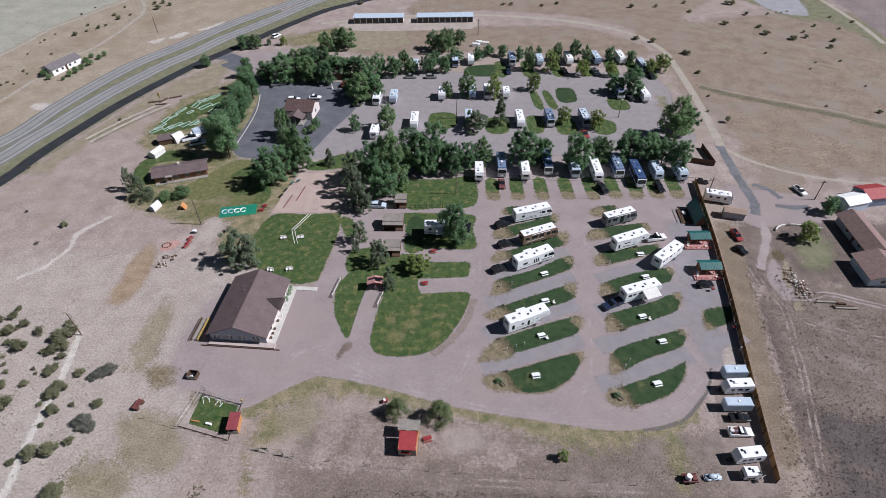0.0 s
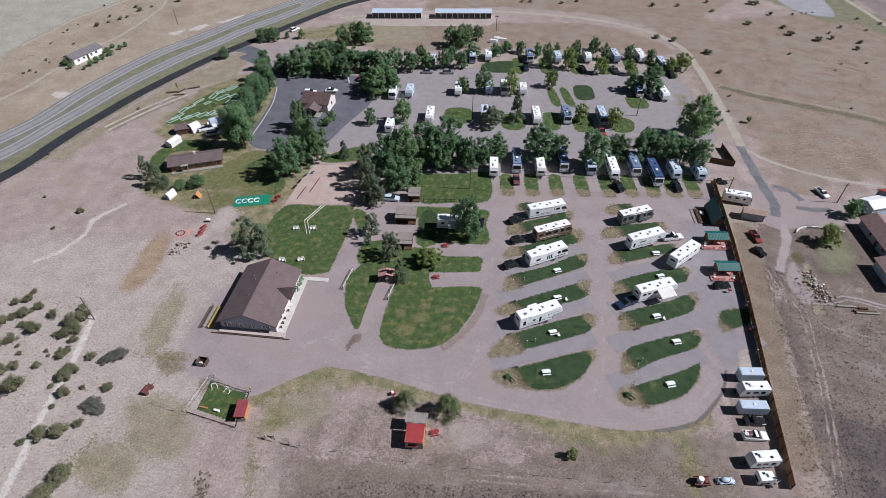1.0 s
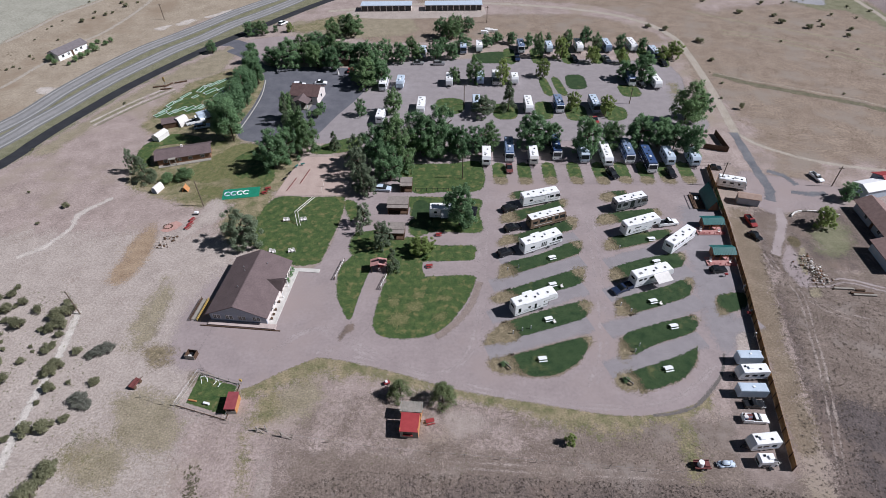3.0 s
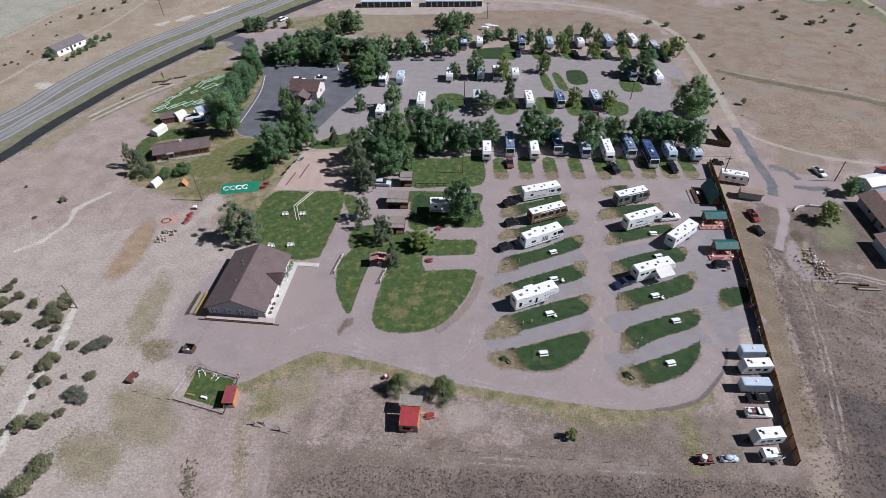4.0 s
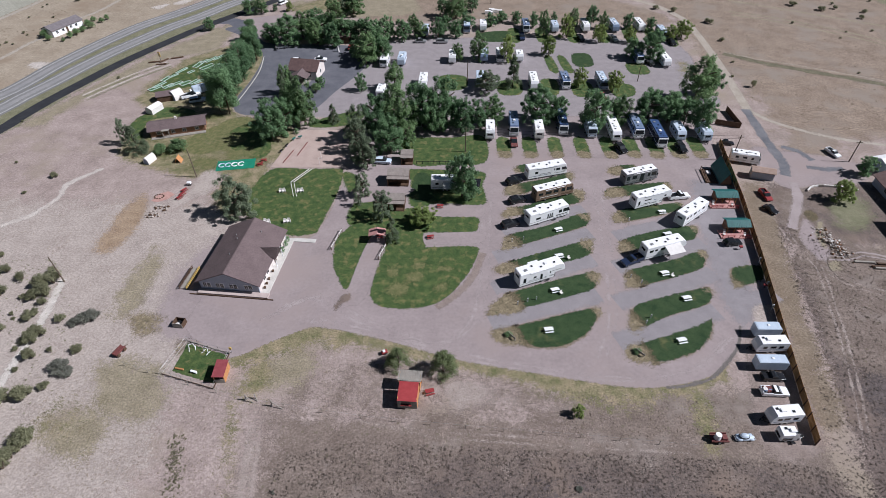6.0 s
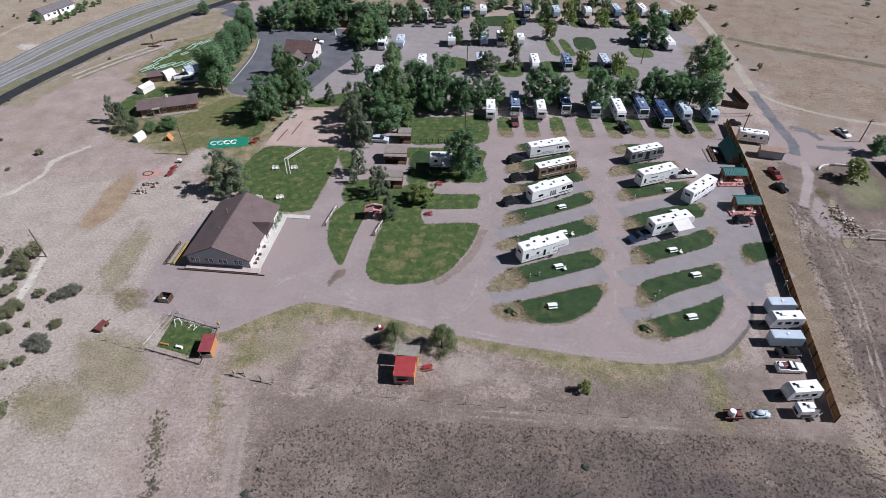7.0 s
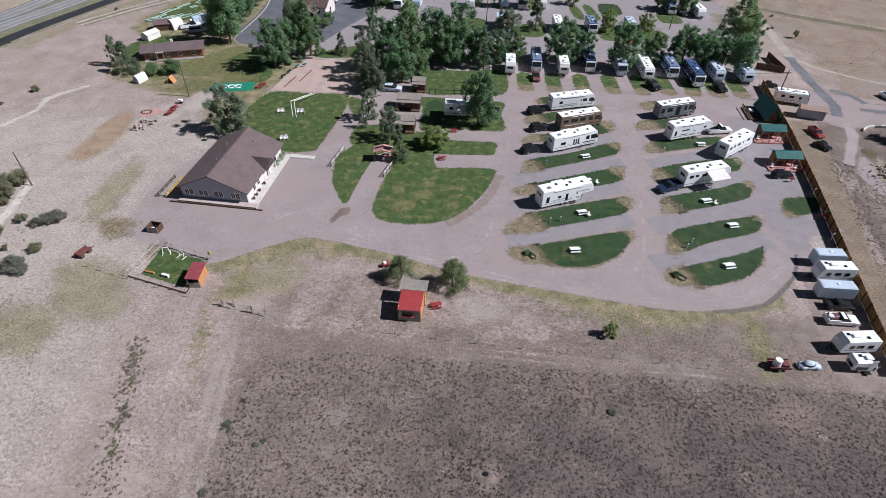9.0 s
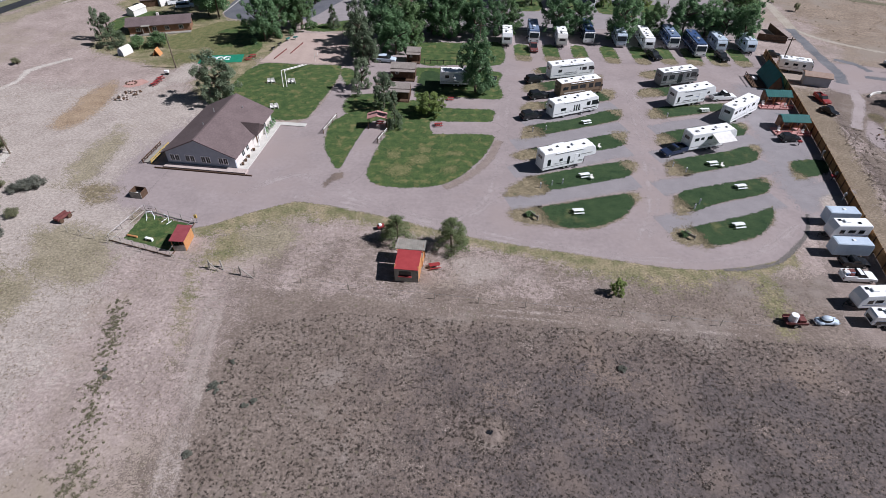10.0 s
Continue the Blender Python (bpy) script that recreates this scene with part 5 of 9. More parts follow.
for x, y, h, r in ((-75.6, 205.5, 8.0, 2.9), (-73.6, 196.1, 8.8, 3.4), (-69.2, 186.8, 10.3, 3.4), (-70.0, 180.2, 10.4, 3.4), (-69.0, 171.1, 12.2, 3.6), (-69.2, 160.6, 13.0, 4.2), (-67.0, 148.0, 14.4, 4.4), (-70.3, 149.3, 13.0, 3.8)):
    plant("tall", x, y, h * 1.02, r * 0.86, "tree", "tall dark green tree in a windbreak row", "tree", "windbreak trees")
for x, y, h, r in ((-50.0, 132.6, 13.4, 4.9), (-42.8, 141.1, 15.4, 4.6), (-53.1, 161.4, 9.7, 2.8), (-18.6, 165.0, 9.2, 3.3), (-20.5, 134.5, 13.4, 5.1), (-14.9, 136.0, 15.1, 5.5), (-8.5, 140.5, 15.3, 5.6), (-2.7, 140.4, 16.1, 5.2), (-16.6, 126.0, 11.5, 4.5), (-12.6, 130.1, 8.1, 2.6), (2.3, 138.1, 11.3, 3.9), (7.3, 140.1, 9.2, 3.5), (11.6, 143.2, 8.4, 3.6)):
    plant("round", x, y, h, r, "tree", ROUND + " in the middle of the campground", "tree", "shade trees")
for x, y, h, r in ((24.1, 142.8, 11.9, 5.2), (40.0, 139.1, 13.5, 4.7), (56.6, 143.7, 11.5, 5.0), (62.1, 142.8, 10.1, 5.0), (69.7, 137.6, 11.7, 3.9), (74.8, 156.9, 14.3, 5.6), (80.6, 161.0, 9.6, 3.6), (9.0, 187.3, 10.2, 3.6), (68.8, 187.1, 11.2, 4.6), (63.5, 189.0, 7.6, 3.6), (34.5, 209.1, 10.1, 2.8), (54.1, 218.2, 9.4, 2.9), (5.6, 217.2, 6.7, 3.5), (1.1, 227.5, 10.5, 3.8)):
    plant("round", x, y, h, r, "tree", ROUND + " behind parked campers", "tree", "shade trees")
for x, y, h, r in ((-42.8, 165.2, 4.4, 1.8), (-29.2, 163.2, 6.3, 2.1), (1.9, 186.5, 6.6, 2.3), (49.3, 151.8, 3.8, 2.0), (19.6, 223.9, 4.5, 3.0), (25.2, 222.5, 5.4, 2.4), (39.8, 220.4, 5.6, 1.7), (-74.7, 237.1, 3.3, 1.1), (104.1, 116.5, 6.0, 2.4)):
    plant("round", x, y, h, r, "tree", "bushy green tree beside a drive", "tree")
for x, y, h, r in ((-15, 214, 7, 2.8), (-2.5, 215, 6.5, 2.6), (15, 219, 6, 2.4), (31.5, 217, 7, 2.2), (47, 218, 7.5, 2.4), (58.5, 216, 7, 2.2), (68, 217, 6.5, 2.2), (76, 214, 6, 2.2), (-3.5, 231, 8.5, 3.2), (3.6, 234, 7.5, 3.0), (8.2, 236, 7, 2.6), (-72.5, 191.0, 9.0, 3.4), (-70.6, 175.5, 11.0, 4.0), (-70.2, 166, 12, 4.2), (-69.3, 155, 12.5, 4.4), (-45.5, 142.5, 13, 4.2), (-47, 136.0, 13, 4.2), (-44.6, 199.6, 9.5, 4.2), (-50.6, 200.4, 9.0, 4.0), (-24.5, 186, 9.5, 3.6), (-18.5, 139.5, 12, 4.4), (-5.5, 137, 12, 4.2), (30, 144, 9, 3.4), (48, 142.5, 9, 3.4), (66, 140.5, 10, 3.6), (-40, 204.5, 9.5, 4.0), (-52, 203, 9.5, 3.8)):
    plant("tall" if x < -66 else "round", x, y, h, r * (0.7 if x < -66 else 1.0), "tree", ROUND + " in a close row", "tree", "shade trees")
plant("light", -7.0, 96.4, 4.9, 3.2, "shrub", "wide bushy yellow-green shrub on the lawn", "shrub")
plant("round", 2.2, 106.8, 13.5, 4.3, "tree", "tall leafy green tree beside a trailer", "tree")
for x, y, h, r in ((-23.6, 121.5, 9.6, 3.3), (-22.2, 119.4, 7.1, 2.4), (-25.4, 127.0, 11.0, 3.4), (-26.2, 132.5, 11.5, 3.6), (-21.9, 106.9, 7.3, 2.4), (-16.3, 98.3, 8.5, 2.8), (-90.4, 130.9, 8.2, 2.1), (-22.5, 102.9, 4.4, 1.1), (-44.5, 231.5, 8.0, 3.0)):
    plant("pale", x, y, h, r, "tree", "sparse pale-leaved young tree", "tree")
plant("silver", -50.1, 99.5, 10.6, 4.4, "tree", "pale grey-green bushy tree behind the hall", "tree")
plant("green_shrub", -43.6, 162.1, 3.6, 1.7, "shrub", "round clipped green shrub by the office", "shrub")
plant("silver", 10.9, 163.2, 7.4, 4.2, "tree", "silvery blue-green tree beside a camper", "tree")
for x, y, h, r in ((50.8, 162.7, 7.8, 2.6), (40.5, 165.9, 7.4, 2.4), (19.0, 186.2, 9.6, 2.9), (34.1, 191.2, 7.3, 2.6), (42.9, 207.2, 9.8, 3.1), (54.3, 203.0, 7.5, 2.6), (65.2, 202.6, 6.4, 2.2), (86.1, 206.9, 7.5, 3.3), (81.1, 204.5, 6.4, 2.7), (-68.4, 236.9, 4.7, 1.6), (92.6, 105.4, 6.4, 2.6)):
    plant("light", x, y, h, r, "tree", "yellow-green young tree between camping sites", "tree", "young trees")
for x, y, h, r in ((-52.0, 157.3, 10.5, 2.3), (-50.6, 161.6, 7.5, 1.8), (-34.8, 142.9, 6.2, 1.8), (19.3, 166.0, 10.7, 3.0), (-13.3, 90.5, 7.0, 1.7), (-85.5, 126.8, 8.1, 3.0)):
    plant("cone", x, y, h, r, "tree", "dark green conical evergreen tree", "tree")
for x, y, h, r in ((-9.6, 57.0, 4.6, 2.0), (-1.7, 55.8, 5.2, 2.3)):
    plant("pine", x, y, h, r, "tree", "bushy young pine casting a long shadow", "tree", "pines")
for x, y, h, r in ((-78.8, 125.5, 3.7, 2.0), (-74.9, 127.6, 4.2, 2.6), (-156.6, 208.4, 3.4, 1.8), (-153.4, 205.3, 2.5, 1.3), (-147.6, 204.8, 1.7, 0.9), (-146.8, 208.2, 2.6, 1.4), (-145.7, 210.9, 3.0, 1.6), (-144.8, 214.3, 2.6, 1.4), (-146.3, 220.9, 2.7, 1.4), (-143.5, 218.3, 3.1, 1.6), (-146.3, 225.8, 2.3, 1.2), (-142.6, 224.5, 2.3, 1.2), (-141.7, 227.3, 2.3, 1.2)):
    plant("green_shrub", x, y, h, r, "shrub", "large green garden shrub by a house", "shrub", "house shrubs")
for x, y, r in ((-97.2, 84.7, 0.8), (-97.3, 82.6, 1.2), (-99.6, 81.5, 1.0), (-95.5, 77.8, 1.5), (-93.3, 79.9, 1.2), (-94.7, 79.1, 0.7), (-88.7, 77.9, 1.2), (-97.4, 77.3, 1.1), (-94.6, 75.1, 0.8), (-92.5, 74.6, 1.1), (-90.5, 73.3, 1.6), (-94.0, 71.0, 1.3), (-83.5, 79.9, 1.0), (-81.6, 76.8, 1.9), (-83.1, 75.7, 1.9), (-81.4, 73.9, 1.6), (-85.4, 72.7, 0.8), (-83.1, 72.5, 1.4), (-80.7, 71.0, 1.0), (-81.3, 67.3, 1.3), (-80.5, 68.5, 0.9), (-85.1, 68.3, 0.5), (-84.2, 67.2, 0.4), (-90.4, 67.5, 0.6), (-74.8, 67.0, 1.1), (-89.3, 64.1, 1.2), (-84.9, 64.6, 0.9), (-77.0, 63.4, 1.6), (-77.5, 62.1, 1.5), (-78.5, 61.4, 1.0), (-75.8, 58.4, 1.3), (-79.3, 59.8, 0.6), (-72.9, 59.7, 0.6), (-67.9, 59.6, 1.1), (-86.0, 58.9, 2.2), (-75.1, 49.5, 1.6), (-72.2, 50.2, 1.7), (-69.7, 52.0, 1.0), (-78.2, 48.1, 0.8), (-67.3, 42.3, 1.8), (-76.7, 55.3, 0.6), (-91.9, 69.4, 0.5), (-98.6, 75.6, 1.3), (-96.1, 69.5, 1.5), (-91.2, 62.5, 1.7), (-103.4, 80.4, 1.4), (-67.3, 41.3, 1.7), (-68.1, 37.7, 2.1), (-67.8, 39.4, 1.4), (-69.7, 37.3, 1.2)):
    plant("shrub", x, y, r * 1.75, r, "shrub", "olive-green juniper bush on pale soil", "shrub", "junipers")
for x, y, r in ((-71.7, 66.1, 1.1), (-70.4, 66.9, 1.5), (-69.1, 67.7, 1.5), (-68.9, 55.8, 1.7), (-67.3, 54.8, 1.3)):
    plant("sage", x, y, r * 1.3, r, "shrub", "grey-green sage bush on dry soil", "shrub", "sage bushes")
for x, y, r in ((119.9, 271.4, 1.1), (145.4, 266.8, 1.3), (130.7, 255.2, 1.6), (144.3, 250.9, 1.3), (144.0, 242.7, 1.8), (153.0, 236.5, 1.7), (159.3, 238.3, 1.2), (161.3, 244.3, 0.8), (169.7, 251.0, 1.0), (169.0, 233.5, 1.2), (164.3, 227.0, 1.2), (189.6, 255.8, 1.0), (179.1, 247.6, 0.8), (182.3, 261.7, 0.8), (134.4, 221.7, 0.7), (100.1, 203.9, 1.1), (101.0, 223.0, 1.4), (102.2, 221.8, 1.4), (151.4, 171.1, 1.0), (150.7, 212.6, 0.5), (145.3, 206.4, 0.5), (161.0, 213.5, 0.7), (121.5, 284.2, 1.1), (142.1, 282.3, 1.7), (144.2, 281.3, 1.7), (155.8, 267.2, 0.8), (97.0, 184.6, 0.6), (92.6, 173.3, 0.6), (31.4, 284.7, 1.1), (35.4, 284.5, 1.1), (50.3, 282.3, 1.1), (58.3, 285.2, 1.1), (93.7, 279.1, 1.4), (105.9, 279.1, 1.1), (85.3, 238.8, 1.5), (91.7, 235.4, 1.5), (-40.1, 288.1, 1.4), (166.4, 270.3, 0.5), (163.0, 268.9, 0.5), (161.0, 269.8, 0.5), (158.2, 191.2, 0.5), (135.5, 176.0, 0.5)):
    plant("shrub", x, y, r * 1.35, r, "shrub", "dark juniper bush on the open plain", "shrub", "far junipers")
plant("light", 20.2, 47.5, 2.9, 0.95, "tree", "lone thin green sapling on dry ground", "tree")
plant("shrub", 96.2, 165.8, 3.4, 0.9, "shrub", "upright dark juniper on the plain", "shrub")
for x, y, r in ((-167.6, 212.9, 0.7), (-164.9, 210.5, 0.5), (-168.4, 202.8, 0.7), (-169.6, 200.4, 0.7), (-165.2, 201.5, 0.5), (-165.2, 229.6, 0.6), (-175.6, 230.2, 0.5), (-176.4, 245.4, 0.6), (-176.8, 242.4, 0.5), (-175.3, 252.2, 0.5), (-165.3, 250.6, 1.3), (-162.4, 255.4, 0.8), (-165.1, 262.3, 0.9), (-158.6, 259.0, 1.1), (-156.8, 262.1, 0.8), (-158.5, 275.9, 1.1), (-154.1, 270.7, 1.4), (-150.9, 276.0, 0.8), (-175.3, 277.5, 0.6), (-173.1, 287.0, 0.6), (-158.2, 286.9, 0.7), (-140.8, 284.5, 1.7), (-144.9, 291.4, 1.2), (-141.1, 293.0, 1.2), (-136.6, 289.4, 1.2), (-111.8, 172.4, 0.6), (-102.1, 114.8, 1.1), (-127.2, 143.1, 0.5), (-115.8, 121.1, 0.5), (-105.8, 107.7, 0.6)):
    plant("shrub", x, y, r * 1.4, r, "shrub", "small dark bush on dry prairie", "shrub", "far junipers")


# ---- campers, trailers and cars ----
def wheel_at(parent, x, y, r=0.38, w=0.26, label=""):
    """A wheel with its tyre and rim, its axle along y."""
    if ("wheel", r) not in SHARED:
        t = rod(bmesh.new(), (0, -w / 2, r), (0, w / 2, r), r, sides=18)
        bmesh.ops.bevel(t, geom=t.edges[:], offset=0.04, segments=1, affect="EDGES")
        data = bpy.data.meshes.new("tyre")
        t.to_mesh(data)
        t.free()
        data.materials.append(TYRE)
        h = rod(bmesh.new(), (0, -w / 2 - 0.012, r), (0, w / 2 + 0.012, r), r * 0.58, sides=14)
        rim = bpy.data.meshes.new("rim")
        h.to_mesh(rim)
        h.free()
        rim.materials.append(STEEL)
        SHARED["wheel", r] = data, rim
    tyre, rim = SHARED["wheel", r]
    wheel = piece("wheel", tyre, parent, label, pose(x, y, 0))
    piece("rim", rim, wheel)
    return wheel


def roof_gear(root, x, z, kinds):
    """Air conditioners, vents and hatches on a roof."""
    for dx, dy, what in kinds:
        if what == "ac":
            part("air_conditioner", box(x + dx - 0.45, x + dx + 0.45, dy - 0.33, dy + 0.33, z, z + 0.27, bevel=0.08), ROOF_WHITE, root)
        elif what == "vent":
            part("roof_vent", box(x + dx - 0.2, x + dx + 0.2, dy - 0.2, dy + 0.2, z, z + 0.11, bevel=0.03), GLASS, root, "smoked plastic vent lid")
        else:
            part("roof_hatch", box(x + dx - 0.3, x + dx + 0.3, dy - 0.3, dy + 0.3, z, z + 0.16, bevel=0.05), STEEL, root)


def camper(kind, x, y, heading, length=9.5, width=2.5, height=3.4, body=None, trim=None, label="", slide=0, awning=0, group="", seed=0, marks=(), paints=()):
    """A parked camper: its kind, its middle on the ground, the heading of its front, and its sizes."""
    rng = random.Random(seed + int(x * 3 + y))
    body, trim = body or WHITE, trim or GREYBLUE
    names = {"fifth": "fifth_wheel_trailer", "motor": "motorhome", "trailer": "travel_trailer", "cargo": "cargo_trailer"}
    root = thing(names[kind], pose(x, y, 0.012, 0, 0, heading), label, names[kind].replace("_", " ").replace("fifth wheel trailer", "camper trailer"), group)
    L, W, H = length / 2, width / 2, height
    if kind == "fifth":
        profile = [(-L, 0.55), (L - 2.5, 0.55), (L - 2.35, 1.75), (L - 0.12, 1.8), (L, 2.3), (L - 0.35, H - 0.35), (L - 0.9, H), (-L + 0.1, H), (-L, H - 0.1)]
        wheels = [(-0.9, 1), (0.0, 1), (-0.9, -1), (0.0, -1)]
    elif kind == "motor":
        profile = [(-L, 0.5), (L - 0.1, 0.45), (L, 0.8), (L - 0.05, 1.5), (L - 0.35, H - 0.3), (L - 0.7, H), (-L + 0.08, H), (-L, H - 0.12)]
        wheels = [(L - 1.6, 1), (L - 1.6, -1), (-L + 2.6, 1), (-L + 2.6, -1)]
    elif kind == "trailer":
        profile = [(-L, 0.6), (L - 0.25, 0.55), (L, 0.95), (L - 0.1, H - 0.75), (L - 0.55, H), (-L + 0.12, H), (-L, H - 0.2)]
        wheels = [(-0.45, 1), (0.45, 1), (-0.45, -1), (0.45, -1)]
    else:
        profile = [(-L, 0.5), (L - 0.12, 0.5), (L, 0.8), (L, H - 0.3), (L - 0.2, H), (-L, H)]
        wheels = [(-0.4, 1), (0.4, 1), (-0.4, -1), (0.4, -1)]
    part("body", prism(profile, -W, W, 0.07), body, root)
    front = {"fifth": L - 0.95, "motor": L - 0.75, "trailer": L - 0.6, "cargo": L - 0.25}[kind]
    part("roof", box(-L + 0.16, front, -W + 0.1, W - 0.1, H - 0.01, H + 0.045, bevel=0.02), {BLUE_WHITE: BLUE_WHITE, GREYBLUE: BLUE_WHITE, COBALT: GREYBLUE, NAVY: COBALT}.get(body, ROOF_WHITE), root, {BLUE_WHITE: "pale blue-white metal roof", GREYBLUE: "pale blue-white metal roof", COBALT: "grey-blue roof", NAVY: "deep blue roof"}.get(body, "white membrane roof"))
    # white front against blue paint that is part real, part painted-in tree shade
    if kind == "motor" and body in (COBALT, NAVY):
        part("front_cap", prism([(L - 1.1, 0.5), (L - 0.09, 0.44), (L + 0.015, 0.8), (L - 0.035, 1.5), (L - 0.335, H - 0.29), (L - 0.45, H - 0.18), (L - 0.75, 1.6)], -W - 0.012, W + 0.012, 0.06), WHITE, root, "white front cap, clear of the tree shade painted into the body")
    for dx, s in wheels:
        wheel_at(root, dx, s * (W - 0.16))
    if kind != "cargo":
        roof_gear(root, 0, H + 0.04, [(length * 0.12, 0, "ac"), (-length * 0.18, 0.35, "vent"), (length * 0.28, -0.35, "vent"), (-length * 0.34, -0.3, "hatch"), (-length * 0.02, -0.5, "vent")][: 5 if length > 7 else 3])
    else:
        part("roof_vent", box(-0.2, 0.2, -0.2, 0.2, H + 0.04, H + 0.16, bevel=0.03), ROOF_WHITE, root)
    # side windows, doors and paint stripes, a hair proud of the skin
    top = H - 0.75
    spans = [(-0.86, 0.9), (-0.58, 0.7), (-0.30, 1.1), (0.08, 0.8), (0.42, 1.0)] if length > 7.5 else [(-0.7, 0.8), (-0.2, 1.0), (0.35, 0.7)]
    if kind == "cargo":
        spans = []
    for s in (-1, 1):
        for f0, f1, z0, z1 in marks if s < 0 else ():
            part("window", box(-L + f0 * length, -L + f1 * length, s * W - 0.012, s * W + 0.016, z0 * H, z1 * H, bevel=0.01), GLASS, root)
        for f0, f1, z0, z1, colour in paints if s < 0 else ():
            part("painted_panel", box(-L + f0 * length, -L + f1 * length, s * W - 0.01, s * W + 0.010, z0 * H, z1 * H), colour, root, "painted side panel")
        for k, (f, w) in enumerate(spans if s > 0 or not marks else ()):
            if slide == s and -0.4 < f < 0.1:
                continue
            a = f * L + rng.uniform(-0.1, 0.1)
            part("window", box(a, a + w, s * W - 0.012, s * W + 0.016, top - 0.62 + 0.1 * (k % 2), top, bevel=0.01), GLASS, root)
        if kind != "cargo":
            part("stripe", box(-L + 0.15, (L - 2.6 if kind == "fifth" else L - 0.5), s * W - 0.01, s * W + 0.008, 1.0, 1.12), trim, root, "painted side stripe")
            part("stripe", box(-L * 0.6, L * 0.5, s * W - 0.01, s * W + 0.008, 1.30, 1.34), trim, root, "painted side stripe")
    if kind != "cargo":
        part("door", box(L * 0.18, L * 0.18 + 0.68, -W - 0.022, -W + 0.01, 0.75, 2.65, bevel=0.01), body, root)
        part("step", box(L * 0.18, L * 0.18 + 0.66, -W - 0.38, -W, 0.32, 0.38, bevel=0.01), BLACK, root)
        part("rear_window", box(-L - 0.016, -L + 0.012, -0.62, 0.62, top - 0.5, top + 0.05, bevel=0.01), GLASS, root)
    if kind == "trailer":
        pane = box(-0.012, 0.012, -W * 0.62, W * 0.62, 0, 0.7, bevel=0.01)
        bmesh.ops.transform(pane, matrix=pose(L - 0.06, 0, H - 1.5, 0, -4, 0), verts=pane.verts)
        part("front_window", pane, GLASS, root)
    if kind == "motor":
        pane = box(-0.012, 0.012, -W + 0.14, W - 0.14, 0, 1.15, bevel=0.01)
        bmesh.ops.transform(pane, matrix=pose(L - 0.022, 0, 1.62, 0, -14, 0), verts=pane.verts)
        part("windscreen", pane, GLASS, root)
        part("bumper", box(L - 0.08, L + 0.12, -W + 0.05, W - 0.05, 0.38, 0.72, bevel=0.05), SILVER, root)
        for s in (-1, 1):
            part("mirror", box(L - 0.35, L - 0.2, s * (W + 0.12) - 0.12, s * (W + 0.12) + 0.12, 1.7, 2.15, bevel=0.03), BLACK, root)
            part("headlight", box(L - 0.02, L + 0.03, s * (W - 0.45) - 0.2, s * (W - 0.45) + 0.2, 0.85, 1.05, bevel=0.02), GLASS, root)
    else:
        hitch = bmesh.new()
        far = L + (1.1 if kind != "fifth" else -1.4)
        if kind == "fifth":
            rod(hitch, (L - 1.2, 0, 1.8), (L - 1.2, 0, 1.15), 0.1)
            for side in (-0.8, 0.8):
                leg = bmesh.new()
                rod(leg, (L - 2.0, side, 1.75), (L - 2.0, side, 0.0), 0.05)
                part("landing_leg", leg, BLACK, root)
        else:
            rod(hitch, (L - 0.2, -0.7, 0.5), (far, 0, 0.48), 0.05)
            rod(hitch, (L - 0.2, 0.7, 0.5), (far, 0, 0.48), 0.05)
            rod(hitch, (far - 0.15, 0, 0.6), (far - 0.15, 0, 0.0), 0.04)
            slab(hitch, L + 0.15, L + 0.55, -0.25, 0.25, 0.5, 0.85, bevel=0.04)
        part("hitch", hitch, BLACK, root)
    if slide:
        y0, y1 = sorted((slide * (W - 0.02), slide * (W + 0.75)))
        out = part("slide_out", box(-L * 0.38, L * 0.06, y0, y1, 0.85, H - 0.35, bevel=0.05), body, root)
        edge = slide * (W + 0.75)
        part("window", box(-L * 0.3, -L * 0.05, edge - 0.012, edge + 0.014, 1.7, 2.5, bevel=0.01), GLASS, out)
    if awning:
        s = awning
        sheet = bmesh.new()
        slab(sheet, -L * 0.15, L * 0.62, 0, 2.4, -0.02, 0.02)
        bmesh.ops.transform(sheet, matrix=pose(0, s * W, H - 0.35, -16 * s, 0, 0) @ (Matrix.Identity(4) if s > 0 else Matrix.Diagonal((1, -1, 1, 1))), verts=sheet.verts)
        shade = part("awning", sheet, CANVAS, root, "white open awning")
        for a in (-L * 0.15, L * 0.62):
            part("awning_arm", rod(bmesh.new(), (a, s * W, 1.2), (a, s * (W + 2.3), H - 1.02), 0.03), SILVER, shade)
    elif kind in ("fifth", "motor"):
        part("awning", rod(bmesh.new(), (-L * 0.55, -W - 0.07, H - 0.22), (L * 0.5, -W - 0.07, H - 0.22), 0.07), ROOF_WHITE, root, "rolled-up awning")
    if kind in ("fifth", "motor") and length > 9:
        ladder = bmesh.new()
        for s in (0.55, 0.95):
            rod(ladder, (-L - 0.1, s, 0.9), (-L - 0.1, s, H + 0.15), 0.02, sides=5)
        for k in range(7):
            rod(ladder, (-L - 0.1, 0.55, 1.1 + k * 0.33), (-L - 0.1, 0.95, 1.1 + k * 0.33), 0.015, sides=5)
        part("ladder", ladder, STEEL, root)
    return root


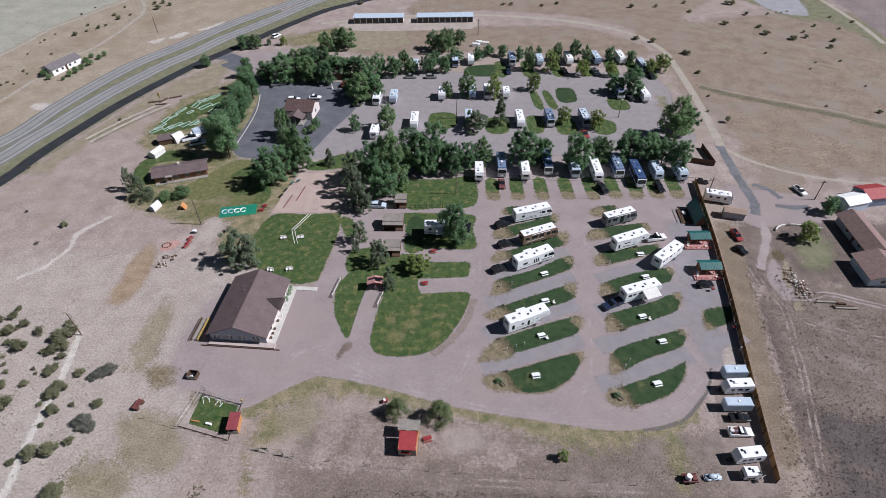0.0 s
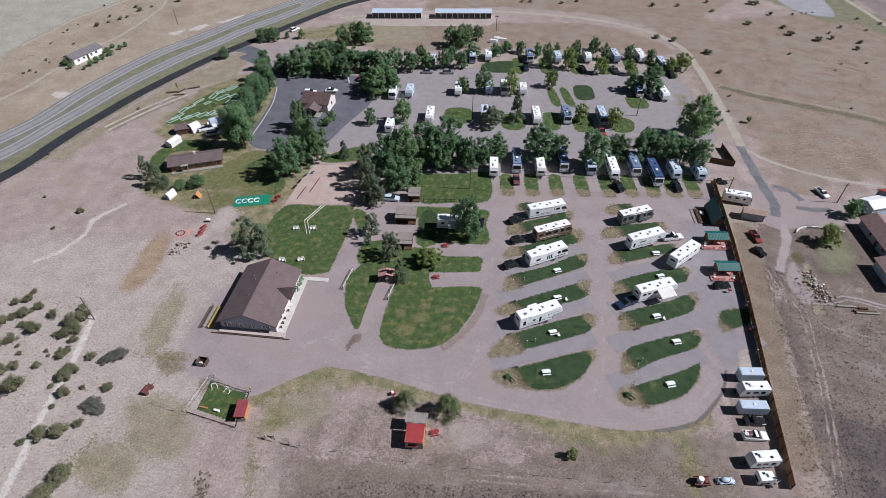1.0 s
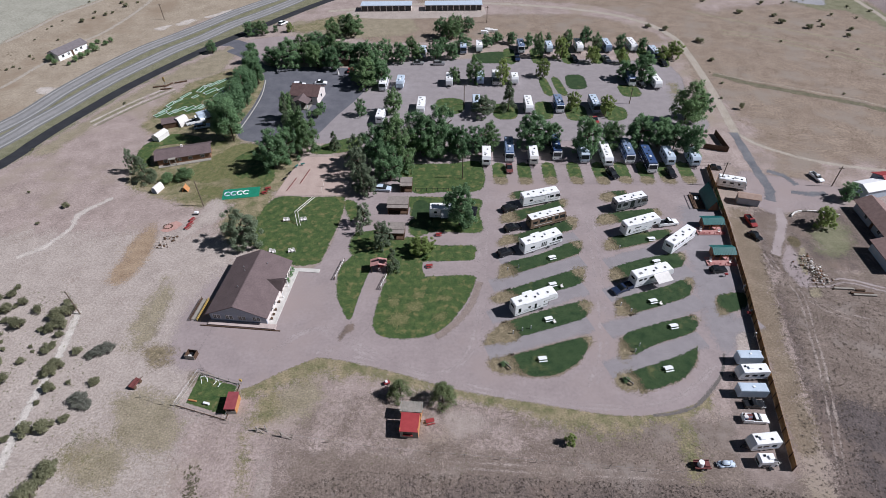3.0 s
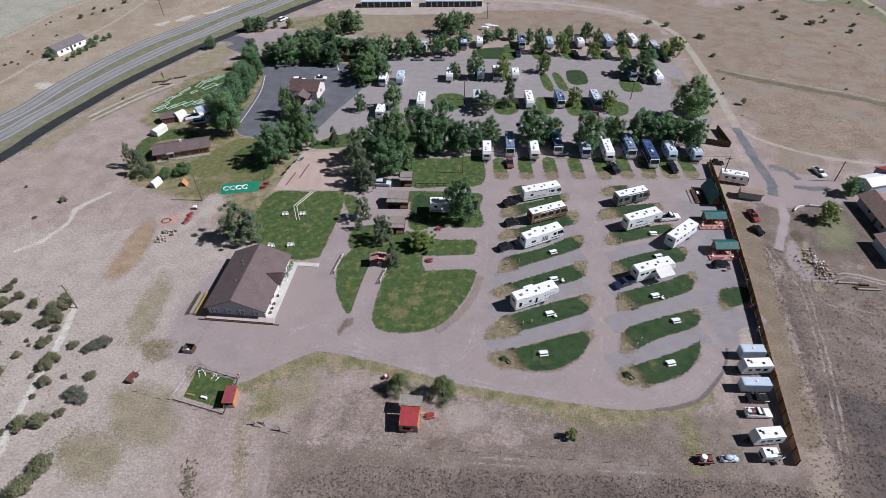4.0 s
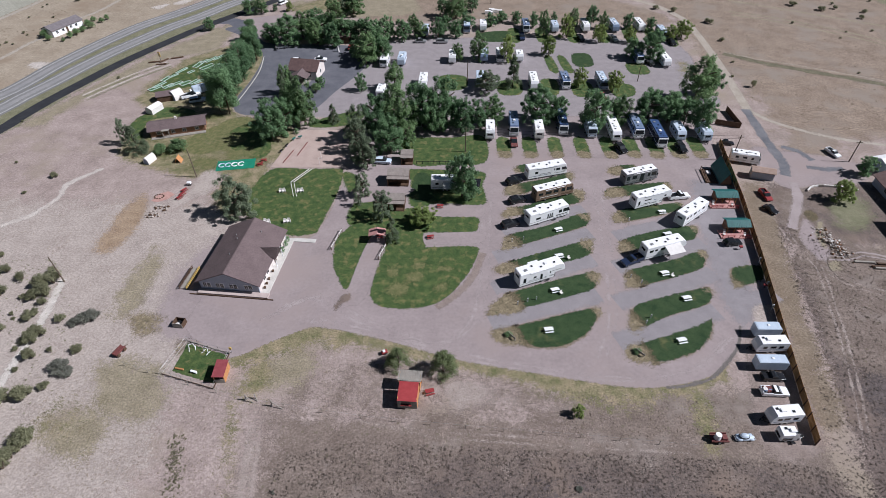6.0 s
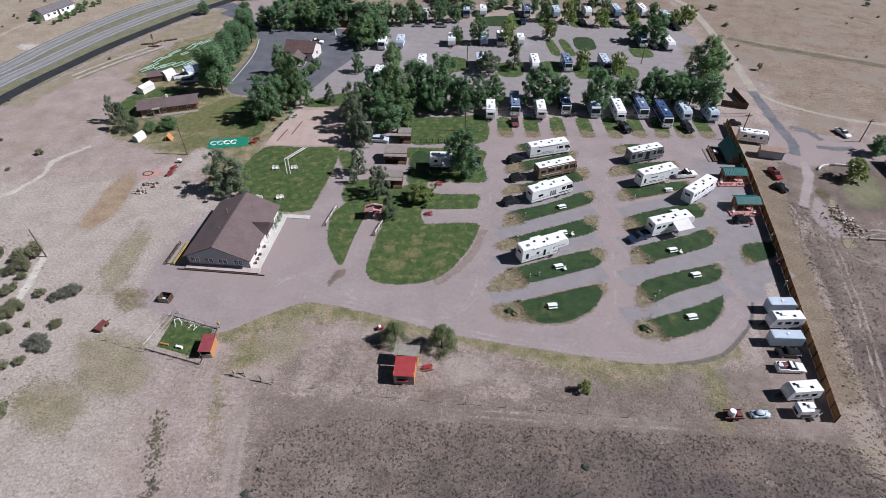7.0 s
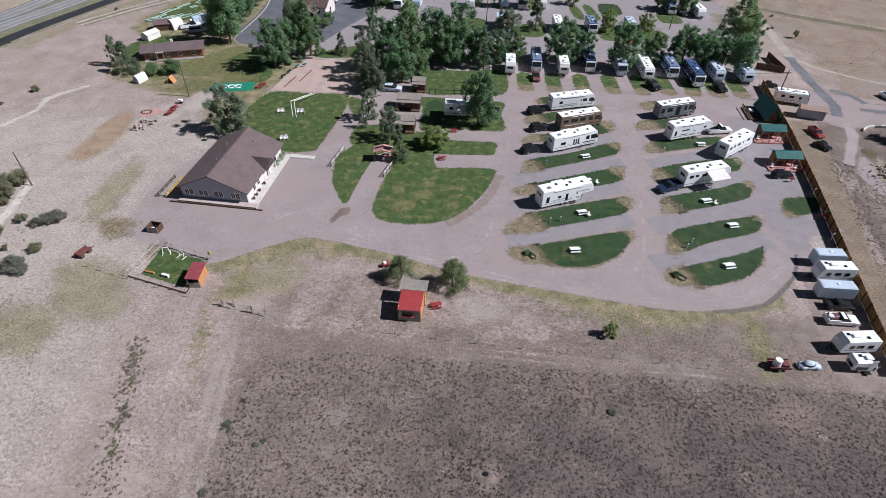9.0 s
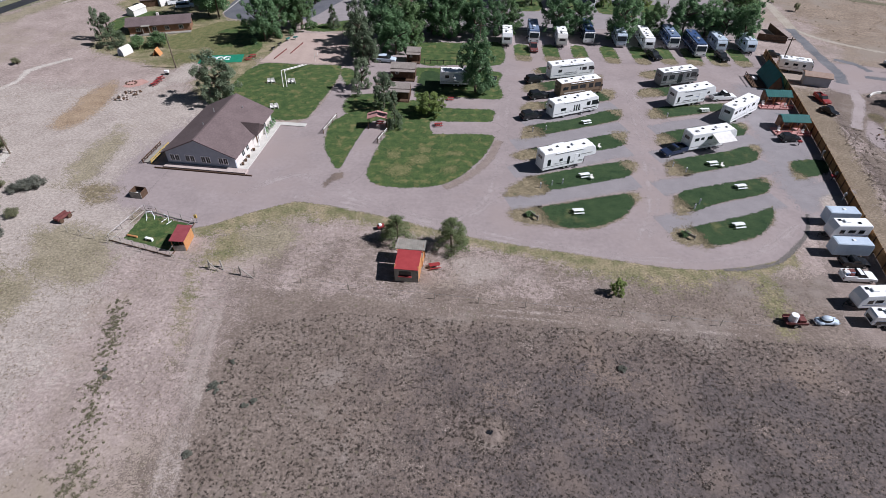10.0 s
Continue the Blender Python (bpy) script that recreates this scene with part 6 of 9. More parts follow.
def car(kind, x, y, heading, paint, label, length=4.6, width=1.85, height=1.6, load=False, size=1.0):
    """A parked car (saloon, suv or pickup), its front along the heading."""
    root = thing("pickup_truck" if kind == "pickup" else "car", pose(x, y, 0.012, 0, 0, heading) @ Matrix.Scale(size, 4), label, "pickup truck" if kind == "pickup" else "car", "parked cars")
    L, W, H = length / 2, width / 2, height
    z = 0.95 if kind != "saloon" else 0.82
    part("body", prism([(-L, 0.38), (L - 0.1, 0.32), (L, 0.55), (L - 0.12, z - 0.08), (L - 1.15, z + 0.06), (-L + 0.15, z + 0.04), (-L, z - 0.15)], -W, W, 0.06), paint, root)
    if kind == "pickup":
        a, b = L - 1.35, L - 3.15
        rim = bmesh.new()
        for s in (-1, 1):
            slab(rim, -L + 0.05, b, s * (W - 0.08) - 0.07, s * (W - 0.08) + 0.07, z, z + 0.3, bevel=0.02)
        slab(rim, -L + 0.03, -L + 0.13, -W + 0.05, W - 0.05, z, z + 0.3, bevel=0.02)
        part("bed_side", rim, paint, root)
        part("bed_floor", box(-L + 0.14, b, -W + 0.16, W - 0.16, z + 0.035, z + 0.06), BLACK, root)
        if load:
            rng = random.Random(5)
            for _ in range(16):
                px, py, s = rng.uniform(-L + 0.5, b - 0.4), rng.uniform(-W + 0.4, W - 0.4), rng.uniform(0.18, 0.4)
                part("crate", box(px - s, px + s, py - s * 0.8, py + s * 0.8, z + 0.06, z + 0.1 + s * 1.3, bevel=0.04), (MAROON, MAROON, CANVAS, GREYBLUE)[_ % 4], root, "red-brown and pale crate")
    elif kind == "suv":
        a, b = L - 1.2, -L + 0.18
    else:
        a, b = L - 1.35, -L + 0.75
    part("cabin", prism([(b, z), (a, z), (a - 0.72, H - 0.05), (a - 0.9, H), (b + (0.5 if kind == "saloon" else 0.22), H), (b + 0.1, H - 0.35)], -W + 0.13, W - 0.13, 0.07), GLASS, root, "tinted glass cabin")
    part("roof", box(b + (0.62 if kind == "saloon" else 0.3), a - 0.95, -W + 0.2, W - 0.2, H - 0.015, H + 0.03, bevel=0.015), paint, root)
    for s in (-1, 1):
        part("headlight", box(L - 0.14, L - 0.03, s * (W - 0.35) - 0.17, s * (W - 0.35) + 0.17, 0.62, 0.76, bevel=0.02), STEEL, root)
        part("tail_light", box(-L - 0.015, -L + 0.03, s * (W - 0.2) - 0.1, s * (W - 0.2) + 0.1, 0.62, 0.8, bevel=0.01), RED, root)
        for dx in (L - 0.9, -L + 0.95):
            wheel_at(root, dx, s * (W - 0.12), 0.34, 0.24)
    return root


def round_car(x, y, heading, label):
    """A small old car with a domed cabin and round fenders."""
    root = thing("car", pose(x, y, 0.012, 0, 0, heading) @ Matrix.Scale(0.78, 4), label, "car", "parked cars")

    def egg(cx, cy, cz, a, b, c, low):
        bm = bmesh.new()
        bmesh.ops.create_icosphere(bm, subdivisions=3, radius=1.0)
        for v in bm.verts:
            v.co = Vector((cx + v.co.x * a, cy + v.co.y * b, max(low, cz + v.co.z * c)))
        return bm

    part("body", egg(0, 0, 0.42, 2.0, 0.72, 0.55, 0.25), BLUE_WHITE, root, smooth=True)
    part("cabin", egg(-0.15, 0, 0.75, 1.12, 0.63, 0.72, 0.7), GLASS, root, "dark glass under a domed roof", smooth=True)
    part("roof", egg(-0.2, 0, 0.98, 0.98, 0.60, 0.55, 1.12), BLUE_WHITE, root, smooth=True)
    for s in (-1, 1):
        for dx in (1.18, -1.15):
            part("fender", egg(dx, s * 0.58, 0.42, 0.58, 0.2, 0.36, 0.3), BLUE_WHITE, root, smooth=True)
            wheel_at(root, dx, s * 0.62, 0.32, 0.2)
        part("headlight", egg(1.66, s * 0.55, 0.6, 0.08, 0.1, 0.1, 0.4), STEEL, root, smooth=True)
    part("bumper", box(1.93, 2.02, -0.62, 0.62, 0.34, 0.46, bevel=0.02), STEEL, root)
    part("bumper", box(-2.02, -1.93, -0.62, 0.62, 0.34, 0.46, bevel=0.02), STEEL, root)
    return root


def near_side(p, q, width, length=None):
    """The middle and heading of a box whose nearer side stands on the ground from p to q."""
    d = along(p, q)
    n = Vector((-math.sin(radians(d)), math.cos(radians(d))))
    mid = (Vector(p) + Vector(q)) / 2 + n * width / 2
    return mid.x, mid.y, d


x, y, d = near_side((18.8, 113.3), (29.0, 116.4), 2.5)
camper("motor", x, y, d, 10.6, label="white motorhome with dark side windows on a gravel site", trim=SILVER, marks=((0.17, 0.25, 0.5, 0.68), (0.62, 0.68, 0.55, 0.72), (0.71, 0.81, 0.52, 0.72), (0.86, 0.97, 0.5, 0.74)), paints=((0.3, 0.58, 0.42, 0.45, PEWTER), (0.05, 0.6, 0.3, 0.33, GREYBLUE)))
x, y, d = near_side((19.8, 104.1), (29.2, 107.8), 2.5)
camper("motor", x, y, d, 10.2, body=TAN, trim=DARK_WOOD, label="brown tan motorhome with a white roof on gravel", marks=((0.06, 0.18, 0.56, 0.76), (0.24, 0.40, 0.55, 0.78), (0.45, 0.58, 0.55, 0.78), (0.63, 0.76, 0.5, 0.78), (0.8, 0.94, 0.5, 0.78)), paints=((0.1, 0.6, 0.34, 0.40, CANVAS), (0.5, 0.95, 0.24, 0.28, DARK_WOOD)))
x, y, d = near_side((17.2, 95.0), (27.0, 99.6), 2.5)
camper("motor", x, y, d, 10.7, label="white motorhome with a black swoosh towing a car", trim=SILVER, slide=1, marks=((0.16, 0.27, 0.45, 0.62), (0.44, 0.47, 0.3, 0.68), (0.49, 0.52, 0.3, 0.68), (0.54, 0.57, 0.3, 0.68), (0.72, 0.80, 0.5, 0.74), (0.83, 0.97, 0.48, 0.76)), paints=((0.55, 0.93, 0.30, 0.36, BLACK), (0.60, 0.98, 0.2, 0.24, SILVER)))
x, y, d = near_side((13.2, 75.7), (21.9, 79.4), 2.5)
camper("fifth", x + 0.5, y + 0.2, d, 10.4, label="large white fifth wheel trailer beside a lawn", trim=SILVER, slide=1, height=3.7, marks=((0.08, 0.14, 0.35, 0.68), (0.30, 0.36, 0.48, 0.62), (0.45, 0.50, 0.25, 0.66), (0.60, 0.68, 0.52, 0.66)), paints=((0.18, 0.45, 0.40, 0.42, PEWTER), (0.55, 0.80, 0.32, 0.35, PEWTER), (0.7, 0.92, 0.62, 0.66, SILVER)))
x, y, d = near_side((42.6, 111.1), (51.2, 114.1), 2.5)
camper("motor", x, y, d, 9.4, body=PEWTER, label="dark grey motorhome with a white roof", trim=BLACK, marks=((0.03, 0.13, 0.45, 0.8), (0.2, 0.34, 0.5, 0.78), (0.44, 0.56, 0.2, 0.82), (0.60, 0.74, 0.5, 0.78), (0.78, 0.93, 0.5, 0.8)), paints=((0.14, 0.43, 0.28, 0.42, SILVER), (0.58, 0.97, 0.3, 0.4, SILVER)))
x, y, d = near_side((42.9, 101.6), (50.7, 104.6), 2.5)
camper("fifth", x + 0.4, y, d, 10.0, label="white fifth wheel trailer hitched to a pickup", trim=SILVER, height=3.7, marks=((0.07, 0.12, 0.35, 0.66), (0.24, 0.42, 0.60, 0.68), (0.22, 0.40, 0.36, 0.40), (0.78, 0.84, 0.6, 0.72)), paints=((0.46, 0.80, 0.30, 0.33, PEWTER), (0.5, 0.66, 0.5, 0.53, GREYBLUE)))
x, y, d = near_side((51.5, 94.7), (59.5, 101.2), 2.5)
camper("motor", x, y, d, 9.8, label="white motorhome standing in the drive", trim=SILVER)
x, y, d = near_side((40.2, 84.0), (49.0, 87.0), 2.5)
camper("fifth", x + 0.4, y, d, 9.8, label="white trailer with an open awning", trim=SILVER, awning=-1, height=3.6)
for p, q, paint, kind, words in (((14.0, 111.0), (17.4, 112.6), BLACK, "suv", "black car parked behind a motorhome"), ((13.9, 103.2), (17.5, 104.6), BLACK, "suv", "black car parked behind a motorhome"), ((11.5, 94.0), (15.3, 95.7), BLACK, "suv", "black car parked behind a motorhome")):
    x, y, d = near_side(p, q, 1.8)
    car(kind, x, y, d, paint, words, 4.3)
x, y, d = near_side((36.1, 81.9), (40.1, 83.8), 1.9)
car("pickup", x, y, d + 180, NAVY, "dark blue pickup parked beside a trailer", 5.0)
x, y, d = near_side((51.8, 104.9), (57.2, 105.9), 1.9)
car("pickup", x, y, d, WHITE, "white pickup hitched to a fifth wheel trailer", 5.4, height=1.8)
car("suv", 60.9, 89.6, 8, BLACK, "black car parked beside a deck", 4.2, size=0.9)

# the storage row along the fence
for p, q, kind, h, words in (((55.0, 63.6), (59.6, 63.6), "cargo", 2.5, "pale blue-white enclosed trailer by the fence"), ((53.7, 60.0), (59.3, 60.2), "trailer", 2.8, "white travel trailer stored by the fence"), ((52.3, 56.3), (57.5, 56.2), "cargo", 2.5, "pale blue-white enclosed trailer by the fence"), ((50.2, 45.8), (55.3, 46.3), "trailer", 2.7, "white travel trailer stored by the fence"), ((50.5, 43.0), (53.6, 43.0), "trailer", 2.05, "small white travel trailer by the fence corner")):
    length = (Vector(p) - Vector(q)).length
    w = 1.85 if kind == "cargo" else 2.0 if length > 4 else 1.75
    x, y, d = near_side(p, q, w)
    camper(kind, x, y, d + (180 if kind == "trailer" and length > 4 else 0), length, w, h, BLUE_WHITE if kind == "cargo" else WHITE, GREYBLUE, words, group="stored trailers")
x, y, d = near_side((52.8, 54.1), (56.5, 54.0), 1.6)
car("pickup", x, y, d, BLACK, "dark pickup stored by the fence", 4.6, size=0.84)
x, y, d = near_side((51.4, 51.1), (55.8, 51.0), 1.7)
car("pickup", x, y, d, WHITE, "white pickup loaded with red-brown goods", 5.0, load=True, size=0.9)
x, y, d = near_side((44.3, 42.7), (46.8, 42.8), 1.6)
round_car(x, y + 0.1, d, "small pale blue rounded old car in the grass")

# the rows of campers behind
# cobalt and navy bodies: some true blue, some tree shade put into the paint
A_ROW = ((10.7, 132.5, "trailer", 6.5, WHITE, SILVER), (17.6, 134.7, "motor", 9.5, COBALT, WHITE), (24.3, 132.7, "trailer", 6.5, CANVAS, DARK_WOOD), (31.4, 135.4, "motor", 10, NAVY, SILVER), (39.1, 133.9, "motor", 7.5, BLUE_WHITE, GREYBLUE), (45.3, 131.6, "trailer", 9.5, WHITE, GREYBLUE), (51.9, 133.4, "motor", 9.5, COBALT, WHITE), (56.9, 128.6, "motor", 10.5, NAVY, WHITE), (62.9, 131.9, "trailer", 6.5, BLUE_WHITE, GREYBLUE), (69.9, 131.6, "trailer", 6.5, BLUE_WHITE, GREYBLUE))
for x, y, kind, length, paint, trim in A_ROW:
    tone = {WHITE: "white", CANVAS: "cream", COBALT: "deep blue", NAVY: "dark blue", BLUE_WHITE: "pale blue"}[paint]
    camper(kind, x - 0.3, y + length / 2, -93 + x * 0.06, length, 2.5, 3.2, paint, trim, tone + (" motorhome" if kind == "motor" else " travel trailer") + " backed in under shade trees", group="camper row")
B_ROW = ((-9.6, 163.2, "trailer", 7.5, WHITE), (8.8, 166, "trailer", 6, BLUE_WHITE), (26.0, 163.2, "trailer", 8, WHITE), (36.1, 163.6, "motor", 8, COBALT), (47.9, 163, "motor", 8.5, GREYBLUE), (-23.5, 180.3, "motor", 7, WHITE), (-17.6, 181.5, "trailer", 6, WHITE), (-0.1, 183.3, "trailer", 6, WHITE), (10.9, 184.4, "trailer", 6, WHITE), (16.5, 184.2, "motor", 7, SILVER), (23.2, 184.4, "trailer", 4.5, WHITE), (64.4, 183, "motor", 7, COBALT), (72.7, 180.2, "trailer", 7, WHITE),
         (5.5, 211.5, "motor", 7, WHITE), (11.8, 213, "trailer", 6, WHITE), (28.3, 212, "motor", 8, COBALT), (39.3, 211.7, "trailer", 6, WHITE), (51.2, 212, "trailer", 8, WHITE), (62.3, 212, "trailer", 8, WHITE), (72.3, 212.5, "trailer", 8, WHITE), (79.0, 204.5, "motor", 8, GREYBLUE), (-10.5, 208, "trailer", 6, WHITE))
for n_row, (x, y, kind, length, paint) in enumerate(B_ROW):
    if paint is WHITE:
        paint = (WHITE, BLUE_WHITE, WHITE, GREYBLUE, WHITE)[n_row % 5]
    tone = {WHITE: "white", GREYBLUE: "grey-blue", COBALT: "deep blue", SILVER: "silver", BLUE_WHITE: "pale blue"}[paint]
    camper(kind, x, y + length / 2, -92 + x * 0.08, length, 2.5, 3.0, paint, GREYBLUE if paint is WHITE else WHITE, tone + (" motorhome" if kind == "motor" else " travel trailer") + " in a row of camping sites", group="camper row")
# black trim stripes stand in for the tree's shade on the lower side
camper("trailer", -1.9, 110.2, 0, 7.0, 2.6, 3.3, WHITE, BLACK, "white travel trailer with an awning under a tall tree", awning=-1)
for x, y, d, paint, kind, words in ((16.8, 131.0, -90, MAROON, "saloon", "dark red car before a motorhome"), (45.4, 127.9, -70, BLACK, "suv", "black car before a trailer"), (61.7, 128.2, -80, BLACK, "suv", "black car before a trailer"), (46.4, 158.2, -80, RED, "saloon", "red car before a motorhome"), (67.9, 183.4, -60, BLACK, "saloon", "black car beside a motorhome"), (26.2, 207, -90, NAVY, "pickup", "dark blue pickup before a motorhome"), (48.0, 205.6, -80, BLACK, "pickup", "dark pickup before a trailer"), (60.2, 205.2, -75, SILVER, "pickup", "grey pickup before a trailer"), (80.8, 201, -80, BLACK, "suv", "black car before a motorhome"),
                                   (-18.4, 121.5, -5, BLUE_WHITE, "suv", "pale car beside the camping cabins"), (5.8, 111.0, 80, BLACK, "suv", "black car beside a tall tree"), (101.2, 126.0, -75, WHITE, "pickup", "white pickup on the gravel turning place"), (75.0, 131.0, -10, BLACK, "saloon", "dark old car behind the fence"), (75.4, 107, -85, RED, "pickup", "red and white old pickup behind the fence"), (74.2, 101.4, -60, BLACK, "saloon", "black car behind the fence"),
                                   (-63, 198, 20, SILVER, "saloon", "pale car in the shade of the entrance trees"), (-33, 196, 80, NAVY, "saloon", "blue car before the lodge"), (-37, 197, 85, RED, "suv", "dark red car before the lodge"), (-54, 185, 0, WHITE, "suv", "white car behind the office"), (-46.5, 186.5, 0, WHITE, "saloon", "white car behind the office"), (-12, 203, 0, SILVER, "saloon", "silver car in the shade"), (-4, 202.5, 0, SILVER, "suv", "grey car in the shade"), (-73.5, 246, 56, WHITE, "suv", "white car on the frontage road")):
    car(kind, x, y, d, paint, words, 4.5 if kind != "pickup" else 5.4, size=0.82 if x > 66 and y < 140 else 1.0)
camper("motor", 76.2, 122.4, -17, 7.2, 2.4, 2.9, WHITE, SILVER, "old white motorhome behind the fence")


# ---- buildings ----
def gable_roof(name, x0, x1, y0, y1, eave, ridge, over, material, parent, ridge_along="y", thick=0.16, label=""):
    """Two pitched roof slopes as one mesh, with thickness and overhang."""
    bm = bmesh.new()
    if ridge_along == "y":
        mid, half = (x0 + x1) / 2, (x1 - x0) / 2
        drop = (ridge - eave) / half * over
        prof = [(x0 - over, eave - drop), (mid, ridge), (x1 + over, eave - drop), (x1 + over, eave - drop + thick), (mid, ridge + thick * 1.2), (x0 - over, eave - drop + thick)]
        rings = [[bm.verts.new((x, y, z)) for x, z in prof] for y in (y0 - over, y1 + over)]
    else:
        mid, half = (y0 + y1) / 2, (y1 - y0) / 2
        drop = (ridge - eave) / half * over
        prof = [(y0 - over, eave - drop), (mid, ridge), (y1 + over, eave - drop), (y1 + over, eave - drop + thick), (mid, ridge + thick * 1.2), (y0 - over, eave - drop + thick)]
        rings = [[bm.verts.new((x, y, z)) for y, z in prof] for x in (x0 - over, x1 + over)]
    n = len(prof)
    for k in range(n):
        bm.faces.new((rings[0][k], rings[0][(k + 1) % n], rings[1][(k + 1) % n], rings[1][k]))
    for ring in rings:
        bm.faces.new((ring[0], ring[1], ring[4], ring[5]))
        bm.faces.new((ring[1], ring[2], ring[3], ring[4]))
    bmesh.ops.recalc_face_normals(bm, faces=bm.faces)
    return part(name, bm, material, parent, label)


def gable_wall(name, x0, x1, y0, y1, eave, ridge, material, parent, label=""):
    """A gable end between x0 and x1, as thick as y0 to y1."""
    return part(name, prism([(x0, 0), (x1, 0), (x1, eave), ((x0 + x1) / 2, ridge), (x0, eave)], y0, y1), material, parent, label)


def window(parent, x, y, z, w, h, face, frame_material=None, name="window"):
    """A window proud of the wall: its frame, and a dark pane with a cross bar, facing -y, +x or -x."""
    turn = {"-y": 0, "+x": 90, "-x": -90, "+y": 180}[face]
    root = part(name, box(-w / 2 - 0.07, w / 2 + 0.07, -0.05, 0.03, -h / 2 - 0.07, h / 2 + 0.07, bevel=0.015), frame_material or WHITE, parent)
    root.matrix_basis = pose(x, y, z, 0, 0, turn)
    part("pane", box(-w / 2, -0.03, -0.062, -0.045, -h / 2, h / 2), GLASS, root)
    part("pane", box(0.03, w / 2, -0.062, -0.045, -h / 2, h / 2), GLASS, root)
    return root


def hall():
    """The brown-roofed hall with its walkway, boardwalk and ramp."""
    root = thing("hall_building", pose(-44.6, 74.75, 0.012, 0, 0, -5.5), "grey and cream single-storey hall with a brown shingle roof", "building")
    w, d, e, r = 6.1, 16.4, 2.6, 5.3
    gable_wall("front_wall", -w, w, 0, 0.25, e, r - 0.1, STUCCO_GREY, root, "grey-blue front gable wall")
    gable_wall("back_wall", -w, w, d - 0.25, d, e, r - 0.1, STUCCO_GREY, root)
    part("side_wall", box(w - 0.25, w + 0.002, 0.25, d - 0.25, 0, e), STUCCO_WHITE, root, "cream side wall")
    part("side_wall", box(-w - 0.002, -w + 0.25, 0.25, d - 0.25, 0, e), STUCCO_GREY, root)
    gable_roof("roof", -w, w, 0, d, e, r, 0.55, BROWN_SHINGLE, root)
    part("ridge_cap", box(-0.16, 0.16, -0.5, d + 0.5, r + 0.15, r + 0.215), BROWN_SHINGLE, root)
    # the porch gable on the sunny side
    porch = bmesh.new()
    a, b, c = (w - 1.6, 9.3), (w + 1.1, 7.6), (w + 1.1, 11.0)
    top = 3.9
    tip = [porch.verts.new(p) for p in ((w + 1.1, 9.3, top), (w - 2.7, 9.3, top), (w + 1.1, 7.4, 2.42), (w - 0.2, 7.4, 2.62), (w + 1.1, 11.2, 2.42), (w - 0.2, 11.2, 2.62))]
    porch.faces.new((tip[0], tip[1], tip[3], tip[2]))
    porch.faces.new((tip[0], tip[4], tip[5], tip[1]))
    porch.faces.new((tip[0], tip[2], tip[4]))
    bmesh.ops.solidify(porch, geom=porch.faces[:], thickness=0.1)
    part("porch_roof", porch, BROWN_SHINGLE, root)
    for y in (7.6, 11.0):
        part("porch_post", rod(bmesh.new(), (w + 1.0, y, 0), (w + 1.0, y, 2.5), 0.08), WHITE, root)
    for x in (-4.6, -1.9, 0.9, 4.0):
        for dx in (-0.42, 0.42):
            window(root, x + dx, 0, 1.5, 0.66, 1.1, "-y")
    for y in (3.2, 5.0, 13.0):
        window(root, w, y, 1.5, 0.9, 1.1, "+x")
    for y in (3, 7, 11, 14):
        window(root, -w, y, 1.5, 0.9, 1.0, "-x")
    part("door", box(w - 0.02, w + 0.05, 8.8, 9.8, 0.05, 2.1, bevel=0.02), DARK_WOOD, root)
    part("walkway", box(w, w + 1.75, -1.0, d + 0.6, 0.0, 0.14, bevel=0.03), CONCRETE, root, "pale concrete walkway")
    part("walkway", box(w + 1.75, w + 6.6, d - 0.4, d + 0.8, 0.0, 0.13, bevel=0.03), CONCRETE, root, "pale concrete slab")
    for k, y in enumerate((1.4, 2.6, 3.9, 6.2)):
        part("planter", rod(bmesh.new(), (w + 0.5, y, 0.14), (w + 0.5, y, 0.55), 0.2, 0.28), DARK_WOOD, root)
    for y in (12.2, 14.2, 15.6):
        shrub = leaf_cloud("potted_shrub", [(w + 0.7, y, 0.8, 0.5), (w + 0.6, y + 0.3, 1.2, 0.35)], 120, 0.09, 1.0, LEAF_DARK, np.random.default_rng(int(y * 10)))
        piece("potted_shrub", shrub, root)
    # boardwalk along the front with a low rail
    part("boardwalk", box(-w - 0.3, w + 2.0, -1.3, -0.05, 0, 0.35, bevel=0.02), DECK_PALE, root, "pale pinkish boardwalk below the front windows")
    part("rail", box(-w - 1.8, w + 3.2, -1.62, -1.46, 0.0, 0.24, bevel=0.02), DARK_WOOD, root, "dark timber edge rail")
    # the ramp on the shady side with yellow rails
    part("ramp", box(-w - 4.4, -w - 2.9, -0.3, 5.6, 0.0, 0.20, bevel=0.02), GREY_WOOD, root)
    for x in (-w - 4.45, -w - 2.9):
        for z in (0.35, 0.72):
            part("ramp_rail", box(x - 0.06, x + 0.06, -0.6, 5.6, z, z + 0.10, bevel=0.01), YELLOW_RAIL if x > -w - 4 else DARK_WOOD, root, "timber handrail")
        for k in range(5):
            part("ramp_post", box(x - 0.06, x + 0.06, -0.5 + k * 1.45, -0.38 + k * 1.45, 0, 0.86), YELLOW_RAIL if x > -w - 4 else DARK_WOOD, root)
    for x, y in ((-1.6, 10.5), (-2.5, 12.0), (2.4, 13.5), (-1.2, 5.5)):
        z = r - abs(x) / w * (r - e)
        part("roof_vent", rod(bmesh.new(), (x, y, z), (x, y, z + 0.55), 0.09), STEEL, root)
    part("air_unit", box(-w - 1.4, -w - 0.3, 10.5, 11.6, 0.0, 0.95, bevel=0.05), BLUE_WHITE, root)


hall()


